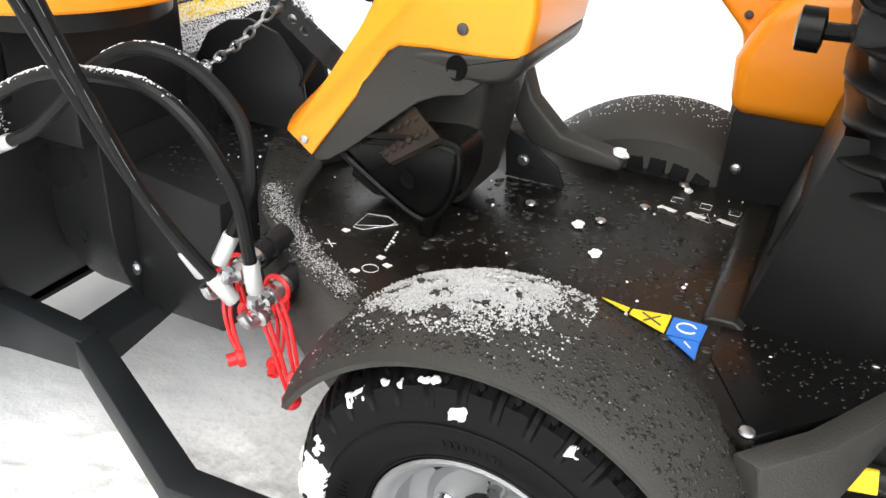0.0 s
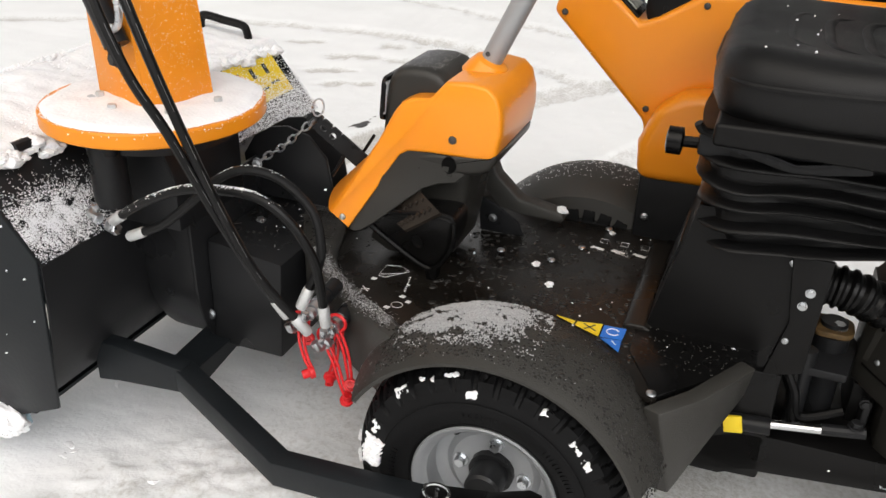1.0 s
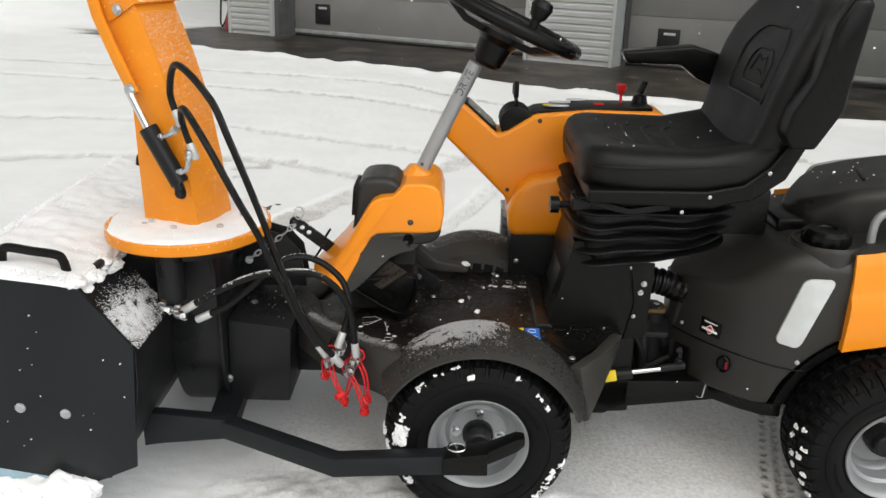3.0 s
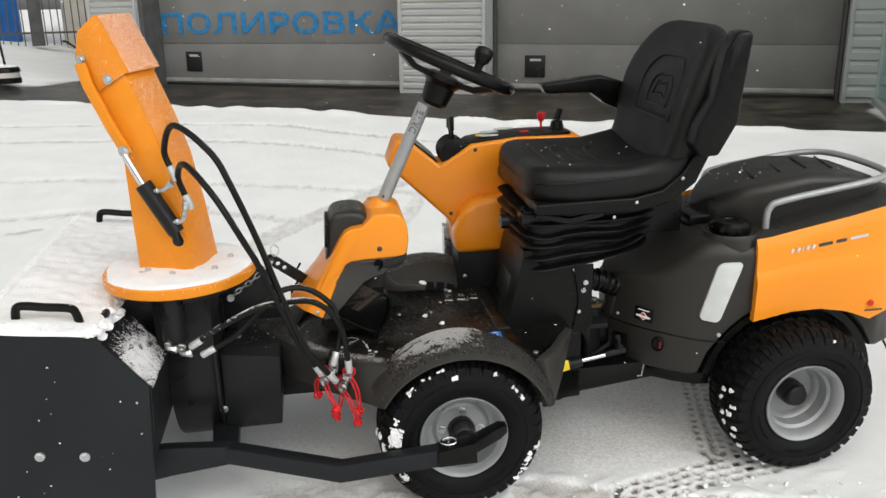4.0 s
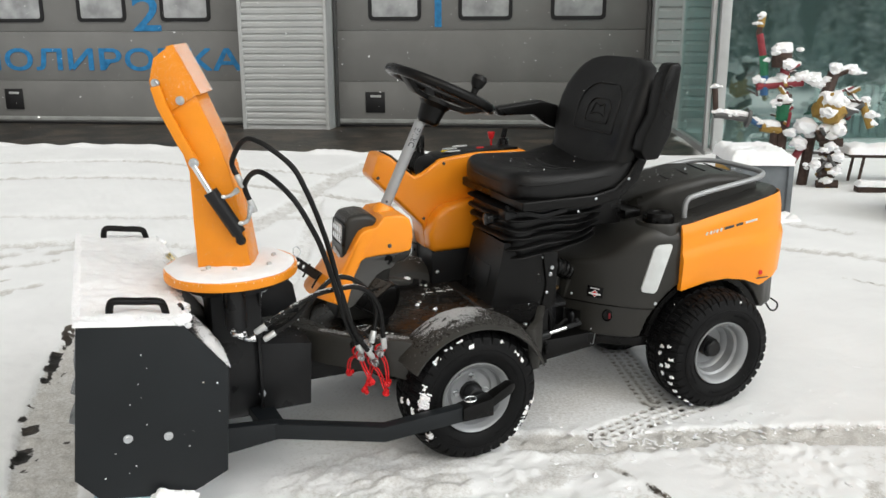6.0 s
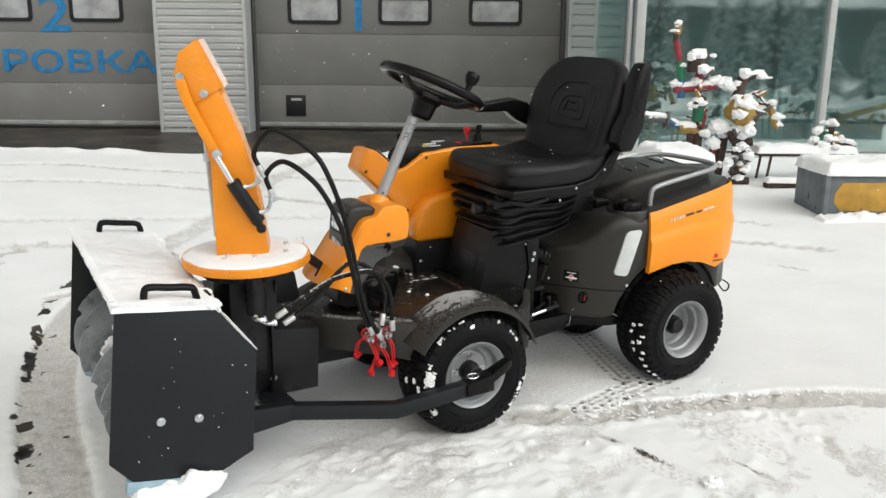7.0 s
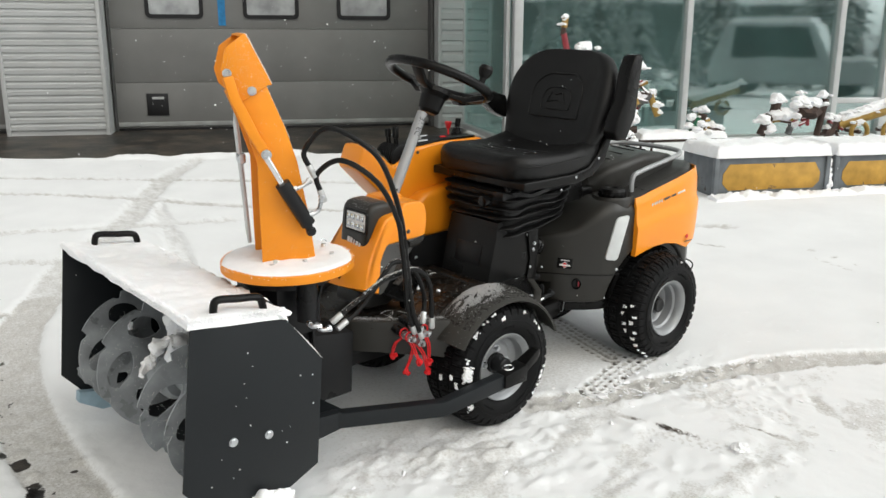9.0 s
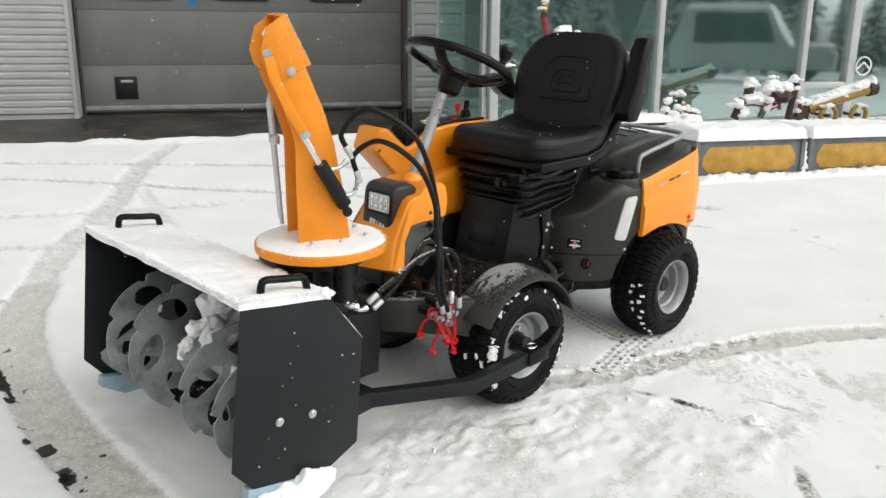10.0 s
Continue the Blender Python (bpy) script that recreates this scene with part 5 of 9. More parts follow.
for left in (True, False):
    lip = []
    for i, (a, b) in enumerate(zip(lip_in, lip_out)):
        t = i / (len(lip_in) - 1)
        foot = 0.305 - 0.035 * max(0, t - 0.55) / 0.45
        drop = 0.012 * max(0, t - 0.8) / 0.2
        ring = []
        for f, z in ((0.0, 0.372), (0.0, 0.391), (0.06, 0.397), (0.25, LIP_Z), (0.70, LIP_Z), (0.92, 0.399), (1.0, 0.390), (0.985, foot), (0.86, foot), (0.80, 0.374)):
            p = a.lerp(b, f)
            ring.append((p.x, p.y if left else 0.80 - p.y, z - drop))
        lip.append(ring)
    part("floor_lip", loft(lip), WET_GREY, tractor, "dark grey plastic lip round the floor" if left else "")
for at in ((-0.186, 0.128, 0.388), (0.188, 0.103, 0.386), (-0.04, 0.43, 0.385), (0.0, 0.50, 0.385), (-0.132, 0.425, 0.388), (0.03, 0.60, 0.385)):
    part("screw", screw(at, (0, 0, 1), 0.0075), ZINC, tractor, "zinc pan-head screw")

# skirt between fender and body
for left in (True, False):
    y = (lambda v: v) if left else (lambda v: 0.80 - v)
    sk = loft([[(0.180, y(0.085), 0.375), (0.205, y(0.075), 0.375), (0.235, y(0.09), 0.232), (0.205, y(0.10), 0.225)],
               [(0.235, y(0.13), 0.389), (0.258, y(0.118), 0.387), (0.266, y(0.13), 0.285), (0.238, y(0.14), 0.280)],
               [(0.298, y(0.225), 0.395), (0.320, y(0.213), 0.393), (0.312, y(0.225), 0.335), (0.290, y(0.235), 0.330)]])
    bmesh.ops.recalc_face_normals(sk, faces=sk.faces)
    bevel_sharp(sk, 0.004, 2, 40)
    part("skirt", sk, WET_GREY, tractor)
    part("step_plate", prism([(0.14, y(0.20)), (0.193, y(0.10)), (0.320, y(0.235)), (0.320, y(0.30)), (0.14, y(0.30))], FLOOR_Z - 0.010, FLOOR_Z + 0.0025, 0.002, "z"), BLACK_PLASTIC, tractor)

# steering column cover
def flared(x, y, z, ahead=0.05):
    """Widens the column towards its foot and rounds its front forwards."""
    t = (y - 0.398) / 0.102
    wide = 1 + 0.56 * max(0.0, 0.57 - max(z, 0.465)) / 0.1
    return (x - ahead * max(0.0, 1 - t * t) * min(1.0, max(0.0, (0.60 - z) / 0.12)), 0.398 + (y - 0.398) * wide, z)


cover_line = [(-0.158, 0.726), (-0.132, 0.722), (-0.116, 0.708), (-0.108, 0.680), (-0.107, 0.650), (-0.112, 0.618), (-0.120, 0.607), (-0.150, 0.604), (-0.225, 0.603), (-0.262, 0.600), (-0.276, 0.592), (-0.298, 0.552), (-0.342, 0.470),
              (-0.385, 0.490), (-0.345, 0.560), (-0.315, 0.612), (-0.288, 0.662), (-0.274, 0.681), (-0.256, 0.690), (-0.225, 0.694), (-0.198, 0.724)]
orange_cover = part("column_cover", pillow(cover_line, 0.296, 0.500, 0.007, flared, 12), ORANGE, tractor, "glossy orange plastic steering column cover", sharp=45)
part("screw", screw((-0.185, 0.2955, 0.632), (0, -1, 0), 0.007), DARKPRINT, orange_cover)
part("screw", screw((-0.358, 0.2478, 0.4865), (0, -1, 0.1), 0.006), ZINC, orange_cover)
for side in (-1, 1):   # slots in the front of the cover
    part("cover_slot", rbox((0.006, 0.006, 0.050), (-0.412, 0.398 + 0.060 * side, 0.535), 0.002, pose(0, 0, 0, 0, 32, 0)), BLACK_PLASTIC, orange_cover)
part("column_core", pillow(softened([(-0.262, 0.606), (-0.300, 0.545), (-0.340, 0.468), (-0.356, 0.388), (-0.200, 0.388), (-0.182, 0.470), (-0.166, 0.560), (-0.160, 0.610)], 1), 0.335, 0.470, 0.010), GREY_PLASTIC, orange_cover, "dark grey lower steering column", sharp=45)
part("column_cheek", pillow(softened([(-0.250, 0.614), (-0.278, 0.604), (-0.310, 0.552), (-0.349, 0.478), (-0.343, 0.464), (-0.318, 0.470), (-0.258, 0.522), (-0.222, 0.552), (-0.165, 0.562), (-0.150, 0.614)], 1), 0.3005, 0.4955, 0.003, lambda x, y, z: flared(x, y, z, 0.0), 6), GREY_PLASTIC, orange_cover, "dark grey cheek of the steering column", sharp=45)
bowl = part("column_shroud", pillow(softened([(-0.112, 0.622), (-0.114, 0.598), (-0.134, 0.578), (-0.180, 0.573), (-0.230, 0.573), (-0.250, 0.574), (-0.262, 0.600), (-0.150, 0.609)]), 0.2965, 0.4995, 0.008), GREY_PLASTIC, orange_cover, "dark grey shroud under the orange cover", sharp=45)
# shallow dish whose near-black colour stands for the shade in the hole
bore = lathe([(0.002, 0.0150), (-0.0012, 0.0150), (-0.0016, 0.0135), (-0.0008, 0.0125), (-0.0006, 0.004)], 20, "y")
bore.transform(Matrix.Translation((-0.190, 0.2968, 0.589)) @ Matrix.Diagonal((0.85, 1, 0.95, 1)))
part("shroud_hole", bore, BLACK_HOLE, bowl)
part("collar", lathe([(0.0, 0.040), (0.016, 0.035), (0.030, 0.028), (0.034, 0.020)], 24, "z"), ORANGE, orange_cover).data.transform(Matrix.Translation((-0.172, MID, 0.708)) @ pose(0, 0, 0, 0, 24.7, 0))
lamp_line = [(-0.232, 0.730), (-0.205, 0.706), (-0.196, 0.672), (-0.230, 0.640), (-0.262, 0.600), (-0.290, 0.572), (-0.314, 0.566), (-0.330, 0.576), (-0.326, 0.600), (-0.317, 0.690), (-0.310, 0.712), (-0.292, 0.728)]
lamp_house = part("headlamp", pillow(softened(lamp_line, 1), 0.330, 0.476, 0.016), GREY_PLASTIC, tractor, "dark grey headlamp housing with a square lamp", sharp=50)
lens_turn = pose(-0.3215, 0.388, 0.670, 0, 4.5, 0)
bezel = loft([[(d, a, b) for a, b in rounded(-w, w, -h, h, 0.012, 4)] for d, w, h in ((0.004, 0.060, 0.037), (-0.003, 0.060, 0.037), (-0.004, 0.054, 0.032), (0.002, 0.051, 0.029))], cap=False)
part("lamp_bezel", bezel, BLACK_PLASTIC, lamp_house).data.transform(lens_turn)
part("lens", rbox((0.004, 0.100, 0.056), (0.0, 0, 0), 0.001), LED, lamp_house, "clear lamp lens").data.transform(lens_turn)
for i in range(2):
    for j in range(4):   # one reflector cup to each diode
        cup = lathe([(-0.0024, 0.0005), (-0.0026, 0.004), (-0.0042, 0.0098), (-0.0046, 0.0115), (-0.0026, 0.0120)], 4, "x")
        cup.transform(Matrix.Translation((0, -0.036 + 0.024 * j, -0.013 + 0.026 * i)) @ pose(0, 0, 0, 45, 0, 0))
        part("led", cup, CHROME, lamp_house).data.transform(lens_turn)
for k, w in enumerate((0.008, 0.010, 0.004, 0.011, 0.011)):
    part("brand_mark", rbox((0.002, w, 0.016), (0, -0.030 + 0.015 * k, 0), 0.0), WHITE, lamp_house).data.transform(pose(-0.3285, 0.392, 0.603, 0, 4.5, 0) @ pose(0, 0, 0, 12 - k, 0, 0))

# pedals
housing_line = [(-0.331, 0.492), (-0.326, 0.474), (-0.278, 0.442), (-0.218, 0.408), (-0.196, 0.414), (-0.172, 0.452), (-0.166, 0.498), (-0.178, 0.513), (-0.230, 0.508), (-0.290, 0.500)]
treadle = part("pedal_housing", pillow(softened(housing_line, 2), 0.270, 0.345, 0.010), BLACK_PLASTIC, tractor, "black moulded pedal housing", sharp=45)
rim_line = smooth_path([(x, 0.2705, z) for x, z in softened(housing_line, 1)], 2, True)
part("housing_rim", tube(rim_line, 0.0042, 6, True), BLACK_PLASTIC, treadle)
# slot laid on the housing, its inner shade put in as near-black
slot = lathe([(0.0, 0.0135), (-0.0025, 0.0135), (-0.0030, 0.0115), (-0.0005, 0.009)], 16, "y")
slot.transform(Matrix.Translation((-0.232, 0.2692, 0.458)) @ pose(0, 0, 0, 0, -35, 0) @ Matrix.Diagonal((0.62, 1, 1.0, 1)))
part("housing_slot", slot, BLACK_HOLE, treadle)
part("housing_foot", prism([(-0.226, 0.424), (-0.196, 0.424), (-0.202, 0.384), (-0.218, 0.384)], 0.276, 0.300, 0.003), BLACK_PLASTIC, treadle)
near_a, near_b, far_a, far_b = Vector((-0.252, 0.262, 0.476)), Vector((-0.190, 0.262, 0.520)), Vector((-0.329, 0.325, 0.486)), Vector((-0.262, 0.325, 0.538))


def on_pedal(u, v, lift=0.0):
    """A place on the bowed tread of the pedal, u along and v across it."""
    n_ = (near_b - near_a).cross(far_a - near_a).normalized()
    return near_a.lerp(near_b, u).lerp(far_a.lerp(far_b, u), v) + n_ * (lift + 0.012 * math.sin(math.pi * v))


bm = loft([[on_pedal(i / 8, v, h) for v, h in [(j / 8, 0.0) for j in range(9)] + [(j / 8, -0.007) for j in range(8, -1, -1)]] for i in range(9)])
pedal = part("pedal", bm, PEDAL_RUBBER, tractor, "worn brownish rubber foot pedal", sharp=50)
for k in range(4):
    for j in range(6):
        c = on_pedal(0.10 + 0.155 * j + 0.03 * (k % 2), 0.14 + 0.24 * k, 0.0)
        up = (on_pedal(0.10 + 0.155 * j, 0.14 + 0.24 * k, 0.01) - on_pedal(0.10 + 0.155 * j, 0.14 + 0.24 * k, 0.0)).normalized()
        st = rbox((0.0072, 0.0072, 0.006), (0, 0, 0.001), 0.0012)
        st.transform(Matrix.Translation(c) @ up.to_track_quat("Z", "X").to_matrix().to_4x4())
        part("pedal_stud", st, PEDAL_RUBBER, pedal)
part("pedal_arm", flat_bar([(-0.205, 0.310, 0.440), (-0.20, 0.340, 0.49), (-0.215, 0.39, 0.56)], 0.014, 0.012), BLACK_STEEL, tractor)
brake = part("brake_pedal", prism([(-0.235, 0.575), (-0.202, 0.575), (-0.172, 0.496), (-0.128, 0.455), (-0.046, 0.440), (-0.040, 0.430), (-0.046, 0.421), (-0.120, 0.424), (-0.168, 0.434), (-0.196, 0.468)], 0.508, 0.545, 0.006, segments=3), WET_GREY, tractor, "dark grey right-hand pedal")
part("pedal_plate", prism([(-0.205, 0.455), (-0.170, 0.440), (-0.125, 0.412), (-0.112, 0.384), (-0.198, 0.384)], 0.500, 0.507, 0.002), BLACK_STEEL, brake)
part("bolt", bolt((-0.174, 0.499, 0.413), (0, -1, 0), 0.006, 0.005), ZINC, brake)

# steering wheel
axis = pose(0.030, MID, 1.090, 0, 24.7, 0)
tube_ob = part("steering_tube", tube([(-0.172, MID, 0.715), (-0.040, MID, 0.990)], 0.0175, 20), ALU, tractor, "grey painted steel steering tube")
word = lettering("DRIVE", 0.026, (0, 0, 0), "tube_lettering", tube_ob, 0.062)
word.data.materials.clear()
word.data.materials.append(DARKPRINT)
TUBE_LOW, TUBE_TOP = Vector((-0.172, MID, 0.715)), Vector((-0.040, MID, 0.990))
UP_TUBE = (TUBE_TOP - TUBE_LOW).normalized()
LEFT_TUBE = Vector((-UP_TUBE.z, 0, UP_TUBE.x))
for v in word.data.vertices:   # laid round the tube, reading upwards
    a = v.co.z / 0.0178 - 0.25
    r = 0.0182 - v.co.y * 0.1
    v.co = TUBE_LOW.lerp(TUBE_TOP, 0.735) + UP_TUBE * v.co.x + r * (math.cos(a) * Vector((0, -1, 0)) + math.sin(a) * LEFT_TUBE)
for k in range(2):
    part("tube_pin", screw((-0.168 + 0.006 * k, 0.3826, 0.738 + 0.013 * k), (0, -1, 0), 0.004), DARKPRINT, tube_ob)
rim_pts = [(0.171 * math.cos(a), 0.171 * math.sin(a), 0) for a in np.linspace(0, 2 * math.pi, 49)[:-1]]
sw = part("steering_wheel", tube(rim_pts, 0.0155, 12, True), BLACK_PLASTIC, tractor, "black steering wheel with a spinner knob")
sw.data.transform(axis)
part("wheel_boss", lathe([(-0.115, 0.026), (-0.105, 0.036), (-0.06, 0.042), (-0.045, 0.055), (-0.032, 0.052), (-0.028, 0.03)], 24, "z"), BLACK_PLASTIC, sw).data.transform(axis)
for a in (80, 200, 320):
    c, s = math.cos(radians(a)), math.sin(radians(a))
    part("wheel_spoke", flat_bar([(0.03 * c, 0.03 * s, -0.042), (0.10 * c, 0.10 * s, -0.036), (0.168 * c, 0.168 * s, -0.002)], 0.034, 0.016), BLACK_PLASTIC, sw).data.transform(axis)
kx, ky = 0.040, -0.158
part("spinner_knob", lathe([(0.0, 0.010), (0.022, 0.011), (0.03, 0.018), (0.05, 0.024), (0.062, 0.020), (0.066, 0.008)], 18, "z", (kx, ky, 0.01)), BLACK_PLASTIC, sw, "black spinner knob").data.transform(axis)

# console on the right-hand side
con_line = [(-0.128, 0.775), (-0.098, 0.852), (-0.062, 0.850), (0.030, 0.768), (0.060, 0.780), (0.130, 0.825), (0.27, 0.838), (0.463, 0.836), (0.50, 0.800), (0.50, 0.72), (0.40, 0.62), (0.36, 0.505),
            (0.070, 0.498), (0.058, 0.590), (-0.034, 0.682)]
console = part("console", prism(con_line, 0.648, 0.775, 0.012, segments=4), ORANGE, tractor, "orange plastic control console")
part("console_bulge", prism([(0.066, 0.500), (0.06, 0.57), (0.085, 0.635), (0.13, 0.665), (0.30, 0.69), (0.42, 0.66), (0.36, 0.502)], 0.585, 0.66, 0.022, segments=4), ORANGE, console)
part("dash_panel", prism([(0.112, 0.822), (0.132, 0.832), (0.27, 0.846), (0.44, 0.846), (0.44, 0.836), (0.27, 0.832)], 0.66, 0.768, 0.003), BLACK_PLASTIC, console, "black dash panel with switches")
part("lever_bridge", lathe([(0.662, 0.040), (0.664, 0.045)] + [(0.670 + 0.006 * k, 0.045 - 0.002 * (k % 2)) for k in range(16)] + [(0.762, 0.045), (0.764, 0.040)], 24, "y", (0.080, 0, 0.795)), BLACK_PLASTIC, console)
part("display", rbox((0.115, 0.105, 0.008), (0, 0, 0), 0.003), BLACK_PLASTIC, console, "small grey display").data.transform(pose(-0.018, 0.712, 0.812, 0, 41.5, 0))
part("display_glass", rbox((0.092, 0.090, 0.003), (-0.002, 0, 0.006), 0.001), LCD, console).data.transform(pose(-0.018, 0.712, 0.812, 0, 41.5, 0))
for y, h in ((0.690, 0.075), (0.705, 0.07), (0.735, 0.055), (0.75, 0.05)):
    part("lever", joined(tube([(0.082, y, 0.83), (0.078, y, 0.86)], 0.004, 8), rbox((0.014, 0.011, h * 0.6), (0.077, y, 0.86 + h * 0.3), 0.004)), BLACK_PLASTIC, console, "black control lever")
for at, mat in (((0.165, 0.70, 0.842), YELLOW), ((0.30, 0.69, 0.848), RED), ((0.20, 0.735, 0.844), WHITE), ((0.19, 0.685, 0.843), WHITE), ((0.25, 0.76, 0.847), WHITE)):
    w = 0.060 if mat is WHITE else 0.03
    part("switch_mark", prism([(at[0] + w / 2 * math.cos(a), at[1] + 0.010 * math.sin(a)) for a in np.linspace(0, 6.283, 21)[:-1]], at[2] - 0.002, at[2] + 0.002, 0.0006, "z"), mat if mat is not WHITE else REFLECTOR, console)
part("red_knob", joined(tube([(0.366, 0.735, 0.845), (0.366, 0.735, 0.872)], 0.004, 10), lathe([(0.868, 0.006), (0.871, 0.009), (0.892, 0.014), (0.896, 0.013), (0.897, 0.005)], 16, "z", (0.366, 0.735, 0))), RED, console, "red pull knob")
part("key_switch", joined(lathe([(0.845, 0.022), (0.865, 0.018), (0.868, 0.012)], 16, "z", (0.42, 0.745, 0)), rbox((0.006, 0.022, 0.035), (0.425, 0.745, 0.886), 0.002, pose(0, 0, 0, 0, 25, 30))), BLACK_PLASTIC, console, "ignition switch with key")
for x, z in ((0.061, 0.616), (-0.105, 0.775), (0.14, 0.808)):
    part("screw", screw((x, 0.646, z), (0, -1, 0), 0.006), DARKPRINT, console)
part("console_post", prism([(0.072, 0.37), (0.072, 0.505), (0.34, 0.505), (0.34, 0.37)], 0.60, 0.76, 0.005), BLACK_STEEL, tractor)
part("screw", screw((0.092, 0.598, 0.425), (0, -1, 0), 0.008), ZINC, tractor)
part("post_bracket", rbox((0.03, 0.05, 0.10), (0.068, 0.78, 0.49), 0.003), ZINC, tractor)

# seat pedestal and bellows
ped = part("seat_pedestal", loft([[(0.146, 0.278, 0.36), (0.355, 0.268, 0.36), (0.355, 0.532, 0.36), (0.146, 0.522, 0.36)],
                                  [(0.188, 0.275, 0.545), (0.345, 0.272, 0.552), (0.345, 0.528, 0.552), (0.188, 0.525, 0.545)],
                                  [(0.20, 0.28, 0.60), (0.40, 0.28, 0.60), (0.40, 0.52, 0.60), (0.20, 0.52, 0.60)]]), BLACK_PLASTIC, tractor, "black plastic seat pedestal")
part("side_window", rbox((0.004, 0.13, 0.075), (0.1715, 0.40, 0.475), 0.002, pose(0, 0, 0, 0, 12.8, 0)), BLACK_STEEL, ped)
for at in ((0.285, 0.266, 0.382), (0.338, 0.269, 0.541), (0.351, 0.262, 0.419)):
    part("screw", screw(at, (0, -1, 0), 0.0055), ZINC, ped)
part("pedestal_step", prism([(0.116, 0.378), (0.120, 0.389), (0.128, 0.392), (0.152, 0.393), (0.17, 0.378)], 0.262, 0.57, 0.004, segments=3), WET_FLOOR, tractor)
part("rear_bracket", prism([(0.335, 0.555), (0.39, 0.555), (0.385, 0.37), (0.33, 0.35), (0.35, 0.45)], 0.262, 0.27, 0.002), BLACK_PLASTIC, tractor)
for x, z in ((0.368, 0.504), (0.362, 0.482)):
    part("bolt", bolt((x, 0.260, z), (0, -1, 0), 0.0052, 0.005), ZINC, tractor)

def dense(points, step=0.016):
    """The same closed outline with points added along its long sides."""
    out = []
    for (a, b), (c, d) in zip(points, points[1:] + points[:1]):
        k = max(1, int(math.hypot(c - a, d - b) / step))
        out += [(a + (c - a) * i / k, b + (d - b) * i / k) for i in range(k)]
    return out


def evened(rings):
    """Rings of the same count of points, spaced evenly along each."""
    most = max(len(r) for r in rings)
    out = []
    for r in rings:
        p = np.array(list(r) + [r[0]], float)
        run = np.concatenate([[0], np.cumsum(np.linalg.norm(np.diff(p, axis=0), axis=1))])
        at = np.linspace(0, run[-1], most + 1)[:-1]
        out.append([tuple(float(np.interp(t, run, p[:, k])) for k in range(3)) for t in at])
    return out


rings = []
levels = 81
for i in range(levels):
    t = i / (levels - 1)
    fold = 0.026 * (max(0.0, math.cos(2 * math.pi * t * 5.0)) ** 0.8 - 0.45) * (1 - 0.25 * t)
    grow = 0.006 - 0.030 * (1 - t) ** 1.5 + fold
    ring = []
    for a, b in dense(rounded(0.196 - grow, 0.572 + grow * 0.7, 0.238 - grow, 0.562 + grow, [0.05 + fold, 0.11, 0.11, 0.05 + fold]), 0.02):
        rear = min(1.0, max(0.0, (a - 0.19) / 0.39))
        low = 0.546 + 0.058 * rear ** 1.5
        sag = noise.noise(Vector((a * 8, b * 8, t * 4 + 4))) * 0.010 + noise.noise(Vector((a * 21, b * 21, t * 9))) * 0.004
        w = 0.007 * noise.noise(Vector((a * 9, b * 9, t * 7)))
        ring.append((a + w, b + 0.006 * noise.noise(Vector((a * 12, b * 5, t * 8 + 9))), low + (0.716 - low) * t + sag * math.sin(math.pi * min(1, t * 1.1))))
    rings.append(ring)
part("bellows", loft(evened(rings)), VINYL, tractor, "black folded rubber bellows under the seat, sloping up to the rear", sharp=70)
part("seat_base", prism([(0.245, 0.722), (0.255, 0.700), (0.50, 0.700), (0.53, 0.722), (0.53, 0.742), (0.245, 0.742)], 0.235, 0.565, 0.004), BLACK_STEEL, tractor)
for y in (0.212, 0.588):
    part("slide_rail", rbox((0.24, 0.012, 0.018), (0.41, y, 0.730), 0.003), BLACK_STEEL, tractor)
part("seat_lever", tube(smooth_path([(0.235, 0.24, 0.726), (0.195, 0.235, 0.722), (0.182, 0.23, 0.735)], 5), 0.006, 8), BLACK_PLASTIC, tractor)
part("spring_bracket", rbox((0.06, 0.05, 0.030), (0.215, 0.27, 0.700), 0.004), BLACK_STEEL, tractor)
part("suspension_link", flat_bar([(0.22, 0.238, 0.712), (0.31, 0.232, 0.690), (0.40, 0.232, 0.705)], 0.010, 0.016), BLACK_STEEL, tractor)
part("seat_knob", joined(tube([(0.205, 0.30, 0.685), (0.158, 0.30, 0.683)], 0.008, 10), lathe([(-0.012, 0.012), (-0.010, 0.020), (0.010, 0.020), (0.012, 0.012)], 18, "x", (0.150, 0.30, 0.683))), BLACK_PLASTIC, tractor, "black clamping knob")
for x, y, z in ((0.415, 0.186, 0.706), (0.465, 0.163, 0.748), (0.585, 0.163, 0.803)):
    part("screw", screw((x, y, z), (0, -1, 0), 0.0048), ZINC, tractor)

# seat
def seat_ring(x, lo, hi, zb, zt, r, dish):
    out = []
    for a, b in dense(rounded(lo, hi, zb, zt, r, 6)):
        t = (a - MID) / ((hi - lo) / 2)
        if b > (zb + zt) / 2:
            b -= dish * (1 - t * t)
        out.append((x, a, b))
    return out


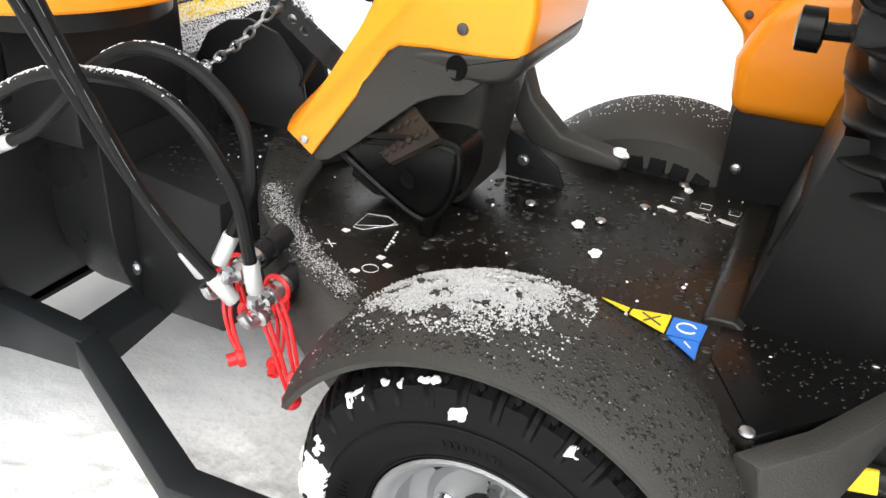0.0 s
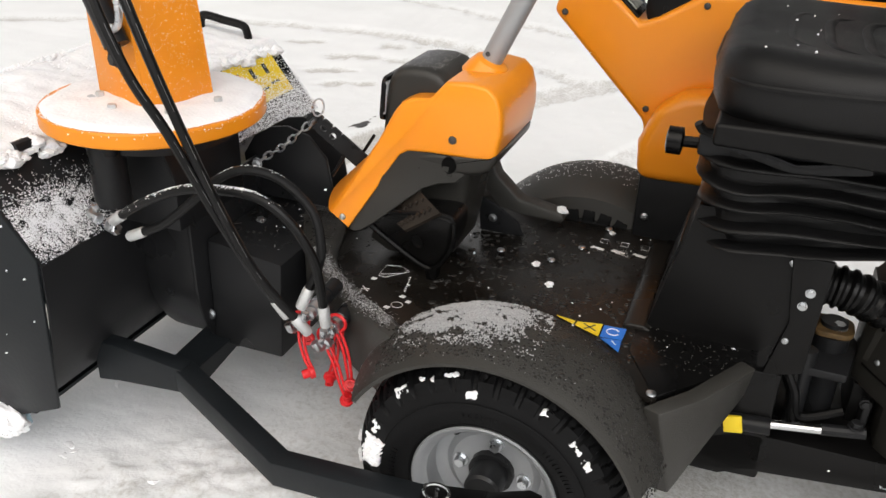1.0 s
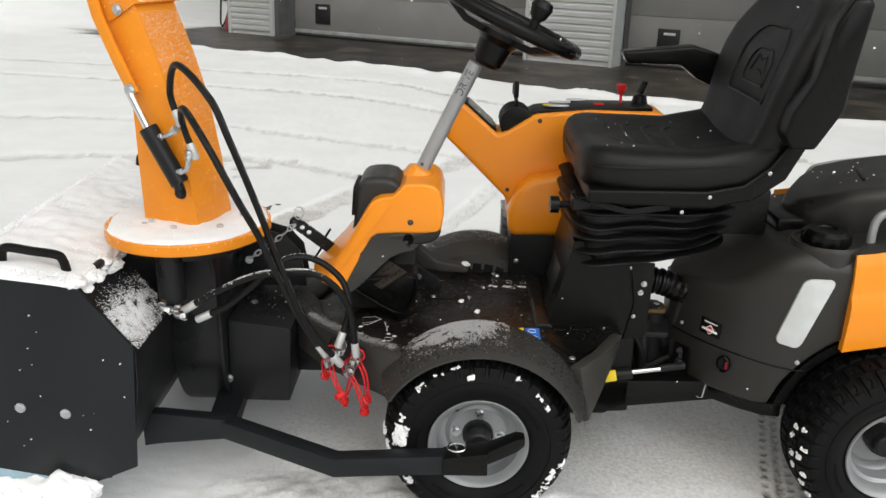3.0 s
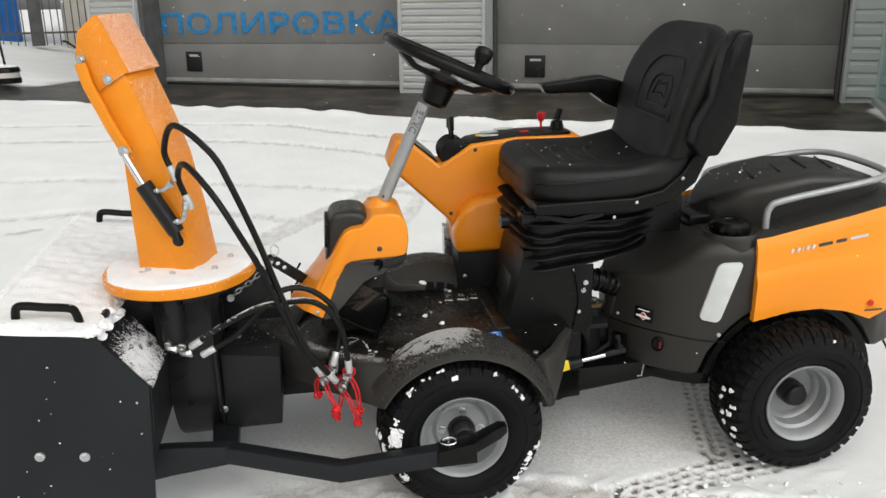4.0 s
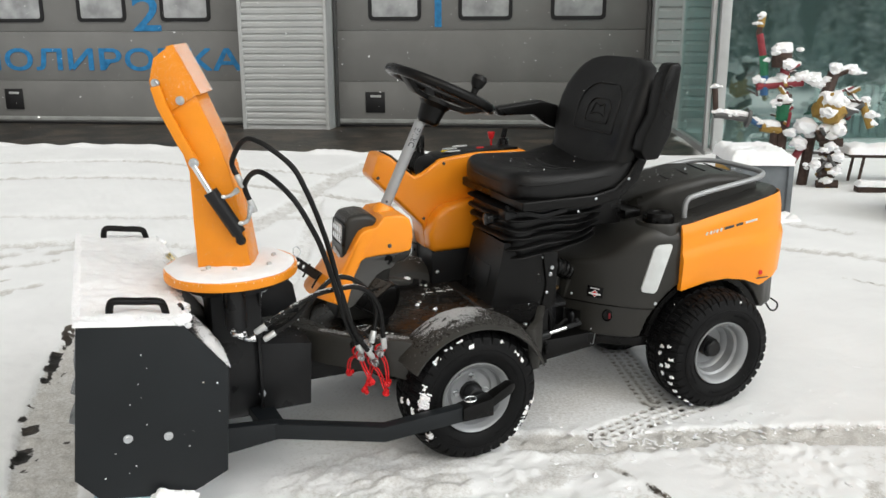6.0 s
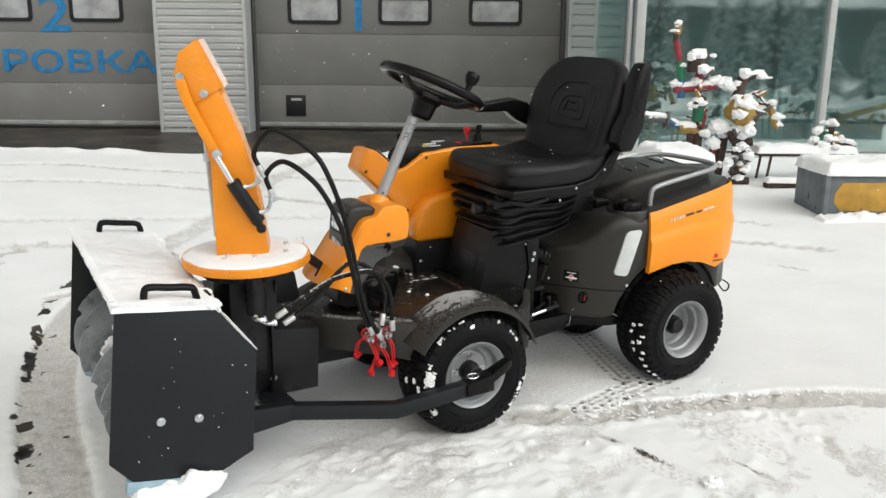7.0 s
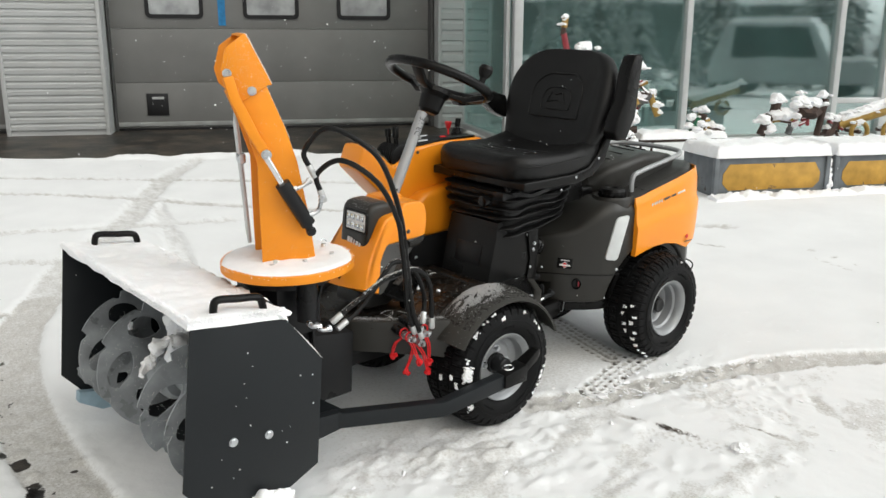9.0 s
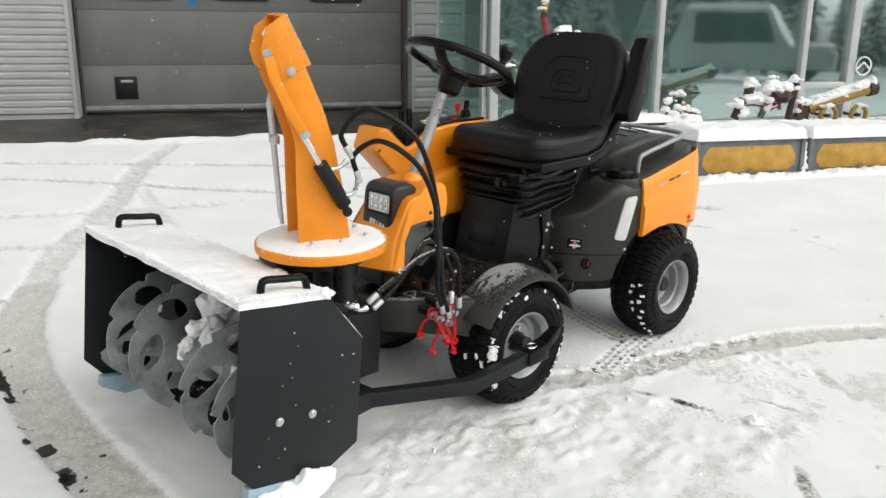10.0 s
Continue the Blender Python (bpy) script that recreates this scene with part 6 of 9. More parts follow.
cush = [seat_ring(0.188, 0.28, 0.52, 0.782, 0.806, 0.011, 0.0), seat_ring(0.192, 0.245, 0.555, 0.768, 0.822, 0.024, 0.0), seat_ring(0.203, 0.212, 0.590, 0.754, 0.836, 0.036, 0.002), seat_ring(0.222, 0.190, 0.612, 0.745, 0.845, 0.042, 0.006), seat_ring(0.25, 0.178, 0.624, 0.740, 0.849, 0.044, 0.011),
        seat_ring(0.32, 0.170, 0.630, 0.738, 0.848, 0.042, 0.018), seat_ring(0.45, 0.168, 0.632, 0.742, 0.846, 0.042, 0.026), seat_ring(0.54, 0.170, 0.630, 0.752, 0.868, 0.045, 0.040),
        seat_ring(0.60, 0.178, 0.622, 0.770, 0.890, 0.045, 0.050), seat_ring(0.64, 0.20, 0.60, 0.800, 0.900, 0.04, 0.04)]
seat = part("seat", loft(evened(cush)), VINYL, tractor, "black vinyl driver's seat with raised stitching, speckled with wet", sharp=50)
BACK = ((0.790, 0.200, 0.470, 0.150), (0.808, 0.208, 0.486, 0.140), (0.826, 0.214, 0.510, 0.125), (0.848, 0.220, 0.529, 0.110), (0.872, 0.227, 0.541, 0.103), (0.90, 0.234, 0.550, 0.100), (0.97, 0.245, 0.564, 0.104), (1.03, 0.246, 0.584, 0.100), (1.07, 0.240, 0.602, 0.094), (1.10, 0.228, 0.620, 0.086), (1.125, 0.211, 0.636, 0.078), (1.145, 0.188, 0.650, 0.068), (1.160, 0.158, 0.663, 0.054), (1.169, 0.124, 0.676, 0.034), (1.173, 0.085, 0.686, 0.014))
back = []
for z, half, front, depth in BACK:
    ring = []
    for a, b in dense(rounded(front, front + depth, MID - half, MID + half, min(0.045, depth * 0.48), 6)):
        t = (b - MID) / half
        if a < front + depth / 2:
            a += 0.042 * (1 - t * t) * min(1, depth / 0.09)
        ring.append((a, b, z))
    back.append(ring)
backrest = part("backrest", loft(evened(back)), VINYL, seat, "black vinyl backrest", sharp=50)


def on_back(u, h):
    """A place on the front of the backrest, u across from the middle and h up."""
    for (za, ha, fa, da), (zb, hb, fb, db) in zip(BACK, BACK[1:]):
        if h <= zb:
            break
    t = (h - za) / (zb - za)
    half, lean, deep = ha + (hb - ha) * t, fa + (fb - fa) * t, da + (db - da) * t
    return (lean + 0.042 * (1 - (u / half) ** 2) * min(1, deep / 0.09) - 0.001, MID + u, h)


for half, lo, hi, r in ((0.122, 0.930, 1.085, 0.0036), (0.070, 0.958, 1.036, 0.0030)):
    pts = [on_back(a, b) for a, b in rounded(-half, half, lo, hi, [0.012, 0.012, half * 0.62, half * 0.62], 6)]
    part("stitched_seam", tube(pts, r, 6, True), VINYL, backrest)
part("seat_emblem", tube([on_back(u, h) for u, h in ((-0.042, 0.978), (-0.022, 1.018), (0.005, 1.010), (0.030, 1.020), (0.044, 0.982), (0.0, 0.990))], 0.0024, 6, True), VINYL, backrest)
def on_cushion(x, y):
    """A place on top of the seat cushion."""
    dish = 0.011 + (x - 0.25) * 0.075
    return (x, y, 0.8485 - dish * (1 - ((y - MID) / 0.226) ** 2))


part("cushion_welt", tube(smooth_path([(0.52, 0.172, 0.815), (0.36, 0.168, 0.808), (0.25, 0.175, 0.806), (0.208, 0.215, 0.804), (0.190, 0.30, 0.802), (0.187, 0.40, 0.801), (0.190, 0.50, 0.802), (0.208, 0.585, 0.804), (0.25, 0.627, 0.806), (0.36, 0.632, 0.808), (0.52, 0.628, 0.815)], 6), 0.0035, 6), VINYL, seat)
for k in range(4):
    x0 = 0.275 + 0.050 * k
    pts = smooth_path([on_cushion(x0 + 0.035, 0.285), on_cushion(x0 + 0.010, 0.300), on_cushion(x0, 0.34), on_cushion(x0, 0.40), on_cushion(x0, 0.46), on_cushion(x0 + 0.010, 0.50), on_cushion(x0 + 0.035, 0.515)], 5)
    part("cushion_rib", tube([q - Vector((0, 0, 0.0080 + 0.004 * abs(2 * i / (len(pts) - 1) - 1) ** 4)) for i, q in enumerate(pts)], 0.0095, 12), VINYL, seat)
part("seat_shell", prism([(0.205, 0.728), (0.47, 0.722), (0.56, 0.742), (0.622, 0.788), (0.675, 0.90), (0.735, 1.06), (0.722, 1.065), (0.648, 0.905), (0.585, 0.815), (0.535, 0.775), (0.46, 0.760), (0.205, 0.758)], 0.165, 0.635, 0.006, segments=3), BLACK_PLASTIC, seat)
part("suspension_box", rbox((0.30, 0.25, 0.11), (0.49, 0.40, 0.680), 0.008), BLACK_PLASTIC, tractor)
up_arm = [(0.592, 0.872), (0.640, 0.872), (0.684, 0.95), (0.708, 1.155), (0.698, 1.168), (0.668, 1.165), (0.642, 1.12), (0.620, 1.01), (0.585, 0.945), (0.575, 0.90)]
part("armrest", prism(up_arm, 0.088, 0.146, 0.008, segments=3), BLACK_PLASTIC, seat, "black armrest folded up")
down_arm = [(0.345, 0.992), (0.36, 0.962), (0.50, 0.960), (0.545, 0.925), (0.600, 0.90), (0.625, 0.92), (0.600, 0.990), (0.53, 1.010)]
part("armrest", prism(down_arm, 0.652, 0.708, 0.008, segments=3), BLACK_PLASTIC, seat, "black armrest folded down")
part("armrest_pivot", tube([(0.625, 0.165, 0.90), (0.625, 0.64, 0.90)], 0.014, 12), BLACK_STEEL, seat)

# rear body
def arch_low(x, base):
    d = abs(x - RX)
    if d < 0.262:
        return max(base, RZ + math.sqrt(0.262 ** 2 - d * d))
    return base


def body_ring(x, lo, zb, zt, r_low, r_top):
    return [(x, a, b) for a, b in rounded(lo, 0.80 - lo, zb, zt, [r_low, r_low, r_top, r_top], 6)]


PLAN = ((0.462, 0.384), (0.475, 0.355), (0.489, 0.332), (0.505, 0.305), (0.519, 0.283), (0.55, 0.245), (0.60, 0.200), (0.65, 0.166), (0.70, 0.147), (0.74, 0.143), (0.80, 0.142))
DECK = ((0.46, 0.482), (0.484, 0.496), (0.52, 0.508), (0.56, 0.524), (0.60, 0.556), (0.63, 0.592), (0.66, 0.618), (0.70, 0.634), (0.74, 0.630), (0.80, 0.629))


def body_side(x):
    """How far the near side of the engine cover stands from the middle line's zero at x."""
    return sum(float(np.interp(x + d, *zip(*PLAN))) for d in (-0.012, -0.004, 0.004, 0.012)) / 4


rings = [body_ring(0.467, 0.390, 0.330, 0.470, 0.004, 0.008)]
for x in (0.4655, 0.469, 0.475, 0.482, 0.490, 0.499, 0.5085, 0.5095, 0.52, 0.532, 0.545, 0.56, 0.575, 0.59, 0.605, 0.62, 0.64, 0.66, 0.68, 0.70, 0.72, 0.74, 0.765, 0.79):
    zb = arch_low(x, 0.316 if x < 0.509 else 0.240)
    zt = sum(float(np.interp(x + d, *zip(*DECK))) for d in (-0.015, 0, 0.015)) / 3
    rings.append(body_ring(x, body_side(x) - 0.001, zb, zt, 0.006 if x < 0.52 else 0.014, 0.008 if x < 0.467 else min(0.016 + 0.20 * max(0, x - 0.48), 0.055)))
for i in range(1, 16):
    t = i / 15
    x = 0.79 + 0.46 * t
    lo = 0.142 + 0.05 * max(0, t - 0.8) / 0.2 + 0.0
    zb = arch_low(x, 0.28) if x > 1.1 else arch_low(x, 0.226)
    rings.append(body_ring(x, lo, zb, 0.630 + 0.084 * t, 0.015, 0.05))
rings.append(body_ring(1.278, 0.24, 0.27, 0.70, 0.03, 0.05))
rings.append(body_ring(1.290, 0.32, 0.30, 0.66, 0.03, 0.05))
body = part("rear_body", loft(rings), GREY_PLASTIC, tractor, "dark grey plastic engine cover", sharp=40)
part("panel_seam", tube([(x, body_side(x) - 0.0018, 0.350 + 0.004 * math.cos((x - 0.53) * 16)) for x in np.linspace(0.474, 0.722, 40)], 0.0021, 6), BLACK_PLASTIC, body)
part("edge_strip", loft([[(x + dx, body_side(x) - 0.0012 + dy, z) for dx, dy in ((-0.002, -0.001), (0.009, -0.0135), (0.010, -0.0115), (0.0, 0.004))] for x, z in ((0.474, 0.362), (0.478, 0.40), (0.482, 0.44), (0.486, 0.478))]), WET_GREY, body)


def wrap(path, thick, levels_=7, bulge=0.0):
    """A shell that follows a line in plan from a lower to an upper height."""
    rings_ = []
    p = [Vector((a, b)) for a, b, _, _ in path]
    for i, (a, b, lo, hi) in enumerate(path):
        way = (p[min(i + 1, len(p) - 1)] - p[max(i - 1, 0)]).normalized()
        out = Vector((way.y, -way.x))
        outer, inner = [], []
        for k in range(levels_):
            t = k / (levels_ - 1)
            step = 0.010 * smooth_value((0.60 - t) / 0.08) - 0.007 * max(0, t - 0.86) / 0.14
            o = out * (thick + bulge * math.sin(math.pi * t) + step)
            outer.append((a + o.x, b + o.y, lo + (hi - lo) * t))
            inner.append((a - out.x * 0.004, b - out.y * 0.004, lo + (hi - lo) * t))
        rings_.append(outer + inner[::-1])
    return loft(rings_)


def smooth_value(t):
    t = min(1, max(0, t))
    return t * t * (3 - 2 * t)


side_path = []
for x, y, zb, zt in ((0.792, 0.142, 0.404, 0.630), (0.83, 0.141, 0.412, 0.634), (0.90, 0.140, 0.425, 0.648), (0.98, 0.139, 0.427, 0.663), (1.06, 0.139, 0.412, 0.678), (1.13, 0.141, 0.383, 0.692), (1.19, 0.150, 0.405, 0.702),
                     (1.225, 0.168, 0.420, 0.706), (1.252, 0.20, 0.432, 0.705), (1.272, 0.25, 0.437, 0.700), (1.282, 0.32, 0.440, 0.698), (1.284, 0.40, 0.440, 0.698)):
    side_path.append((x, y, zb, zt))
full_path = side_path + [(x, 0.80 - y, a, b) for x, y, a, b in side_path[::-1]][1:]
panel = part("engine_hood_panel", wrap(full_path, 0.006, 13, 0.006), ORANGE, body, "orange plastic rear hood panel", sharp=45)
for u, w, m_ in ((0.885, 0.010, WHITE), (0.902, 0.012, WHITE), (0.915, 0.005, WHITE), (0.928, 0.012, WHITE), (0.944, 0.012, WHITE)):
    part("brand_mark", rbox((w * 0.62, 0.002, 0.012), (u, 0.1275, 0.596 + 0.14 * (u - 0.885)), 0, pose(0, 0, 0, 0, 22, 0)), REFLECTOR, panel)
for u, w in ((0.978, 0.038), (1.022, 0.028)):
    part("model_mark", rbox((w, 0.002, 0.0085), (u, 0.1275, 0.596 + 0.14 * (u - 0.885)), 0, pose(0, 0, 0, 0, -8, 0)), DARKPRINT, panel)
part("model_mark", rbox((0.05, 0.002, 0.007), (1.072, 0.1275, 0.622), 0, pose(0, 0, 0, 0, -8, 0)), REFLECTOR, panel)
part("round_mark", lathe([(0.1175, 0.0085), (0.1195, 0.0085)], 16, "y", (1.125, 0, 0.432)), RED, panel)
part("round_mark", rbox((0.05, 0.002, 0.004), (1.135, 0.1185, 0.412), 0), DARKPRINT, panel)

lid = [[(x, a, b) for a, b in rounded(lo, 0.80 - lo, zb, zt, [0.01, 0.01, 0.03, 0.03], 5)] for x, lo, zb, zt in
       ((0.712, 0.385, 0.60, 0.640), (0.722, 0.365, 0.60, 0.668), (0.745, 0.335, 0.60, 0.692), (0.785, 0.296, 0.61, 0.716), (0.83, 0.268, 0.62, 0.736), (0.90, 0.258, 0.63, 0.750), (1.00, 0.258, 0.64, 0.765), (1.12, 0.258, 0.65, 0.758), (1.20, 0.265, 0.66, 0.742), (1.245, 0.30, 0.67, 0.714), (1.255, 0.34, 0.67, 0.70))]
lid_ob = part("engine_lid", loft(lid), GREY_PLASTIC, body, "dark grey engine lid with grooves", sharp=40)
for k in range(4):
    part("lid_groove", rbox((0.007, 0.15, 0.004), (0.89 + 0.078 * k, 0.41, (0.7475, 0.7595, 0.7650, 0.7605)[k]), 0.0015, pose(0, 0, 0, 0, 0, -14)), BLACK_PLASTIC, lid_ob)
part("lid_latch", rbox((0.065, 0.16, 0.034), (0.708, 0.385, 0.642), 0.008), BLACK_PLASTIC, lid_ob)
rail_pts = [(0.847, 0.205, 0.630), (0.853, 0.205, 0.695), (0.90, 0.200, 0.716), (1.05, 0.202, 0.738), (1.165, 0.215, 0.752), (1.225, 0.27, 0.757), (1.24, 0.40, 0.758)]
rail_all = rail_pts + [(x, 0.80 - y, z) for x, y, z in rail_pts[::-1]][1:]
part("rear_rail", tube(smooth_path(rail_all, 6), 0.0095, 12), ALU, body, "bent grey metal rail round the lid")
def fuel_cap_mesh():
    """A fuel cap with grip ribs round its side."""
    rings_ = []
    for z, r, rib in ((0.590, 0.046, 0), (0.604, 0.053, 1), (0.654, 0.050, 1), (0.663, 0.043, 0), (0.664, 0.022, 0), (0.660, 0.020, 0)):
        rings_.append([((r + 0.0025 * rib * (k % 4 < 2)) * math.cos(2 * math.pi * k / 48) + 0.757, (r + 0.0025 * rib * (k % 4 < 2)) * math.sin(2 * math.pi * k / 48) + 0.226, z) for k in range(48)])
    return loft(rings_)


part("fuel_well", lathe([(0.560, 0.080), (0.624, 0.079), (0.634, 0.074), (0.632, 0.067), (0.616, 0.062), (0.612, 0.02)], 32, "z", (0.757, 0.226, 0.004)), GREY_PLASTIC, body)
part("fuel_cap", fuel_cap_mesh(), BLACK_PLASTIC, body, "black fuel cap")
refl = part("side_reflector", prism(rounded(0.0, 0.066, 0, 0.170, 0.016), -0.003, 0.003, 0.001), REFLECTOR, body, "pale grey oblong side reflector")
for v in refl.data.vertices:
    x, y, z = v.co
    u, t = x / 0.066, z / 0.170
    px = 0.652 + 0.050 * u + t * (0.040 + 0.017 * u)
    v.co = (px, body_side(px) + y - 0.004, 0.411 - 0.009 * u + t * (0.161 + 0.010 * u))
badge = part("engine_badge", rbox((0.056, 0.003, 0.040), (0, 0, 0), 0.003), BLACK_PLASTIC, body, "small black engine badge")
part("badge_mark", rbox((0.019, 0.003, 0.019), (0, -0.0012, -0.005), 0.0, pose(0, 0, 0, 0, 45, 0)), WHITE, badge)
part("badge_mark", rbox((0.015, 0.003, 0.015), (0, -0.002, -0.005), 0.0, pose(0, 0, 0, 0, 45, 0)), RED, badge)
part("badge_mark", rbox((0.042, 0.003, 0.0055), (0, -0.0035, -0.006), 0.001), WHITE, badge)
part("badge_mark", rbox((0.034, 0.003, 0.0022), (0, -0.0025, 0.013), 0.0), WHITE, badge)
badge.matrix_basis = Matrix.Translation((0.5375, body_side(0.5375) - 0.002, 0.396)) @ pose(0, 0, 0, 0, 4, -49)
recess = lathe([(0.004, 0.0215), (-0.002, 0.0215), (-0.004, 0.0195), (0.002, 0.0165), (0.003, 0.006)], 20, "y")
joined(recess, rbox((0.005, 0.004, 0.026), (0.004, -0.001, 0), 0.001))
recess.transform(Matrix.Translation((0.5665, body_side(0.570) - 0.005, 0.318)) @ pose(0, 0, 0, 0, 0, -43) @ Matrix.Diagonal((0.82, 1, 1, 1)))
part("tow_recess", recess, BLACK_PLASTIC, body, "dark oval recess in the cover")
part("tow_plug", rbox((0.008, 0.006, 0.020), (0.5725, body_side(0.575) - 0.0055, 0.317), 0.002, pose(0, 0, 0, 0, 0, -43)), RED_DARK, body, "small red plug")
for x, z, r in ((0.706, 0.366, 0.0065), (0.489, 0.375, 0.0052)):
    part("screw", screw((x, body_side(x) - 0.001, z), (-0.7, -1, 0), r), ZINC, body)
part("notch_wall", prism([(0.470, 0.226), (0.508, 0.226), (0.508, 0.318), (0.470, 0.318)], 0.352, 0.448, 0.003), BLACK_PLASTIC, body)
part("notch_bracket", joined(rbox((0.010, 0.034, 0.055), (0.492, 0.336, 0.272), 0.002), bolt((0.490, 0.326, 0.300), (0, -1, 0.3), 0.0065, 0.006)), BLACK_STEEL, body)
part("under_tray", prism([(0.500, 0.325), (0.525, 0.290), (0.56, 0.250), (0.61, 0.208), (0.660, 0.178), (0.70, 0.172), (0.70, 0.40), (0.50, 0.40)], 0.206, 0.2405, 0.004, "z"), BLACK_PLASTIC, body)
part("engine_block", rbox((0.62, 0.30, 0.26), (0.92, 0.40, 0.36), 0.02), BLACK_STEEL, tractor)
part("rear_axle", tube([(RX, 0.10, RZ), (RX, 0.70, RZ)], 0.035, 14), BLACK_STEEL, tractor)
part("front_axle", tube([(FX, 0.05, FZ), (FX, 0.75, FZ)], 0.035, 14), BLACK_STEEL, tractor)
for s in (0.15, 0.65):
    part("inner_arch", prism([(RX + 0.255 * math.cos(radians(a)), RZ + 0.255 * math.sin(radians(a))) for a in range(10, 166, 5)] + [(RX + 0.235 * math.cos(radians(a)), RZ + 0.235 * math.sin(radians(a))) for a in range(165, 9, -5)], min(s, 0.80 - s) if s < 0.4 else 0.55, 0.25 if s < 0.4 else 0.65, 0), BLACK_PLASTIC, tractor)
part("rear_hitch", tube(smooth_path([(1.262, 0.20, 0.292), (1.272, 0.175, 0.278), (1.264, 0.170, 0.258), (1.240, 0.172, 0.258), (1.235, 0.20, 0.285)], 5), 0.0032, 8), BLACK_STEEL, tractor)

# chassis between the halves of the machine
part("front_frame", prism([(-0.30, 0.25), (-0.30, 0.36), (0.36, 0.36), (0.36, 0.16), (0.20, 0.15), (0.16, 0.20)], 0.26, 0.54, 0.006), BLACK_PLASTIC, tractor)
part("under_frame", prism([(0.20, 0.150), (0.30, 0.152), (0.34, 0.172), (0.62, 0.205), (0.66, 0.235), (0.62, 0.25), (0.32, 0.245), (0.22, 0.20)], 0.26, 0.54, 0.004), BLACK_PLASTIC, tractor)
part("pivot_post", lathe([(0.20, 0.028), (0.385, 0.028), (0.39, 0.020), (0.405, 0.020)], 18, "z", (0.425, 0.38, 0)), BLACK_STEEL, tractor)
part("pivot_plate", prism([(0.34, 0.30), (0.45, 0.30), (0.47, 0.40), (0.45, 0.48), (0.34, 0.48)], 0.345, 0.36, 0.003, "z"), BLACK_STEEL, tractor)
part("post_cap", prism(rounded(0.392, 0.455, 0.35, 0.41, 0.02), 0.388, 0.398, 0.002, "z"), RUST_PLATE, tractor, "brown rusted cap plate on the pivot post")
part("bolt", bolt((0.432, 0.372, 0.398), (0, 0, 1), 0.009, 0.008), ZINC, tractor)
part("side_post", tube([(0.392, 0.312, 0.20), (0.392, 0.312, 0.385)], 0.013, 14), BLACK_STEEL, tractor)
for y in (0.300, 0.322):
    part("hydraulic_pipe", tube(smooth_path([(0.345, y, 0.46), (0.372, y, 0.43), (0.380, y - 0.006, 0.34), (0.40, y, 0.25), (0.47, y + 0.02, 0.24)], 7), 0.0062, 8), HOSE, tractor)
conduit = [(0.350, 0.350, 0.478), (0.395, 0.345, 0.482), (0.44, 0.345, 0.474), (0.49, 0.36, 0.448)]
cp = smooth_path(conduit, 12)
part("corrugated_conduit", tube(cp, [0.029 + 0.0045 * (i % 4 < 2) for i in range(len(cp))], 16), BLACK_PLASTIC, tractor, "black corrugated conduit")
for y, z in ((0.30, 0.33), (0.34, 0.30), (0.46, 0.34)):
    part("hydraulic_pipe", tube(smooth_path([(0.33, y, z + 0.08), (0.38, y - 0.01, z), (0.40, y, z - 0.06), (0.46, y + 0.01, z - 0.04)], 6), 0.007, 8), HOSE, tractor)
ram = part("steering_ram", tube([(0.36, 0.255, 0.270), (0.28, 0.255, 0.262)], 0.014, 14), BLACK_STEEL, tractor, "steering cylinder with a polished rod")
part("ram_rod", tube([(0.30, 0.255, 0.265), (0.435, 0.265, 0.280)], 0.0075, 12), CHROME, ram, "polished steel rod")
part("rod_end", joined(tube([(0.43, 0.265, 0.280), (0.49, 0.27, 0.287)], 0.009, 10), bolt((0.475, 0.27, 0.296), (0, 0, 1), 0.009, 0.008)), BLACK_STEEL, ram)
part("yellow_tag", rbox((0.028, 0.006, 0.030), (0.306, 0.242, 0.268), 0.002, pose(0, 0, 0, 0, -12, 0)), YELLOW, ram, "yellow warning tag")
part("wire_catch", tube([(0.50, 0.27, 0.235), (0.53, 0.262, 0.205), (0.54, 0.262, 0.205), (0.545, 0.262, 0.24)], 0.003, 6), ZINC, tractor, "bent zinc wire catch")
def drilled_bar(cells, pitch, half, hole, tail, thick):
    """A flat bar with a round end and a row of drilled holes, running along x from its first hole."""
    bm = bmesh.new()
    n = 24
    for c in range(cells):
        inner, outer = [], []
        for k in range(n):
            a = 2 * math.pi * k / n
            u, v = math.cos(a), math.sin(a)
            if c == 0 and u < 0:
                p = (half * u, half * v)
            else:
                f = min(pitch / 2 / max(abs(u), 1e-6), half / max(abs(v), 1e-6))
                p = (f * u, f * v)
            inner.append([bm.verts.new((c * pitch + hole * u, y, hole * v)) for y in (0, thick)])
            outer.append([bm.verts.new((c * pitch + p[0], y, p[1])) for y in (0, thick)])
        for k in range(n):
            j = (k + 1) % n
            bm.faces.new((inner[k][0], inner[j][0], outer[j][0], outer[k][0]))
            bm.faces.new((inner[k][1], outer[k][1], outer[j][1], inner[j][1]))
            bm.faces.new((inner[k][0], inner[k][1], inner[j][1], inner[j][0]))
            bm.faces.new((outer[k][0], outer[j][0], outer[j][1], outer[k][1]))
    lo = (cells - 0.5) * pitch
    joined(bm, prism([(lo, -half), (lo + tail, -half), (lo + tail, half), (lo, half)], 0, thick, 0))
    return bm


ARM_END = Matrix.Translation((-0.470, 0.364, 0.602)) @ pose(0, 0, 0, 0, 40, 12)
part("lift_arm", drilled_bar(3, 0.021, 0.0145, 0.0062, 0.11, 0.008), BLACK_STEEL, tractor, "black drilled lifting arm").data.transform(ARM_END)
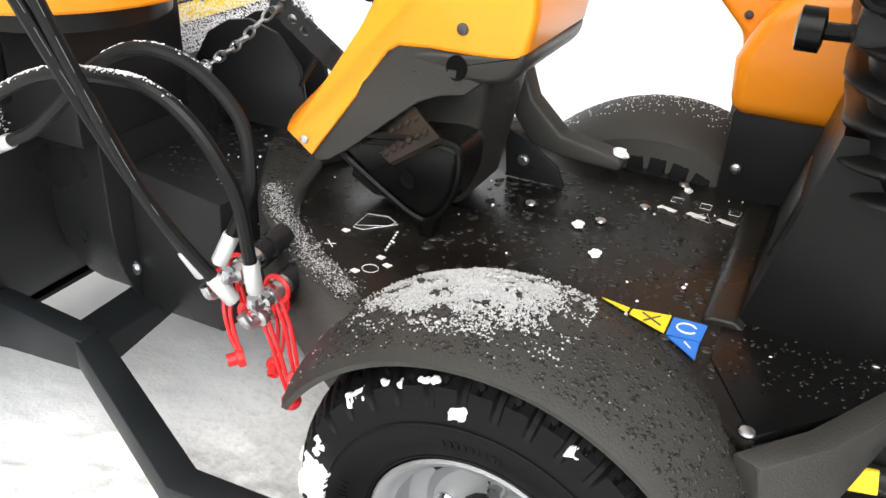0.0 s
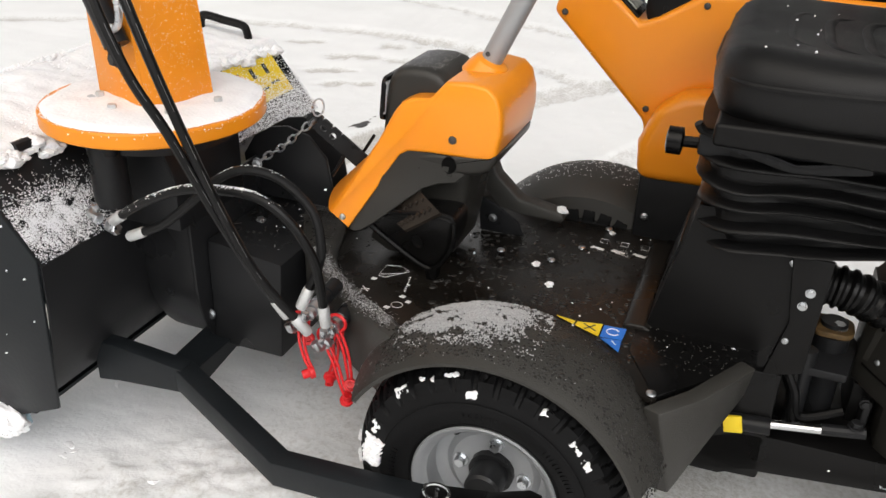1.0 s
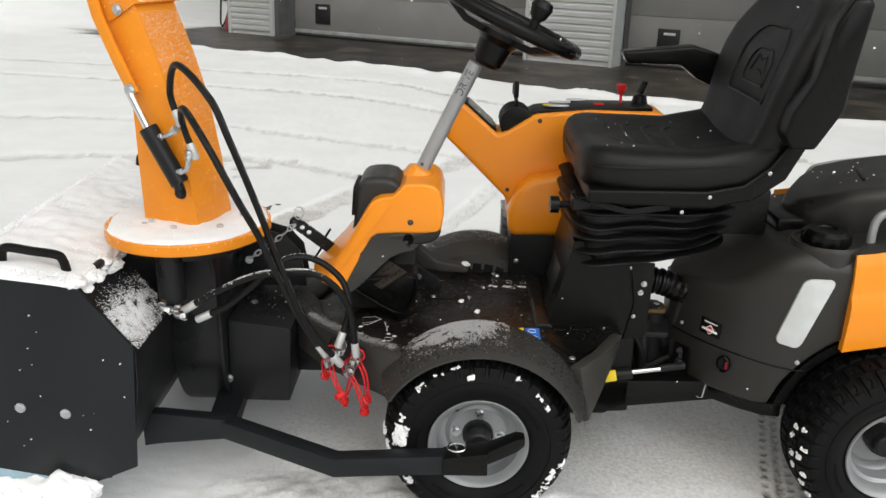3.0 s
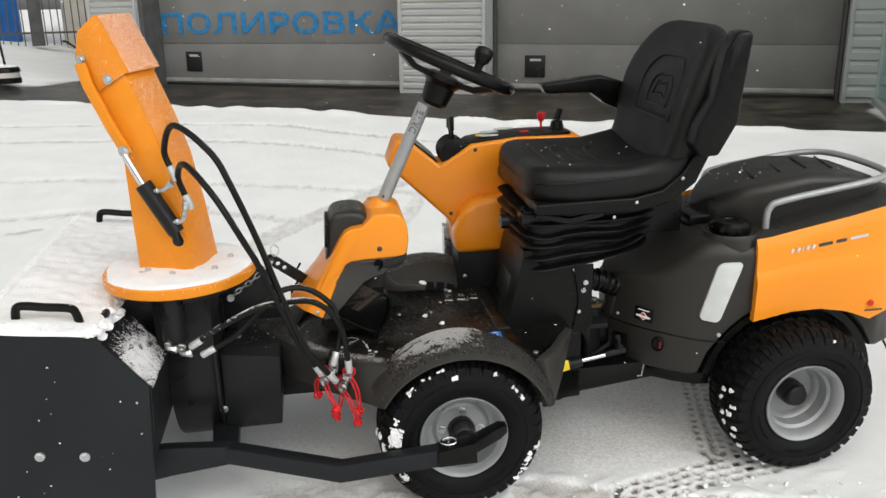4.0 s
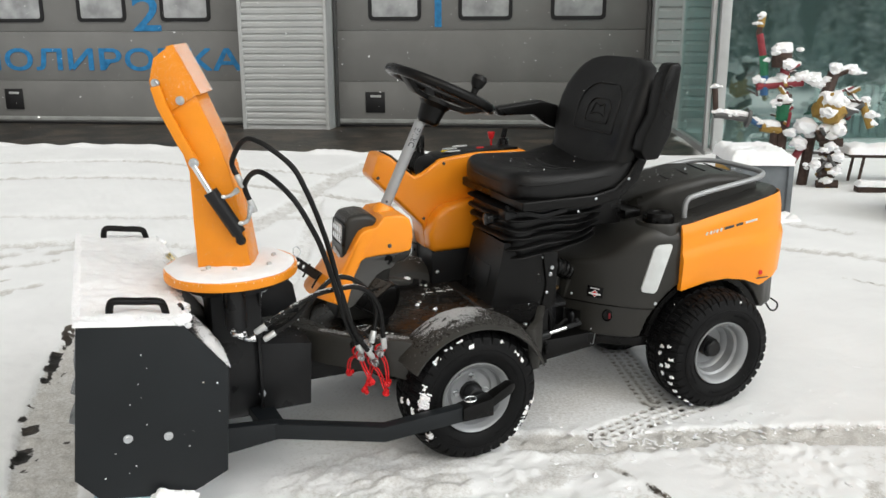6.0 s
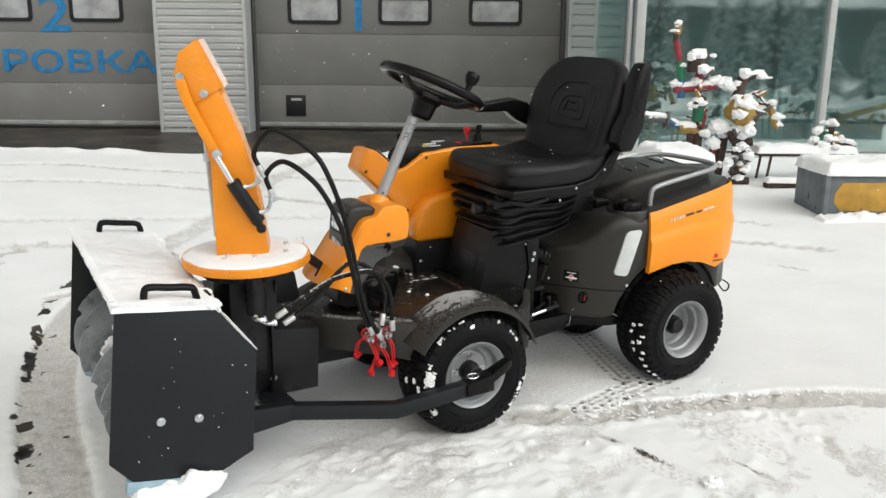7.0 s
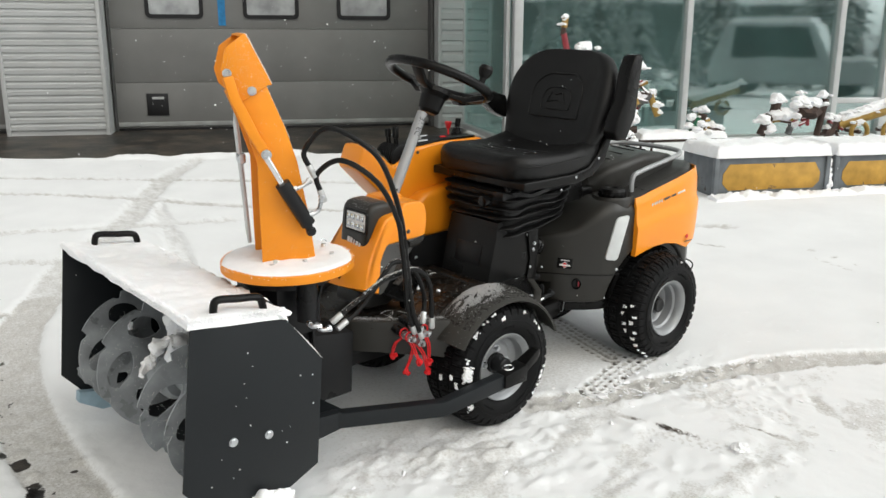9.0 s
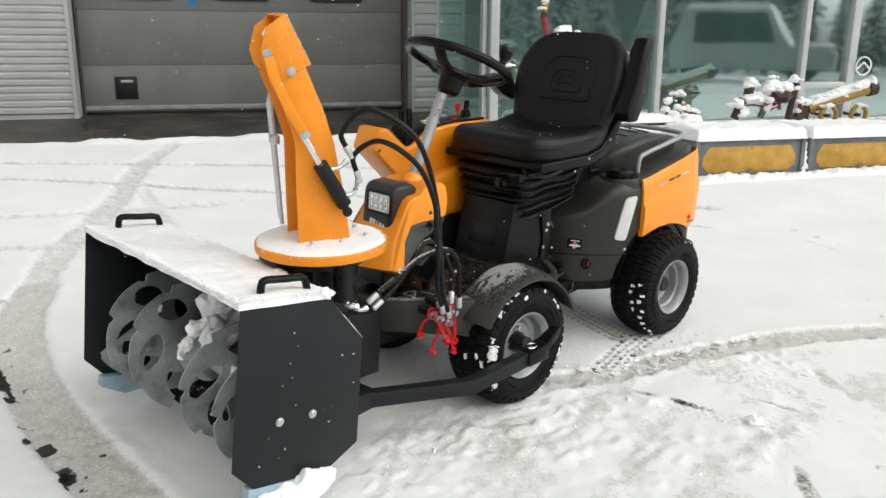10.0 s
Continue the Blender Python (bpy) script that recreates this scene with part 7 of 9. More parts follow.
part("grab_ring", tube([(-0.460 + 0.011 * math.cos(a), 0.362 + 0.006 * math.sin(a), 0.628 + 0.014 * math.sin(a)) for a in np.linspace(0, 2 * math.pi, 15)[:-1]], 0.0018, 6, True), ZINC, tractor)
part("pin", tube([(-0.471, 0.350, 0.600), (-0.469, 0.380, 0.604)], 0.0055, 12), ZINC, tractor)
part("front_block", rbox((0.13, 0.22, 0.10), (-0.40, 0.40, 0.32), 0.01), BLACK_STEEL, tractor)

# decals on floor and fender
def flat_mark(points, z, mat, name="pictogram", parent=tractor, thick=0.0012, label=""):
    return part(name, prism(points, z, z + thick, 0, "z"), mat, parent, label)


def outline_mark(points, z, w=0.0016, closed=True, mat=None):
    return part("pictogram", tube([(a, b, z) for a, b in points], w, 5, closed), mat or WHITE, tractor)


fz = FLOOR_Z + 0.001
outline_mark([(-0.298, 0.262), (-0.300, 0.296), (-0.274, 0.302), (-0.258, 0.293), (-0.262, 0.280)], fz, 0.00045)
outline_mark([(-0.298, 0.257), (-0.284, 0.256), (-0.254, 0.290)], fz, 0.00045, closed=False)
outline_mark([(-0.229 + 0.0095 * math.cos(a), 0.181 + 0.0085 * math.sin(a)) for a in np.linspace(0, 6.28, 15)[:-1]], fz, 0.00045)
for x, y in ((-0.300, 0.244), (-0.231, 0.208), (-0.241, 0.168), (-0.216, 0.196)):
    flat_mark([(x - 0.005, y - 0.002), (x + 0.003, y - 0.004), (x + 0.005, y + 0.003), (x - 0.003, y + 0.004)], FLOOR_Z + 0.0005, WHITE)
outline_mark([(-0.306, 0.214), (-0.292, 0.202)], fz, 0.0009, closed=False)
outline_mark([(-0.304, 0.204), (-0.292, 0.210)], fz, 0.00045, closed=False)
for k in range(7):
    x, y = -0.235 - 0.0016 * k, 0.225 + 0.0075 * k
    flat_mark([(x - 0.0012, y), (x + 0.0012, y), (x + 0.0012, y + 0.003), (x - 0.0012, y + 0.003)], FLOOR_Z + 0.0005, WHITE)
for k in range(3):
    x0 = 0.025 + 0.038 * k
    outline_mark([(x0, 0.54), (x0 + 0.014, 0.54), (x0 + 0.014, 0.556), (x0, 0.556)], fz, 0.0005)
    flat_mark([(x0 - 0.012, 0.512), (x0 + 0.012, 0.508), (x0 + 0.014, 0.514), (x0 - 0.008, 0.520)], FLOOR_Z + 0.0005, WHITE)
outline_mark([(0.060, 0.508), (0.085, 0.500), (0.075, 0.528)], fz, 0.0005)
for pts, mat, lab in (((0.016, 0.251), (0.048, 0.2455), (0.047, 0.236)), YELLOW, "yellow warning sticker"), (((0.051, 0.245), (0.090, 0.253), (0.090, 0.217), (0.050, 0.2345)), YELLOW, ""), \
        (((0.0925, 0.2515), (0.127, 0.253), (0.126, 0.2205), (0.0925, 0.2165)), BLUE, "blue mandatory sign sticker"), (((0.094, 0.2135), (0.1255, 0.218), (0.127, 0.186)), BLUE, ""):
    flat_mark(list(pts), FLOOR_Z + 0.0025, mat, "sticker", label=lab)
outline_mark([(0.109 + 0.010 * math.cos(a), 0.236 + 0.009 * math.sin(a)) for a in np.linspace(0.5, 5.8, 12)], FLOOR_Z + 0.004, 0.0011, False)
outline_mark([(0.112, 0.211), (0.119, 0.203)], FLOOR_Z + 0.004, 0.001, False)
outline_mark([(0.062, 0.243), (0.084, 0.228)], FLOOR_Z + 0.004, 0.001, False, DARKPRINT)
outline_mark([(0.066, 0.228), (0.080, 0.245)], FLOOR_Z + 0.004, 0.001, False, DARKPRINT)

# ---- planters, sculptures and yard clutter ----
PLANTER = material("grey_blue_painted_steel", (0.145, 0.162, 0.176), 0.55, vary=0.25, scale=7, bump=0.4, bump_scale=60)
def worn(m, under, scale, amount):
    """Chips and scratches that show the colour beneath the paint."""
    nt = m.node_tree
    b = nt.nodes["Principled BSDF"]
    paint = b.inputs["Base Color"].links[0].from_socket
    tc = nt.nodes.new("ShaderNodeTexCoord")
    chip = nt.nodes.new("ShaderNodeTexNoise")
    chip.inputs["Scale"].default_value = scale
    chip.inputs["Detail"].default_value = 8.0
    chip.inputs["Roughness"].default_value = 0.75
    nt.links.new(tc.outputs["Object"], chip.inputs["Vector"])
    edge = nt.nodes.new("ShaderNodeMapRange")
    edge.inputs["From Min"].default_value = amount
    edge.inputs["From Max"].default_value = amount + 0.03
    nt.links.new(chip.outputs["Fac"], edge.inputs["Value"])
    mix = nt.nodes.new("ShaderNodeMix")
    mix.data_type = "RGBA"
    mix.inputs["B"].default_value = (*under, 1)
    nt.links.new(edge.outputs[0], mix.inputs["Factor"])
    nt.links.new(paint, mix.inputs["A"])
    nt.links.new(mix.outputs["Result"], b.inputs["Base Color"])


PLANTER_YELLOW = material("faded_yellow_panel", (0.47, 0.27, 0.05), 0.55, vary=0.22, scale=9, bump=0.3, bump_scale=80)
worn(PLANTER_YELLOW, (0.12, 0.085, 0.06), 7.0, 0.60)
worn(PLANTER, (0.07, 0.055, 0.045), 6.0, 0.61)
RUST = material("rusty_scrap_iron", (0.055, 0.035, 0.028), 0.7, vary=0.4, scale=25, bump=0.6)
SC_RED = material("red_scrap_paint", (0.25, 0.035, 0.045), 0.5, vary=0.2, scale=25)
SC_GREEN = material("green_scrap_paint", (0.025, 0.16, 0.08), 0.5, vary=0.2, scale=25)
SC_BLUE = material("blue_scrap_paint", (0.04, 0.12, 0.26), 0.5, vary=0.2, scale=25)
SC_YELLOW = material("yellow_scrap_paint", (0.32, 0.20, 0.045), 0.5, vary=0.2, scale=25)
SC_STEEL = material("grey_scrap_steel", (0.12, 0.12, 0.12), 0.5, metal=0.5, vary=0.3, scale=25)
FENCE_GREY = material("grey_fence_steel", (0.09, 0.09, 0.09), 0.6, vary=0.2)
CONTAINER = material("blue_container_paint", (0.012, 0.11, 0.36), 0.5, vary=0.15, scale=3)
BEIGE = material("beige_panel", (0.55, 0.52, 0.47), 0.6, vary=0.1, scale=3)


def on_ground(x, y):
    return float(ground_height(np.array(x, float), np.array(y, float)))


def snow_slab(lo_x, hi_x, lo_y, hi_y, z, thick, seed=0, nx=40, ny=24, edge=0.035, lump=0.35):
    """A pillow of snow with rounded edges on a flat place."""
    bm = bmesh.new()
    rng = random.Random(seed)
    ox = rng.uniform(0, 50)
    grid = []
    for j in range(ny + 1):
        row = []
        for i in range(nx + 1):
            x, y = lo_x + (hi_x - lo_x) * i / nx, lo_y + (hi_y - lo_y) * j / ny
            d = min(x - lo_x, hi_x - x, y - lo_y, hi_y - y)
            t = min(1.0, d / edge)
            h = thick * math.sqrt(max(0.0, 1 - (1 - t) ** 2))
            w = noise.noise(Vector((x * 9 + ox, y * 9, seed))) * lump + noise.noise(Vector((x * 30 + ox, y * 30, seed))) * lump * 0.45
            h *= 1 + w
            wob = noise.noise(Vector((x * 14, y * 14, seed + 3.3))) * 0.010 * (1 - t)
            row.append(bm.verts.new((x + wob, y + wob, z + max(h, 0.0))))
        grid.append(row)
    for j in range(ny):
        for i in range(nx):
            bm.faces.new((grid[j][i], grid[j][i + 1], grid[j + 1][i + 1], grid[j + 1][i]))
    rim = [grid[0][i] for i in range(nx + 1)] + [grid[j][nx] for j in range(1, ny + 1)] + [grid[ny][i] for i in range(nx - 1, -1, -1)] + [grid[j][0] for j in range(ny - 1, 0, -1)]
    low = [bm.verts.new((v.co.x, v.co.y, z - 0.004)) for v in rim]
    for a in range(len(rim)):
        b = (a + 1) % len(rim)
        bm.faces.new((rim[a], low[a], low[b], rim[b]))
    return bm


def planter(length, depth, height, matrix, yellow_sides, label, seed):
    """A steel trough with framed yellow panels; x along its front, y to its back."""
    ob = thing("planter", label, "planter", matrix, "planters before the shop front")
    part("trough", rbox((length, depth, height), (length / 2, depth / 2, height / 2 + 0.02), 0.006), PLANTER, ob)
    part("foot_rail", rbox((length * 0.96, depth * 0.9, 0.03), (length / 2, depth / 2, 0.012), 0.004), BLACK_STEEL, ob)
    if "front" in yellow_sides:
        c = 0.05
        pts = [(0.06 + c, 0.07), (length - 0.06 - c, 0.07), (length - 0.06, 0.07 + c), (length - 0.06, height - 0.06 - c), (length - 0.06 - c, height - 0.035), (0.06 + c, height - 0.035), (0.06, height - 0.06 - c), (0.06, 0.07 + c)]
        part("panel", prism(pts, -0.005, 0.002, 0.001), PLANTER_YELLOW, ob, "faded yellow panel with worn edges")
    if "end" in yellow_sides:
        pts = [(0.03, 0.04), (depth - 0.03, 0.04), (depth - 0.03, height - 0.03), (0.03, height - 0.03)]
        part("panel", prism(pts, -0.005, 0.002, 0.001, "x"), PLANTER_YELLOW, ob, "faded yellow panel with worn edges")
    for x in (0.0, length):
        part("corner_post", rbox((0.035, 0.035, height + 0.01), (x, 0.0, height / 2 + 0.015), 0.004), PLANTER, ob)
    sn = snow_slab(-0.02, length + 0.02, -0.03, depth + 0.02, height + 0.018, 0.085, seed, 60, 34, 0.055, 0.22)
    cap = part("snow_cover", sn, SNOW)
    cap.matrix_world = matrix
    tagged(cap, "thick pillow of snow lying on a planter", "snow", kind="stuff")
    drift = part("snow_drift", snow_slab(-0.07, length + 0.06, -0.15, 0.02, 0.008, 0.045, seed + 20, 50, 14, 0.06, 0.9), SNOW)
    drift.matrix_world = matrix
    tagged(drift, "small drift of snow along the foot of a planter", "snow", kind="stuff")
    return ob


def yard_pose(x, y, turn):
    return pose(x, y, on_ground(x, y) - 0.01, 0, 0, turn)


planter(0.93, 0.50, 0.30, yard_pose(3.80, 1.42, -31), ("front",), "grey-blue steel planter with a yellow front under thick snow", 5)
planter(0.93, 0.50, 0.29, yard_pose(4.67, 0.905, -31), ("front",), "grey-blue steel planter with a yellow front beside another planter", 6)
planter(0.93, 0.50, 0.29, yard_pose(5.55, 0.39, -31), ("front",), "grey-blue steel planter with a yellow front at the row's end", 8)
planter(0.37, 0.58, 0.35, yard_pose(2.97, 2.175, -31), ("end",), "small grey-blue steel planter with a yellow side and snow", 7)


def blob(at, size, seed, squash=0.8, detail=2):
    bm = bmesh.new()
    bmesh.ops.create_icosphere(bm, subdivisions=detail, radius=1.0)
    for v in bm.verts:
        k = 1 + 0.36 * noise.noise(v.co * 1.5 + Vector((seed * 3.1, 0, 0))) + 0.17 * noise.noise(v.co * 4.0 + Vector((0, seed * 2.7, 0)))
        v.co = Vector((v.co.x * size * k, v.co.y * size * k, v.co.z * size * squash * k)) + Vector(at)
    return bm


class Figure:
    """Collects shapes of several materials into one plain mesh."""

    def __init__(self):
        self.bm = bmesh.new()
        self.mats = []

    def add(self, piece, mat):
        if mat not in self.mats:
            self.mats.append(mat)
        for f in piece.faces:
            f.material_index = self.mats.index(mat)
        joined(self.bm, piece)

    def pipe(self, a, b, r, mat, seg=10):
        self.add(tube([a, b], r, seg), mat)
        a, b = Vector(a), Vector(b)
        if abs(b.z - a.z) < 0.75 * (b - a).length:   # a ridge of snow along its top
            k = max(3, int((b - a).length / 0.03))
            line = [a.lerp(b, i / k) + Vector((0, 0, r * (0.75 + 0.35 * noise.noise(Vector((i * 0.9, a.x * 9, r * 50)))))) for i in range(k + 1)]
            self.add(tube(line, [r * 1.0 * (0.35 + 0.65 * min(1, min(i, k - i) / 1.2)) for i in range(k + 1)], 8), SNOW)

    def scrap(self, u, n, z, du, dz, count, seed):
        """Short bent bits of scrap sticking out at all angles."""
        rng = random.Random(seed)
        for k in range(count):
            at = Vector((u + rng.uniform(-1, 1) * du * 0.8, n + rng.gauss(0, 0.03), z + rng.uniform(-1.3, 1.3) * dz))
            way = Vector((rng.gauss(0, 1), rng.gauss(0, 0.4), rng.gauss(0, 0.7))).normalized() * rng.uniform(0.03, 0.07)
            self.pipe(tuple(at - way), tuple(at + way), rng.uniform(0.008, 0.018), rng.choice((RUST, RUST, SC_STEEL, SC_STEEL, SC_YELLOW, SC_RED)), 7)

    def snow(self, at, size, squash=0.75):
        k = len(self.bm.verts) % 97
        rng = random.Random(k)
        self.add(blob(at, size * 0.80, k, squash, 3), SNOW)
        for j in range(5):
            off = Vector((rng.gauss(0, 0.55), rng.gauss(0, 0.4), -abs(rng.gauss(0, 0.3)))) * size
            self.add(blob(tuple(Vector(at) + off), size * rng.uniform(0.30, 0.62), k + 7 * j + 1, squash * 0.85, 3), SNOW)

    def done(self, name, label, category, group="scrap-metal figures"):
        return solo(name, self.bm, self.mats, label, category, WALL, group)


N0 = 4.5
f = Figure()
f.pipe((1.79, N0, 1.36), (1.80, N0, 1.44), 0.028, SC_YELLOW)
f.pipe((1.78, N0, 1.30), (1.79, N0, 1.37), 0.022, RUST)
f.pipe((1.83, N0, 1.14), (1.79, N0, 1.31), 0.027, SC_RED)
f.pipe((1.85, N0, 1.00), (1.83, N0, 1.15), 0.032, SC_GREEN)
f.pipe((1.86, N0, 0.85), (1.85, N0, 1.01), 0.030, SC_BLUE)
f.pipe((1.80, N0, 0.92), (2.14, N0, 0.95), 0.032, SC_RED)
f.pipe((2.02, N0, 0.15), (2.02, N0, 0.70), 0.04, RUST)
f.pipe((2.02, N0, 0.66), (2.02, N0, 0.78), 0.055, SC_GREEN)
f.pipe((2.02, N0, 0.78), (2.02, N0, 0.86), 0.05, RUST)
f.pipe((2.00, N0, 0.94), (2.00, N0, 1.06), 0.035, SC_RED)
f.pipe((1.97, N0, 1.06), (1.97, N0, 1.17), 0.075, RUST, 14)
for at, r in (((1.80, N0, 1.45), 0.035), ((1.78, N0, 1.39), 0.03), ((1.97, N0, 1.20), 0.085), ((2.00, N0 - 0.05, 1.09), 0.07), ((1.98, N0, 0.985), 0.06), ((1.80, N0, 0.97), 0.05), ((2.0, N0 - 0.03, 0.83), 0.06), ((2.12, N0, 0.99), 0.06), ((1.85, N0 - 0.02, 1.12), 0.03), ((1.93, N0 - 0.05, 0.80), 0.04)):
    f.snow(at, r)
f.scrap(2.01, N0, 0.75, 0.045, 0.28, 26, 1)
f.done("scrap_figure", "upright figure of painted pipe scrap with a raised arm, snow-capped", "sculpture")

f = Figure()
f.pipe((1.50, N0, 0.70), (1.57, N0, 0.70), 0.03, SC_STEEL)
f.pipe((1.55, N0, 0.70), (1.78, N0, 0.665), 0.030, SC_STEEL)
f.add(tube([(1.745, N0, 0.672), (1.765, N0, 0.668)], 0.07, 18), SC_STEEL)
f.pipe((1.78, N0, 0.66), (1.90, N0, 0.60), 0.024, SC_BLUE)
f.pipe((1.86, N0, 0.61), (2.03, N0, 0.58), 0.040, SC_YELLOW)
f.pipe((1.96, N0, 0.14), (1.96, N0, 0.60), 0.03, RUST)
f.pipe((1.51, N0, 0.70), (1.49, N0, 0.90), 0.022, RUST)
for x, z, r in ((1.51, 0.725, 0.04), (1.62, 0.72, 0.035), (1.69, 0.712, 0.035), (1.86, 0.645, 0.04), (1.93, 0.64, 0.04), (1.49, 0.92, 0.035), (1.57, 0.715, 0.03)):
    f.snow((x, N0, z), r, 0.6)
f.done("scrap_figure", "slanting painted pipe with a flange and a snow line along it", "sculpture")

f = Figure()
f.add(blob((2.33, N0 - 0.1, 0.76), 0.115, 4, 1.0, 3), SC_YELLOW)
f.pipe((2.36, N0 - 0.1, 0.13), (2.36, N0 - 0.1, 0.62), 0.035, SC_YELLOW)
f.pipe((2.20, N0, 0.13), (2.24, N0, 0.55), 0.04, RUST)
for z in (0.18, 0.26, 0.34, 0.43, 0.50):
    f.add(tube([(2.28, N0 - 0.1, z), (2.42 + 0.02 * math.sin(40 * z), N0 - 0.12, z + 0.005)], 0.032, 10), RUST if int(z * 50) % 2 else SC_YELLOW)
f.pipe((2.20, N0, 0.50), (2.08, N0 - 0.05, 0.30), 0.03, SC_RED)
f.pipe((2.25, N0 - 0.1, 0.55), (2.45, N0 - 0.1, 0.62), 0.05, RUST)
f.pipe((2.44, N0 - 0.1, 0.72), (2.56, N0 - 0.12, 0.80), 0.035, SC_STEEL)
f.pipe((2.55, N0 - 0.12, 0.80), (2.62, N0 - 0.14, 0.62), 0.028, SC_YELLOW)
f.pipe((2.30, N0 - 0.05, 0.84), (2.36, N0, 1.02), 0.045, RUST)
f.pipe((2.36, N0, 1.00), (2.50, N0, 1.06), 0.025, RUST)
for at, r in (((2.33, N0 - 0.12, 0.82), 0.115), ((2.30, N0 - 0.17, 0.74), 0.07), ((2.36, N0 - 0.02, 1.06), 0.06), ((2.49, N0, 1.05), 0.055), ((2.53, N0, 1.03), 0.035), ((2.22, N0, 0.98), 0.075), ((2.15, N0, 1.00), 0.06), ((2.28, N0, 0.94), 0.06), ((2.57, N0 - 0.12, 0.83), 0.04), ((2.61, N0 - 0.14, 0.72), 0.045), ((2.63, N0 - 0.14, 0.66), 0.035),
              ((2.17, N0 - 0.05, 0.62), 0.10), ((2.13, N0 - 0.05, 0.50), 0.07), ((2.38, N0 - 0.16, 0.60), 0.075), ((2.34, N0 - 0.16, 0.48), 0.05), ((2.40, N0 - 0.16, 0.40), 0.06), ((2.25, N0 - 0.14, 0.34), 0.055), ((2.40, N0 - 0.16, 0.30), 0.045), ((2.34, N0 - 0.16, 0.22), 0.045), ((2.10, N0 - 0.06, 0.36), 0.04)):
    f.snow(at, r, 0.8)
f.scrap(2.34, N0 - 0.1, 0.45, 0.07, 0.2, 34, 2)
f.scrap(2.45, N0 - 0.08, 0.8, 0.08, 0.08, 14, 3)
f.done("scrap_figure", "round-headed figure of yellow and rusty scrap heaped with snow", "sculpture")

f = Figure()
f.pipe((3.12, N0, 0.40), (3.13, N0, 0.62), 0.035, RUST)
f.pipe((3.02, N0, 0.44), (3.10, N0, 0.58), 0.03, SC_GREEN)
f.pipe((3.10, N0, 0.50), (3.34, N0, 0.47), 0.03, RUST)
for at, r in (((3.13, N0, 0.66), 0.055), ((3.02, N0, 0.60), 0.05), ((3.10, N0 - 0.03, 0.54), 0.05), ((3.00, N0, 0.52), 0.05), ((3.22, N0, 0.52), 0.055), ((3.30, N0, 0.50), 0.045), ((3.06, N0 - 0.04, 0.48), 0.06)):
    f.snow(at, r)
f.scrap(3.12, N0, 0.50, 0.08, 0.06, 16, 4)
f.done("scrap_figure", "small crouching scrap figure capped with snow", "sculpture")

f = Figure()
f.pipe((3.72, N0, 0.42), (3.80, N0, 0.60), 0.04, RUST)
f.pipe((3.86, N0, 0.72), (3.84, N0, 0.60), 0.045, RUST)
f.add(blob((4.18, N0, 0.62), 0.12, 8, 0.6, 2), RUST)
f.pipe((3.80, N0, 0.58), (4.35, N0, 0.66), 0.03, RUST)
f.pipe((4.30, N0, 0.40), (4.36, N0, 0.74), 0.03, RUST)
f.pipe((4.00, N0, 0.42), (4.05, N0, 0.58), 0.03, SC_STEEL)
for at, r in (((3.85, N0, 0.76), 0.07), ((3.90, N0, 0.73), 0.05), ((4.10, N0, 0.72), 0.09), ((4.22, N0, 0.70), 0.10), ((4.33, N0, 0.78), 0.055), ((3.74, N0, 0.56), 0.08), ((3.86, N0, 0.60), 0.09), ((3.96, N0, 0.62), 0.08), ((3.80, N0, 0.48), 0.08), ((4.05, N0, 0.52), 0.06), ((4.09, N0, 0.80), 0.035)):
    f.snow(at, r)
f.scrap(4.08, N0, 0.58, 0.25, 0.045, 34, 5)
f.done("scrap_figure", "four-legged scrap-iron beast buried under snow clumps", "sculpture")

f = Figure()
f.pipe((4.50, N0, 0.50), (5.18, N0, 0.68), 0.055, SC_YELLOW, 16)
f.pipe((5.16, N0, 0.675), (5.24, N0, 0.69), 0.075, RUST, 18)
for u0 in (4.68, 5.02):
    f.add(tube([(u0 + 0.085 * math.cos(a), N0 - 0.09, 0.44 + 0.085 * math.sin(a)) for a in np.linspace(0, 2 * math.pi, 25)[:-1]], 0.022, 8, True), SC_YELLOW)
    f.pipe((u0, N0 - 0.1, 0.44), (u0, N0 + 0.1, 0.44), 0.02, RUST)
f.pipe((4.40, N0, 0.40), (4.50, N0, 0.55), 0.05, RUST)
for k in range(9):
    f.snow((4.48 + 0.085 * k, N0, 0.565 + 0.0225 * k), 0.062, 0.55)
for at, r in (((4.42, N0, 0.58), 0.06), ((4.68, N0 - 0.09, 0.53), 0.05), ((5.02, N0 - 0.09, 0.53), 0.05), ((4.40, N0, 0.48), 0.05), ((5.20, N0, 0.75), 0.055)):
    f.snow(at, r, 0.6)
f.scrap(4.46, N0, 0.48, 0.06, 0.06, 14, 6)
f.done("scrap_cannon", "yellow pipe cannon on rusty wheels with snow along its barrel", "sculpture")

bench = wall_thing("bench", "low bench with thick snow on its seat", "bench", kind="")
part("bench_seat", rbox((0.80, 0.26, 0.03), (2.92, N0 + 0.05, 0.40), 0.006), RUST, bench)
for uu in (2.60, 3.22):
    for dn in (-0.06, 0.16):
        part("bench_leg", tube([(uu, N0 + dn, 0.13), (uu + 0.03, N0 + dn, 0.39)], 0.012, 8), RUST, bench)
cap = part("snow_cover", snow_slab(2.50, 3.34, N0 - 0.10, N0 + 0.20, 0.414, 0.06, 12, 40, 16, 0.04), SNOW)
cap.matrix_world = WALL
tagged(cap, "pillow of snow lying on the bench", "snow", kind="stuff")
low_rail = wall_thing("kerb_rail", "low snowy rail on the ground before the shop window", "rail", kind="")
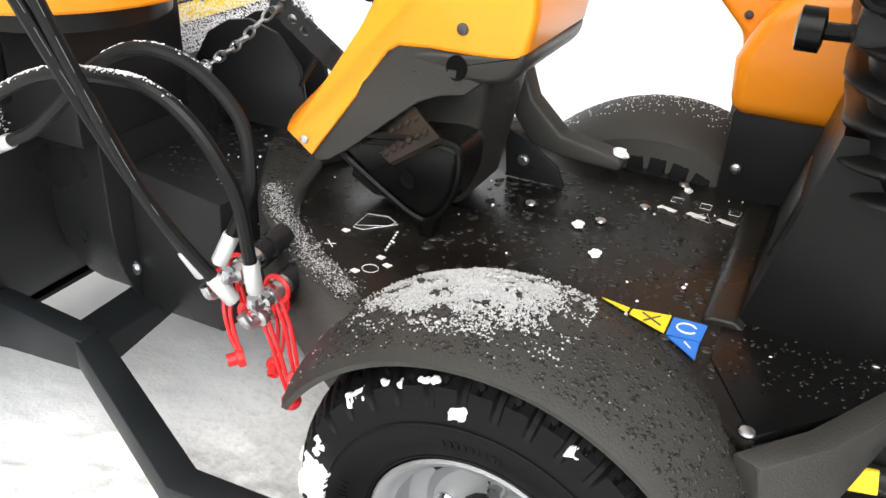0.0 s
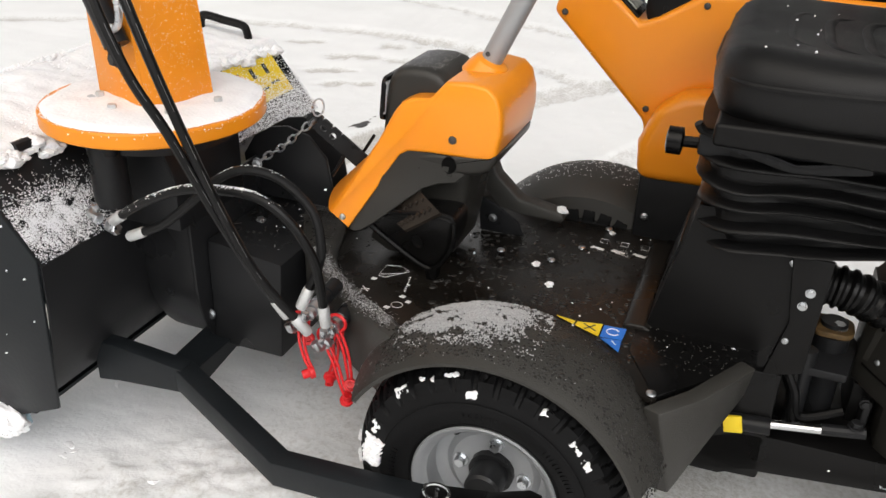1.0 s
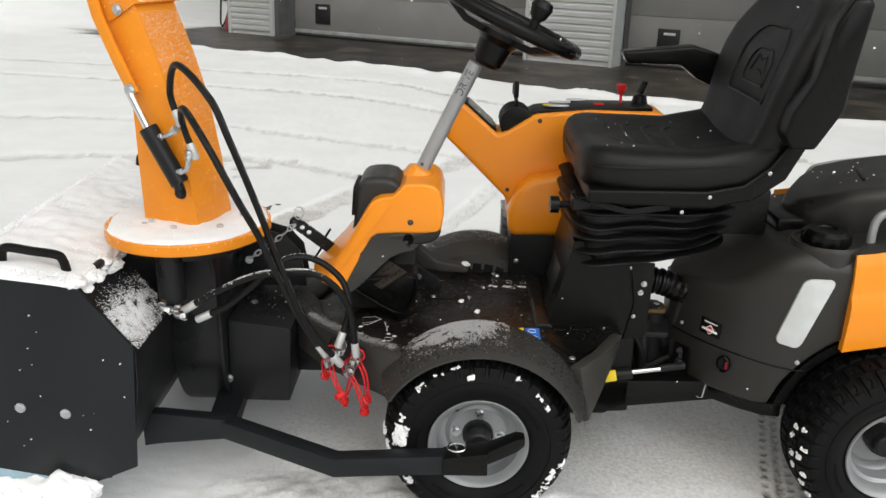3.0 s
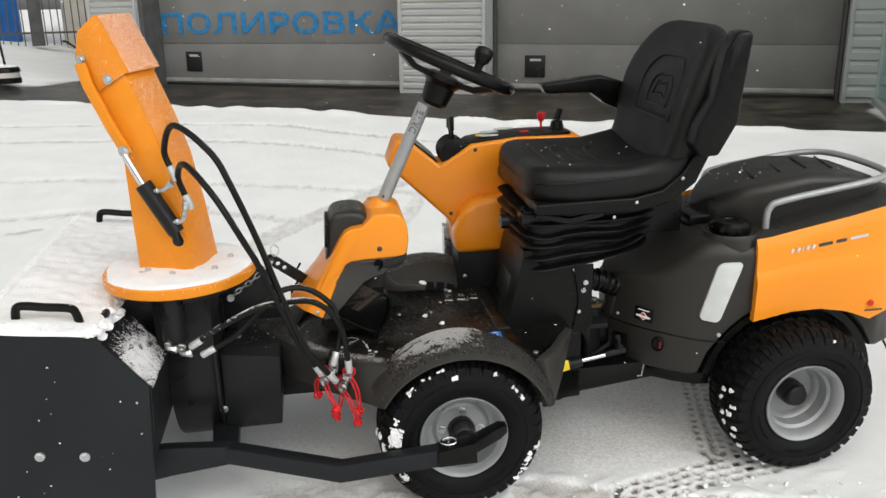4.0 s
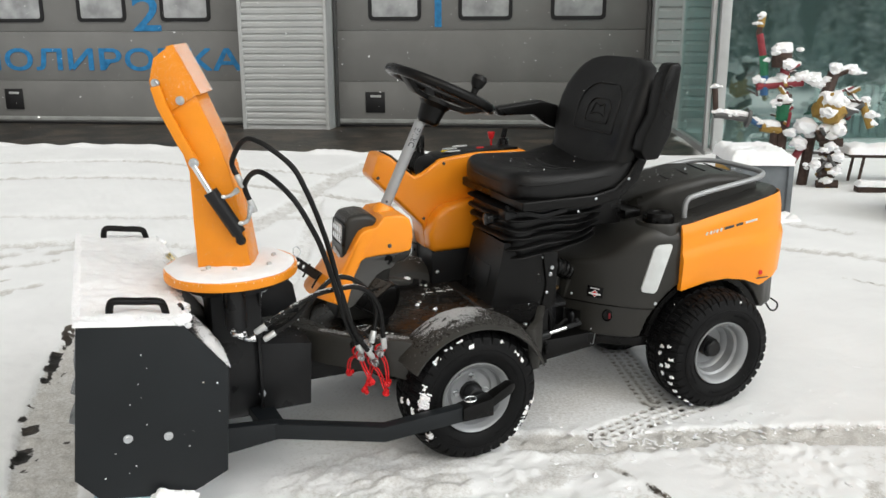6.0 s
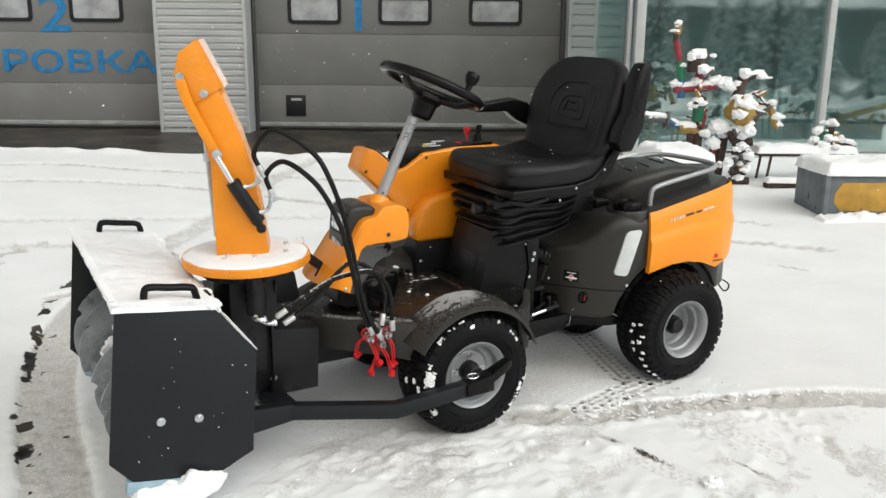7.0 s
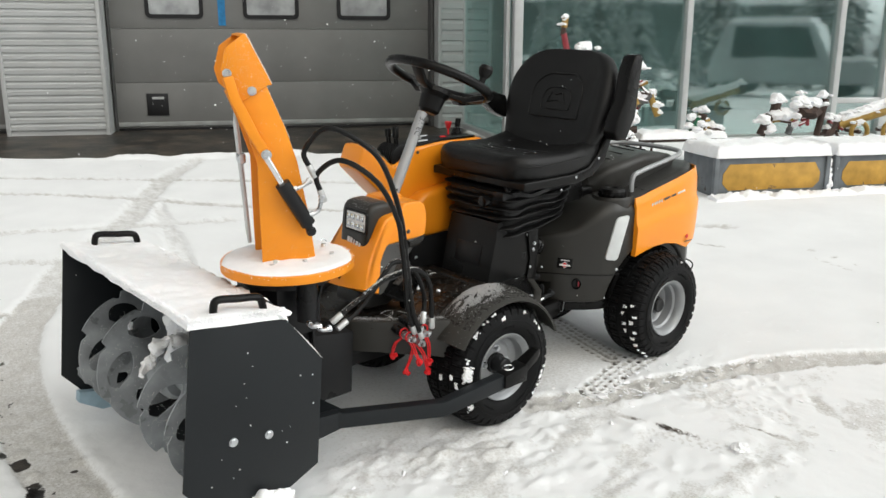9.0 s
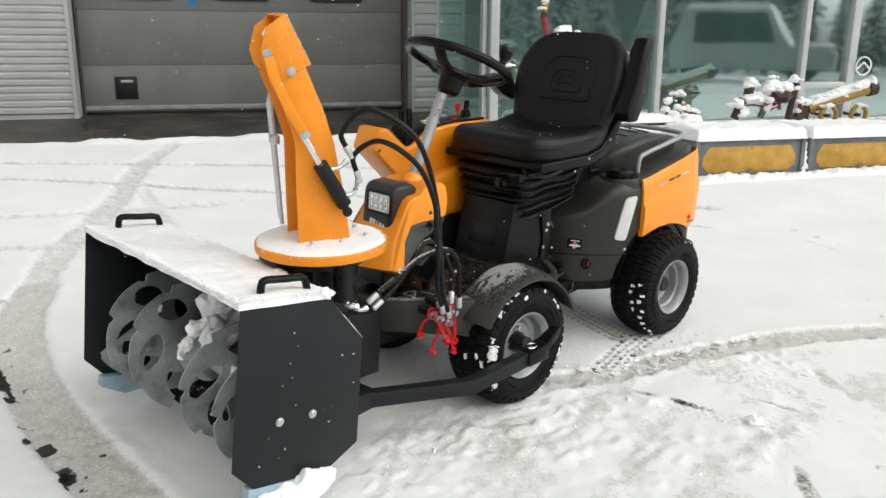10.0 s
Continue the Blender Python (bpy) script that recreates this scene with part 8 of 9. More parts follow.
part("rail_bar", rbox((0.45, 0.10, 0.06), (2.75, N0 - 0.25, 0.17), 0.01), RUST, low_rail)
part("rail_snow", snow_slab(2.52, 2.98, N0 - 0.31, N0 - 0.19, 0.20, 0.04, 14, 20, 8, 0.03), SNOW, low_rail)
emblem = wall_thing("door_emblem", "round white emblem on the shop door", "sign", kind="")
part("emblem_ring", tube([(6.24 + 0.10 * math.cos(a), GLASS_N - 0.08, 0.83 + 0.10 * math.sin(a)) for a in np.linspace(0, 2 * math.pi, 33)[:-1]], 0.009, 8, True), WHITE, emblem)
part("emblem_bar", tube([(6.16, GLASS_N - 0.08, 0.80), (6.24, GLASS_N - 0.08, 0.87), (6.32, GLASS_N - 0.08, 0.80)], 0.012, 8), WHITE, emblem)

# far corner of the yard
stand = thing("pole_stand", "round dark pole stand with a beige band, snow on top", "pole stand", pose(-4.07, 10.69, 0.30))
part("stand_base", lathe([(0.0, 0.19), (0.0, 0.20), (0.07, 0.20), (0.08, 0.18)], 28, "z"), BLACK_PLASTIC, stand)
part("stand_band", lathe([(0.07, 0.185), (0.08, 0.19), (0.14, 0.185), (0.15, 0.18)], 28, "z"), BEIGE, stand, "beige band")
part("stand_top", lathe([(0.145, 0.19), (0.15, 0.20), (0.20, 0.19), (0.215, 0.17), (0.22, 0.05)], 28, "z"), BLACK_PLASTIC, stand)
part("pole", tube([(0.02, 0, 0.2), (-0.10, 0, 1.6)], 0.016, 10), BLACK_STEEL, stand)
part("snow_cap", blob((0, 0, 0.225), 0.16, 3, 0.18), SNOW, stand)

fence = thing("picket_fence", "grey steel bar fence standing in a snowbank", "fence", pose(-6.3, 16.3, 0.55, 0, 0, 14))
for k in range(34):
    part("picket", rbox((0.022, 0.022, 1.9), (0.13 * k - 0.8, 0, 0.95), 0.0), FENCE_GREY, fence)
for z in (0.25, 1.65):
    part("fence_rail", rbox((4.5, 0.03, 0.04), (1.35, 0.02, z), 0), FENCE_GREY, fence)
part("fence_post", rbox((0.22, 0.22, 2.1), (1.27, 0.05, 1.05), 0.01), FENCE_GREY, fence, "thick square fence post")
box = thing("shipping_container", "blue painted steel container behind the fence", "container", pose(-8.2, 17.6, 0.4, 0, 0, 14))
part("container_shell", rbox((2.45, 2.4, 2.5), (1.225, 1.2, 1.35), 0.02), CONTAINER, box)
for k in range(14):
    part("container_rib", rbox((0.08, 0.03, 2.2), (0.12 + 0.16 * k, -0.012, 1.35), 0.008), CONTAINER, box)
part("container_mark", rbox((0.25, 0.01, 0.2), (1.95, -0.03, 1.55), 0), SC_RED, box)
shed = thing("beige_shed", "plain beige panel shed behind the fence", "shed", pose(-4.9, 18.2, 0.4, 0, 0, 14))
part("shed_wall", rbox((3.4, 2.0, 2.6), (1.7, 1.0, 1.3), 0.02), BEIGE, shed)
part("shed_roof", rbox((3.6, 2.2, 0.12), (1.7, 1.0, 2.66), 0.02), FENCE_GREY, shed)

barrow = wall_thing("wheelbarrow", "black wheelbarrow leaning beside the garage corner with snow in it", "wheelbarrow", kind="")
part("tray", loft([[(-8.86, 8.50, 0.64), (-8.36, 8.50, 0.64), (-8.36, 8.86, 0.64), (-8.86, 8.86, 0.64)], [(-8.95, 8.42, 0.90), (-8.28, 8.42, 0.90), (-8.28, 8.94, 0.90), (-8.95, 8.94, 0.90)]]), BLACK_STEEL, barrow)
part("tray_snow", snow_slab(-8.92, -8.31, 8.45, 8.91, 0.895, 0.08, 15, 20, 14, 0.06), SNOW, barrow)
for n_ in (8.50, 8.86):
    part("handle", tube(smooth_path([(-9.30, n_, 0.785), (-9.22, n_, 0.775), (-8.92, n_, 0.625), (-8.60, n_, 0.60), (-8.28, n_, 0.50)], 5), 0.016, 8), BLACK_STEEL, barrow)
    part("leg", tube(smooth_path([(-8.92, n_, 0.62), (-8.945, n_, 0.30), (-8.93, n_, 0.245), (-8.88, n_, 0.25), (-8.70, n_, 0.60)], 5), 0.014, 8), BLACK_STEEL, barrow)
part("barrow_wheel", lathe([(8.64, 0.12), (8.63, 0.16), (8.66, 0.17), (8.70, 0.17), (8.73, 0.16), (8.72, 0.12)], 24, "y", (-8.28, 0, 0.38)), RUBBER, barrow)
cone = wall_thing("traffic_cone", "small faded red cone against the garage wall", "cone", kind="")
part("cone_body", lathe([(0.2, 0.11), (0.215, 0.11), (0.22, 0.08), (0.48, 0.022), (0.482, 0.01)], 20, "z", (-8.67, 8.40, 0)), SC_RED, cone)

# across the yard, seen only in the shop glass
def conifer(x, y, h, seed):
    rng = random.Random(seed)
    ob = thing("conifer", "dark green conifer laden with snow", "tree", pose(x, y, on_ground(x, y) - 0.05), "trees across the yard")
    part("trunk", tube([(0, 0, 0), (0, 0, h * 0.95)], [0.16, 0.02], 8), RUST, ob)
    bm, sn = bmesh.new(), bmesh.new()
    for k in range(520):
        t = rng.random() ** 0.8
        z = h * (0.12 + 0.85 * t)
        r = (1 - t) * h * 0.26 + 0.1
        a = rng.uniform(0, 6.28)
        d = r * rng.uniform(0.35, 1.0)
        w = rng.uniform(0.10, 0.26) * (1.2 - t)
        at = Vector((d * math.cos(a), d * math.sin(a), z - d * 0.35))
        out = Vector((math.cos(a), math.sin(a), -0.45)).normalized()
        side = out.cross(Vector((0, 0, 1))).normalized()
        up = side.cross(out)
        for target, lift in ((bm, 0.0), (sn, 0.05)):
            if target is sn and rng.random() < 0.18:
                continue
            v = [target.verts.new(at + up * lift + q) for q in (-out * w, side * w * 0.6, out * w * 1.2, -side * w * 0.6, up * w * 0.25)]
            for i in range(4):
                target.faces.new((v[i], v[(i + 1) % 4], v[4]))
    part("crown", bm, FOLIAGE, ob)
    part("snow_load", sn, SNOW, ob)


FOLIAGE = material("conifer_needles", (0.085, 0.105, 0.095), 0.8, vary=0.3, scale=5)
for k in range(34):
    rr = random.Random(100 + k)
    conifer(-12 + 1.1 * k + rr.uniform(-0.5, 0.5), -19 - rr.uniform(0, 5) - 0.1 * k, rr.uniform(2.6, 4.6) if k % 4 else rr.uniform(5.0, 7.5), 200 + k)


shed = wall_thing("storage_shed", "long dark storage shed with a snowy flat roof across the yard", "shed", kind="")
part("shed_wall", rbox((60, 5.0, 3.3), (2, -30.0, 1.6), 0.05), JAMB, shed)
part("roof_snow", snow_slab(-28.3, 32.3, -32.7, -27.2, 3.26, 0.35, 71, 90, 12, 0.4), SNOW, shed)


def parked_car(x, y, turn, color, tall, label):
    m = yard_pose(x, y, turn)
    car = thing("parked_car", label, "car", m, "vehicles across the yard")
    paint = material("car_paint", color, 0.35, vary=0.1, coat=0.5)
    body = [(-2.1, 0.35), (2.1, 0.35), (2.15, 0.8), (1.9, 0.95), (1.0, 1.0), (0.55, 1.0 + tall), (-1.7, 1.0 + tall), (-2.1, 1.0)]
    part("body", prism(body, -0.85, 0.85, 0.08, segments=3), paint, car)
    part("side_glass", prism([(-1.5, 1.05), (0.7, 1.05), (0.45, 0.9 + tall), (-1.45, 0.9 + tall)], -0.862, 0.862, 0.01), WIN_FRAME, car)
    for wx in (-1.3, 1.35):
        for wy in (-0.8, 0.62):
            part("car_wheel", lathe([(wy, 0.2), (wy + 0.01, 0.32), (wy + 0.17, 0.32), (wy + 0.18, 0.2)], 20, "y", (wx, 0, 0.33)), RUBBER, car)
    part("roof_snow", snow_slab(-1.7, 0.5, -0.78, 0.78, 0.995 + tall, 0.14, 31, 24, 18, 0.15), SNOW, car)
    part("bonnet_snow", snow_slab(1.0, 2.05, -0.75, 0.75, 0.985, 0.08, 33, 18, 18, 0.12), SNOW, car)


parked_car(8.2, -12.6, 12, (0.42, 0.44, 0.45), 0.95, "tall grey van under a thick layer of snow")
parked_car(15.0, -12.6, 10, (0.03, 0.03, 0.035), 0.65, "dark estate car under a layer of snow")

# ---- snow lying on the machine ----
def crystals(points, lo, hi, seed, mat=None):
    """Many small irregular grains of snow, one for each place."""
    rng = random.Random(seed)
    verts, faces = [], []
    for p in points:
        s = rng.uniform(lo, hi)
        q = Euler((rng.uniform(0, 6), rng.uniform(0, 6), rng.uniform(0, 6))).to_matrix()
        base = len(verts)
        for c in ((1, 0, 0), (-1, 0, 0), (0, 1, 0), (0, -1, 0), (0, 0, 1), (0, 0, -1)):
            v = q @ Vector(c) * s * rng.uniform(0.55, 1.25)
            verts.append((p[0] + v.x, p[1] + v.y, p[2] + v.z * 0.8))
        faces += [(base + a, base + b, base + c) for a, b, c in ((0, 2, 4), (2, 1, 4), (1, 3, 4), (3, 0, 4), (2, 0, 5), (1, 2, 5), (3, 1, 5), (0, 3, 5))]
    me = bpy.data.meshes.new("snow_grains")
    me.from_pydata(verts, [], faces)
    me.materials.append(mat or SNOW)
    return me


def grain_stuff(points, lo, hi, seed, label, mat=None):
    ob = new("snow_grains", crystals(points, lo, hi, seed, mat))
    ob.matrix_world = MACHINE
    return tagged(ob, label, "snow", kind="stuff")


def clod(at, size, seed, stretch=(1, 1, 1), turn=None):
    bm = bmesh.new()
    bmesh.ops.create_icosphere(bm, subdivisions=4, radius=size)
    for v in bm.verts:
        d = v.co.normalized()
        k = Vector((seed * 1.7, seed * 0.3, 0))
        v.co = d * size * (1 + 0.45 * noise.noise(d * 1.2 + k) + 0.22 * noise.noise(d * 3.1 + k) + 0.10 * noise.noise(d * 8 + k) + 0.05 * noise.noise(d * 19 + k))
    bm.transform(Matrix.Translation(at) @ (turn or Matrix()) @ Matrix.Diagonal((*stretch, 1)))
    return bm


rng = random.Random(11)

# top of the blower housing
top_snow = snow_slab(-1.080, -0.828, LEFT_Y + 0.001, RIGHT_Y - 0.001, 0.0, 0.016, 21, 110, 260, 0.014, 0.55)
for v in top_snow.verts:
    v.co.z += 0.6235 - (v.co.x + 1.075) * 0.121
solo("snow_layer", top_snow, SNOW, "layer of fresh snow on the snow blower housing", "snow", MACHINE, kind="stuff")
bits = []
while len(bits) < 12000:
    t, y = rng.random(), rng.uniform(0.42, RIGHT_Y)
    if rng.random() < 0.10 + smoothstep(0.35, 0.75, t + 0.25 * noise.noise(Vector((t * 4, y * 9, 3)))):
        sx, sz = on_slope(t, 0.007 + 0.004 * rng.random())
        bits.append((sx, y, sz))
grain_stuff(bits, 0.0007, 0.0019, 33, "snow dust on the rear slope and its warning label")
bits = []
while len(bits) < 11000:
    t, y = rng.random(), rng.uniform(-0.036, 0.17)
    patch = math.exp(-((t - 0.70) / 0.23) ** 2) * (0.2 + 0.8 * math.exp(-((y - 0.03) / 0.06) ** 2))
    if rng.random() < patch * (0.7 + 0.9 * noise.noise(Vector((t * 9, y * 60, 1)))):
        sx, sz = on_slope(t, 0.004 + 0.004 * rng.random())
        bits.append((sx, y, sz))
grain_stuff(bits, 0.0005, 0.0015, 3, "loose snow grains on the black rear slope")
bits = []
while len(bits) < 3500:
    x, y = rng.uniform(-1.078, -0.832), rng.uniform(LEFT_Y + 0.006, RIGHT_Y - 0.006)
    if rng.random() < 0.55 + 0.9 * noise.noise(Vector((x * 22, y * 22, 4))):
        bits.append((x, y, 0.6355 - (x + 1.075) * 0.121 + rng.uniform(-0.003, 0.0025)))
grain_stuff(bits, 0.0008, 0.0026, 35, "loose snow grains on the snow blower housing", SNOW)
edge_bits = [(-1.08 + 0.25 * rng.random(), LEFT_Y + 0.003 + rng.uniform(-0.005, 0.016), 0.0) for k in range(1800)]
edge_bits += [(-1.078 + rng.uniform(-0.004, 0.012), rng.uniform(LEFT_Y, RIGHT_Y), 0.0) for k in range(5200)]
grain_stuff([(x, y, 0.630 - (x + 1.075) * 0.121 + rng.uniform(-0.006, 0.011)) for x, y, _ in edge_bits], 0.0014, 0.0042, 5, "ragged snow edge along the side plate", SNOW)
brow = bmesh.new()
rb = random.Random(52)
y = LEFT_Y + 0.012
while y < RIGHT_Y - 0.01:   # a lumpy brow of snow where the top bends into the slope
    size = rb.uniform(0.008, 0.019)
    t = rb.uniform(-0.02, 0.10) * (1.6 if y < 0.12 else 1.0)
    bx, bz = on_slope(t, 0.004)
    joined(brow, clod((bx + rb.uniform(-0.012, 0.002), y, bz + 0.006), size, rb.uniform(0, 90), (1.1, 1.2, 0.7)))
    y += size * rb.uniform(0.55, 1.1)
solo("snow_lump", brow, SNOW, "lumpy brow of snow along the bend of the housing", "snow", MACHINE, kind="stuff", sharp=60)
part("slope_hinge", tube([(-0.832, 0.045, 0.600), (-0.832, 0.085, 0.600)], 0.010, 10), BLACK_STEEL, blower)

# turntable
ring = bmesh.new()
rows_ = []
for j in range(73):
    a = 2 * math.pi * j / 72
    outer = 0.174 + 0.008 * noise.noise(Vector((2 * math.cos(a), 2 * math.sin(a), 1.0))) + 0.003 * noise.noise(Vector((9 * math.cos(a), 9 * math.sin(a), 2.0)))
    row = []
    for k in range(13):
        t = k / 12
        r = 0.05 + (outer - 0.05) * t
        h = 0.010 * math.sqrt(max(0, 1 - t ** 6)) * (1 + 0.5 * noise.noise(Vector((r * 25 * math.cos(a), r * 25 * math.sin(a), 0))))
        row.append(ring.verts.new((-0.677 + r * math.cos(a), 0.205 + r * math.sin(a), 0.6585 + max(h, 0.0))))
    rows_.append(row)
for one, two in zip(rows_, rows_[1:]):
    for k in range(12):
        ring.faces.new((one[k], one[k + 1], two[k + 1], two[k]))
solo("snow_layer", ring, SNOW, "thin snow lying on the orange turntable", "snow", MACHINE, kind="stuff")
bits = []
for k in range(500):
    a = rng.uniform(0, 6.28)
    r = 0.178 + rng.uniform(-0.012, 0.003)
    bits.append((-0.677 + r * math.cos(a), 0.205 + r * math.sin(a), 0.660 - max(0, r - 0.178) * 3))
grain_stuff(bits, 0.0007, 0.0018, 6, "snow grains along the turntable rim")

# dusting on the chute
bits = []
for k in range(9000):
    t = rng.random()
    z = 0.67 + 0.44 * t
    i = max(0, min(3, int((z - 0.66) / 0.11)))
    (a0, z0), (a1, z1) = REAR[i], REAR[i + 1]
    fx = a0 + (a1 - a0) * (z - z0) / (z1 - z0)
    if rng.random() < (0.10 + 0.75 * t * t) * (1 + noise.noise(Vector((z * 22, k % 7, 2)))):
        bits.append(tuple(CH @ Vector((fx - 0.0015, rng.uniform(-0.06, 0.06), z))))
for k in range(5200):
    t = rng.random()
    bits.append(tuple(CH @ Vector((0.024 + 0.058 * t - 0.002, rng.uniform(-0.066, 0.066), 1.128 + 0.122 * t + 0.001))))
for k in range(500):
    fx, z = rng.uniform(0.03, 0.14), rng.uniform(1.10, 1.245)
    if z < 1.25 - max(0, fx - 0.09) * 1.0 and fx > 0.03 + (z - 1.13) * 0.42:
        bits.append(tuple(CH @ Vector((fx, 0.0685, z))))
for k in range(260):
    z = rng.uniform(0.67, 1.05)
    bits.append(tuple(CH @ Vector((rng.uniform(-0.06, 0.06) + max(0, z - 0.9) * 0.2, 0.0625, z))))
grain_stuff(bits, 0.0004, 0.0010, 7, "fine dusting of snow on the orange chute")
for at, r in (((0.098, -0.03, 1.20), 0.022), ((0.105, 0.02, 1.21), 0.015)):
    solo("snow_lump", blob(tuple(CH @ Vector(at)), r, 2), SNOW, "snow lodged in the chute mouth", "snow", MACHINE, kind="stuff")

# mudguard, lip and wheels
bits = []
prof = [(0.003, 0.237), (0.030, 0.246), (0.060, 0.252), (0.092, 0.255), (0.118, 0.251), (0.150, 0.240)]


def on_fender(y):
    for (ya, ra), (yb, rb) in zip(prof, prof[1:]):
        if y <= yb:
            return ra + (rb - ra) * (y - ya) / (yb - ya)
    return prof[-1][1]


while len(bits) < 15000:
    a, y = rng.gauss(102, 11), rng.gauss(0.095, 0.030)
    if not 0.02 < y < 0.145 or not 76 < a < 130:
        continue
    if noise.noise(Vector((a * 0.12, y * 60, 5))) + 0.7 * noise.noise(Vector((a * 0.6, y * 300, 8))) < -0.12 + 0.3 * (abs(a - 100) / 40):
        continue
    r = on_fender(y) + rng.random() * 0.0040
    bits.append((FX + r * math.cos(radians(a)), y, FZ - 0.004 + r * math.sin(radians(a))))
grain_stuff(bits, 0.0005, 0.0017, 8, "crust of granular snow on the mudguard", GRAIN)
bits = []
for k in range(160):
    a, y = rng.uniform(55, 150), rng.uniform(0.0, 0.13)
    r = on_fender(max(0.004, y)) + 0.0006
    bits.append((FX + r * math.cos(radians(a)), y, FZ - 0.004 + r * math.sin(radians(a))))
for (x0, y0), (x1, y1) in (((-0.425, 0.270), (-0.362, 0.205)), ((-0.362, 0.205), (-0.280, 0.143)), ((-0.280, 0.143), (-0.205, 0.102))):
    for k in range(650):
        t = rng.random()
        bits.append((x0 + (x1 - x0) * t + rng.gauss(0, 0.006), y0 + (y1 - y0) * t + rng.gauss(0, 0.009), LIP_Z + 0.001))
grain_stuff(bits, 0.0004, 0.0011, 9, "scattered snow grains on the mudguard and floor lip", GRAIN)
bits = []
for k in range(500):
    a, y = rng.uniform(60, 130), rng.uniform(0.67, 0.79)
    r = on_fender(0.80 - y) + 0.001
    bits.append((FX + r * math.cos(radians(a)), y, FZ - 0.004 + r * math.sin(radians(a))))
grain_stuff(bits, 0.0006, 0.0016, 10, "snow grains on the far mudguard")


TYRE_LINE = [(0.018, 0.109), (0.006, 0.124), (0.0, 0.146), (0.003, 0.166), (0.009, 0.180), (0.016, 0.196), (0.030, 0.2065), (0.050, 0.2115), (0.095, 0.2135), (0.14, 0.2115), (0.16, 0.2065)]
TYRE_RUN = [0.0]
for (ya, ra), (yb, rb) in zip(TYRE_LINE, TYRE_LINE[1:]):
    TYRE_RUN.append(TYRE_RUN[-1] + math.hypot(yb - ya, rb - ra))


def tyre_fleck(bm, cx, cy, cz, deg, run, long, wide, seed, thick=0.004, torn=1.5):
    """A flat, ragged patch of packed snow lying on the skin of a tyre."""
    cell = 0.0013
    nu, nv = int(long / cell) + 2, int(wide / cell) + 2
    top, low = {}, {}

    def place(u, v, lift):
        s = min(max(run + v, 0.0), TYRE_RUN[-1])
        i = max(k for k in range(len(TYRE_RUN) - 1) if TYRE_RUN[k] <= s)
        t = (s - TYRE_RUN[i]) / (TYRE_RUN[i + 1] - TYRE_RUN[i])
        (ya, ra), (yb, rb) = TYRE_LINE[i], TYRE_LINE[i + 1]
        n_ = Vector((rb - ra, -(yb - ya))).normalized()   # outward as (-y, r)
        y, r = ya + (yb - ya) * t - n_.x * lift, ra + (rb - ra) * t - n_.y * lift
        a = radians(deg) + u / 0.2
        return (cx + r * math.cos(a), cy + y, cz + r * math.sin(a))

    def solid(i, j):
        u, v = (i + 0.5) / nu * 2 - 1, (j + 0.5) / nv * 2 - 1
        return 1.0 - max(abs(u), abs(v)) ** 2 + torn * noise.noise(Vector((i * 0.18, j * 0.18, seed))) + 0.35 * noise.noise(Vector((i * 0.53, j * 0.53, seed + 5))) > 0.30

    kept = {(i, j) for i in range(nu) for j in range(nv) if solid(i, j)}
    for i, j in kept:
        for a, b in ((i, j), (i + 1, j), (i + 1, j + 1), (i, j + 1)):
            if (a, b) not in top:
                w = noise.noise(Vector((a * 0.4, b * 0.4, seed + 9)))
                u, v = (a - nu / 2) * cell, (b - nv / 2) * cell
                top[a, b] = bm.verts.new(place(u + 0.001 * w, v, thick * (0.75 + 0.6 * w)))
                low[a, b] = bm.verts.new(place(u, v, -0.004))
        q = ((i, j), (i + 1, j), (i + 1, j + 1), (i, j + 1))
        bm.faces.new([top[k] for k in q])
        for (di, dj), (k1, k2) in (((0, -1), (q[0], q[1])), ((1, 0), (q[1], q[2])), ((0, 1), (q[2], q[3])), ((-1, 0), (q[3], q[0]))):
            if (i + di, j + dj) not in kept:
                bm.faces.new((top[k1], top[k2], low[k2], low[k1]))
    for _ in range(3):
        bmesh.ops.smooth_vert(bm, verts=list(top.values()), factor=0.5, use_axis_x=True, use_axis_y=True, use_axis_z=True)


chunks = bmesh.new()
for k, (deg, run, long, wide) in enumerate(((172, 0.070, 0.062, 0.034), (160, 0.078, 0.024, 0.016), (176, 0.122, 0.024, 0.009), (183, 0.104, 0.026, 0.010), (132, 0.088, 0.026, 0.014), (118, 0.090, 0.030, 0.012),
                                          (106, 0.094, 0.022, 0.007), (97, 0.068, 0.020, 0.012), (63, 0.084, 0.016, 0.014), (44, 0.078, 0.028, 0.012), (35, 0.074, 0.024, 0.010), (-24, 0.078, 0.055, 0.020), (-14, 0.090, 0.03, 0.012), (211, 0.078, 0.030, 0.026),
                                          (180, 0.165, 0.020, 0.008), (-40, 0.082, 0.05, 0.02))):
    tyre_fleck(chunks, FX, 0.0, FZ, deg, run, long, wide, 3.3 * k, 0.011 if k == 0 else 0.004, 0.8 if k == 0 else 1.5)
solo("snow_clods", chunks, SNOW, "clods of snow packed in the front tyre's tread", "snow", MACHINE, kind="stuff", sharp=20)
chunks = bmesh.new()
for k in range(13):
    deg = 168 + 9.4 * (k % 9) + rng.uniform(-1.5, 1.5)
    tyre_fleck(chunks, RX, 0.03, RZ, deg, (0.112, 0.15)[k // 9] + rng.uniform(-0.008, 0.008), rng.uniform(0.008, 0.016), rng.uniform(0.008, 0.018), 2.1 * k + 60, 0.003)
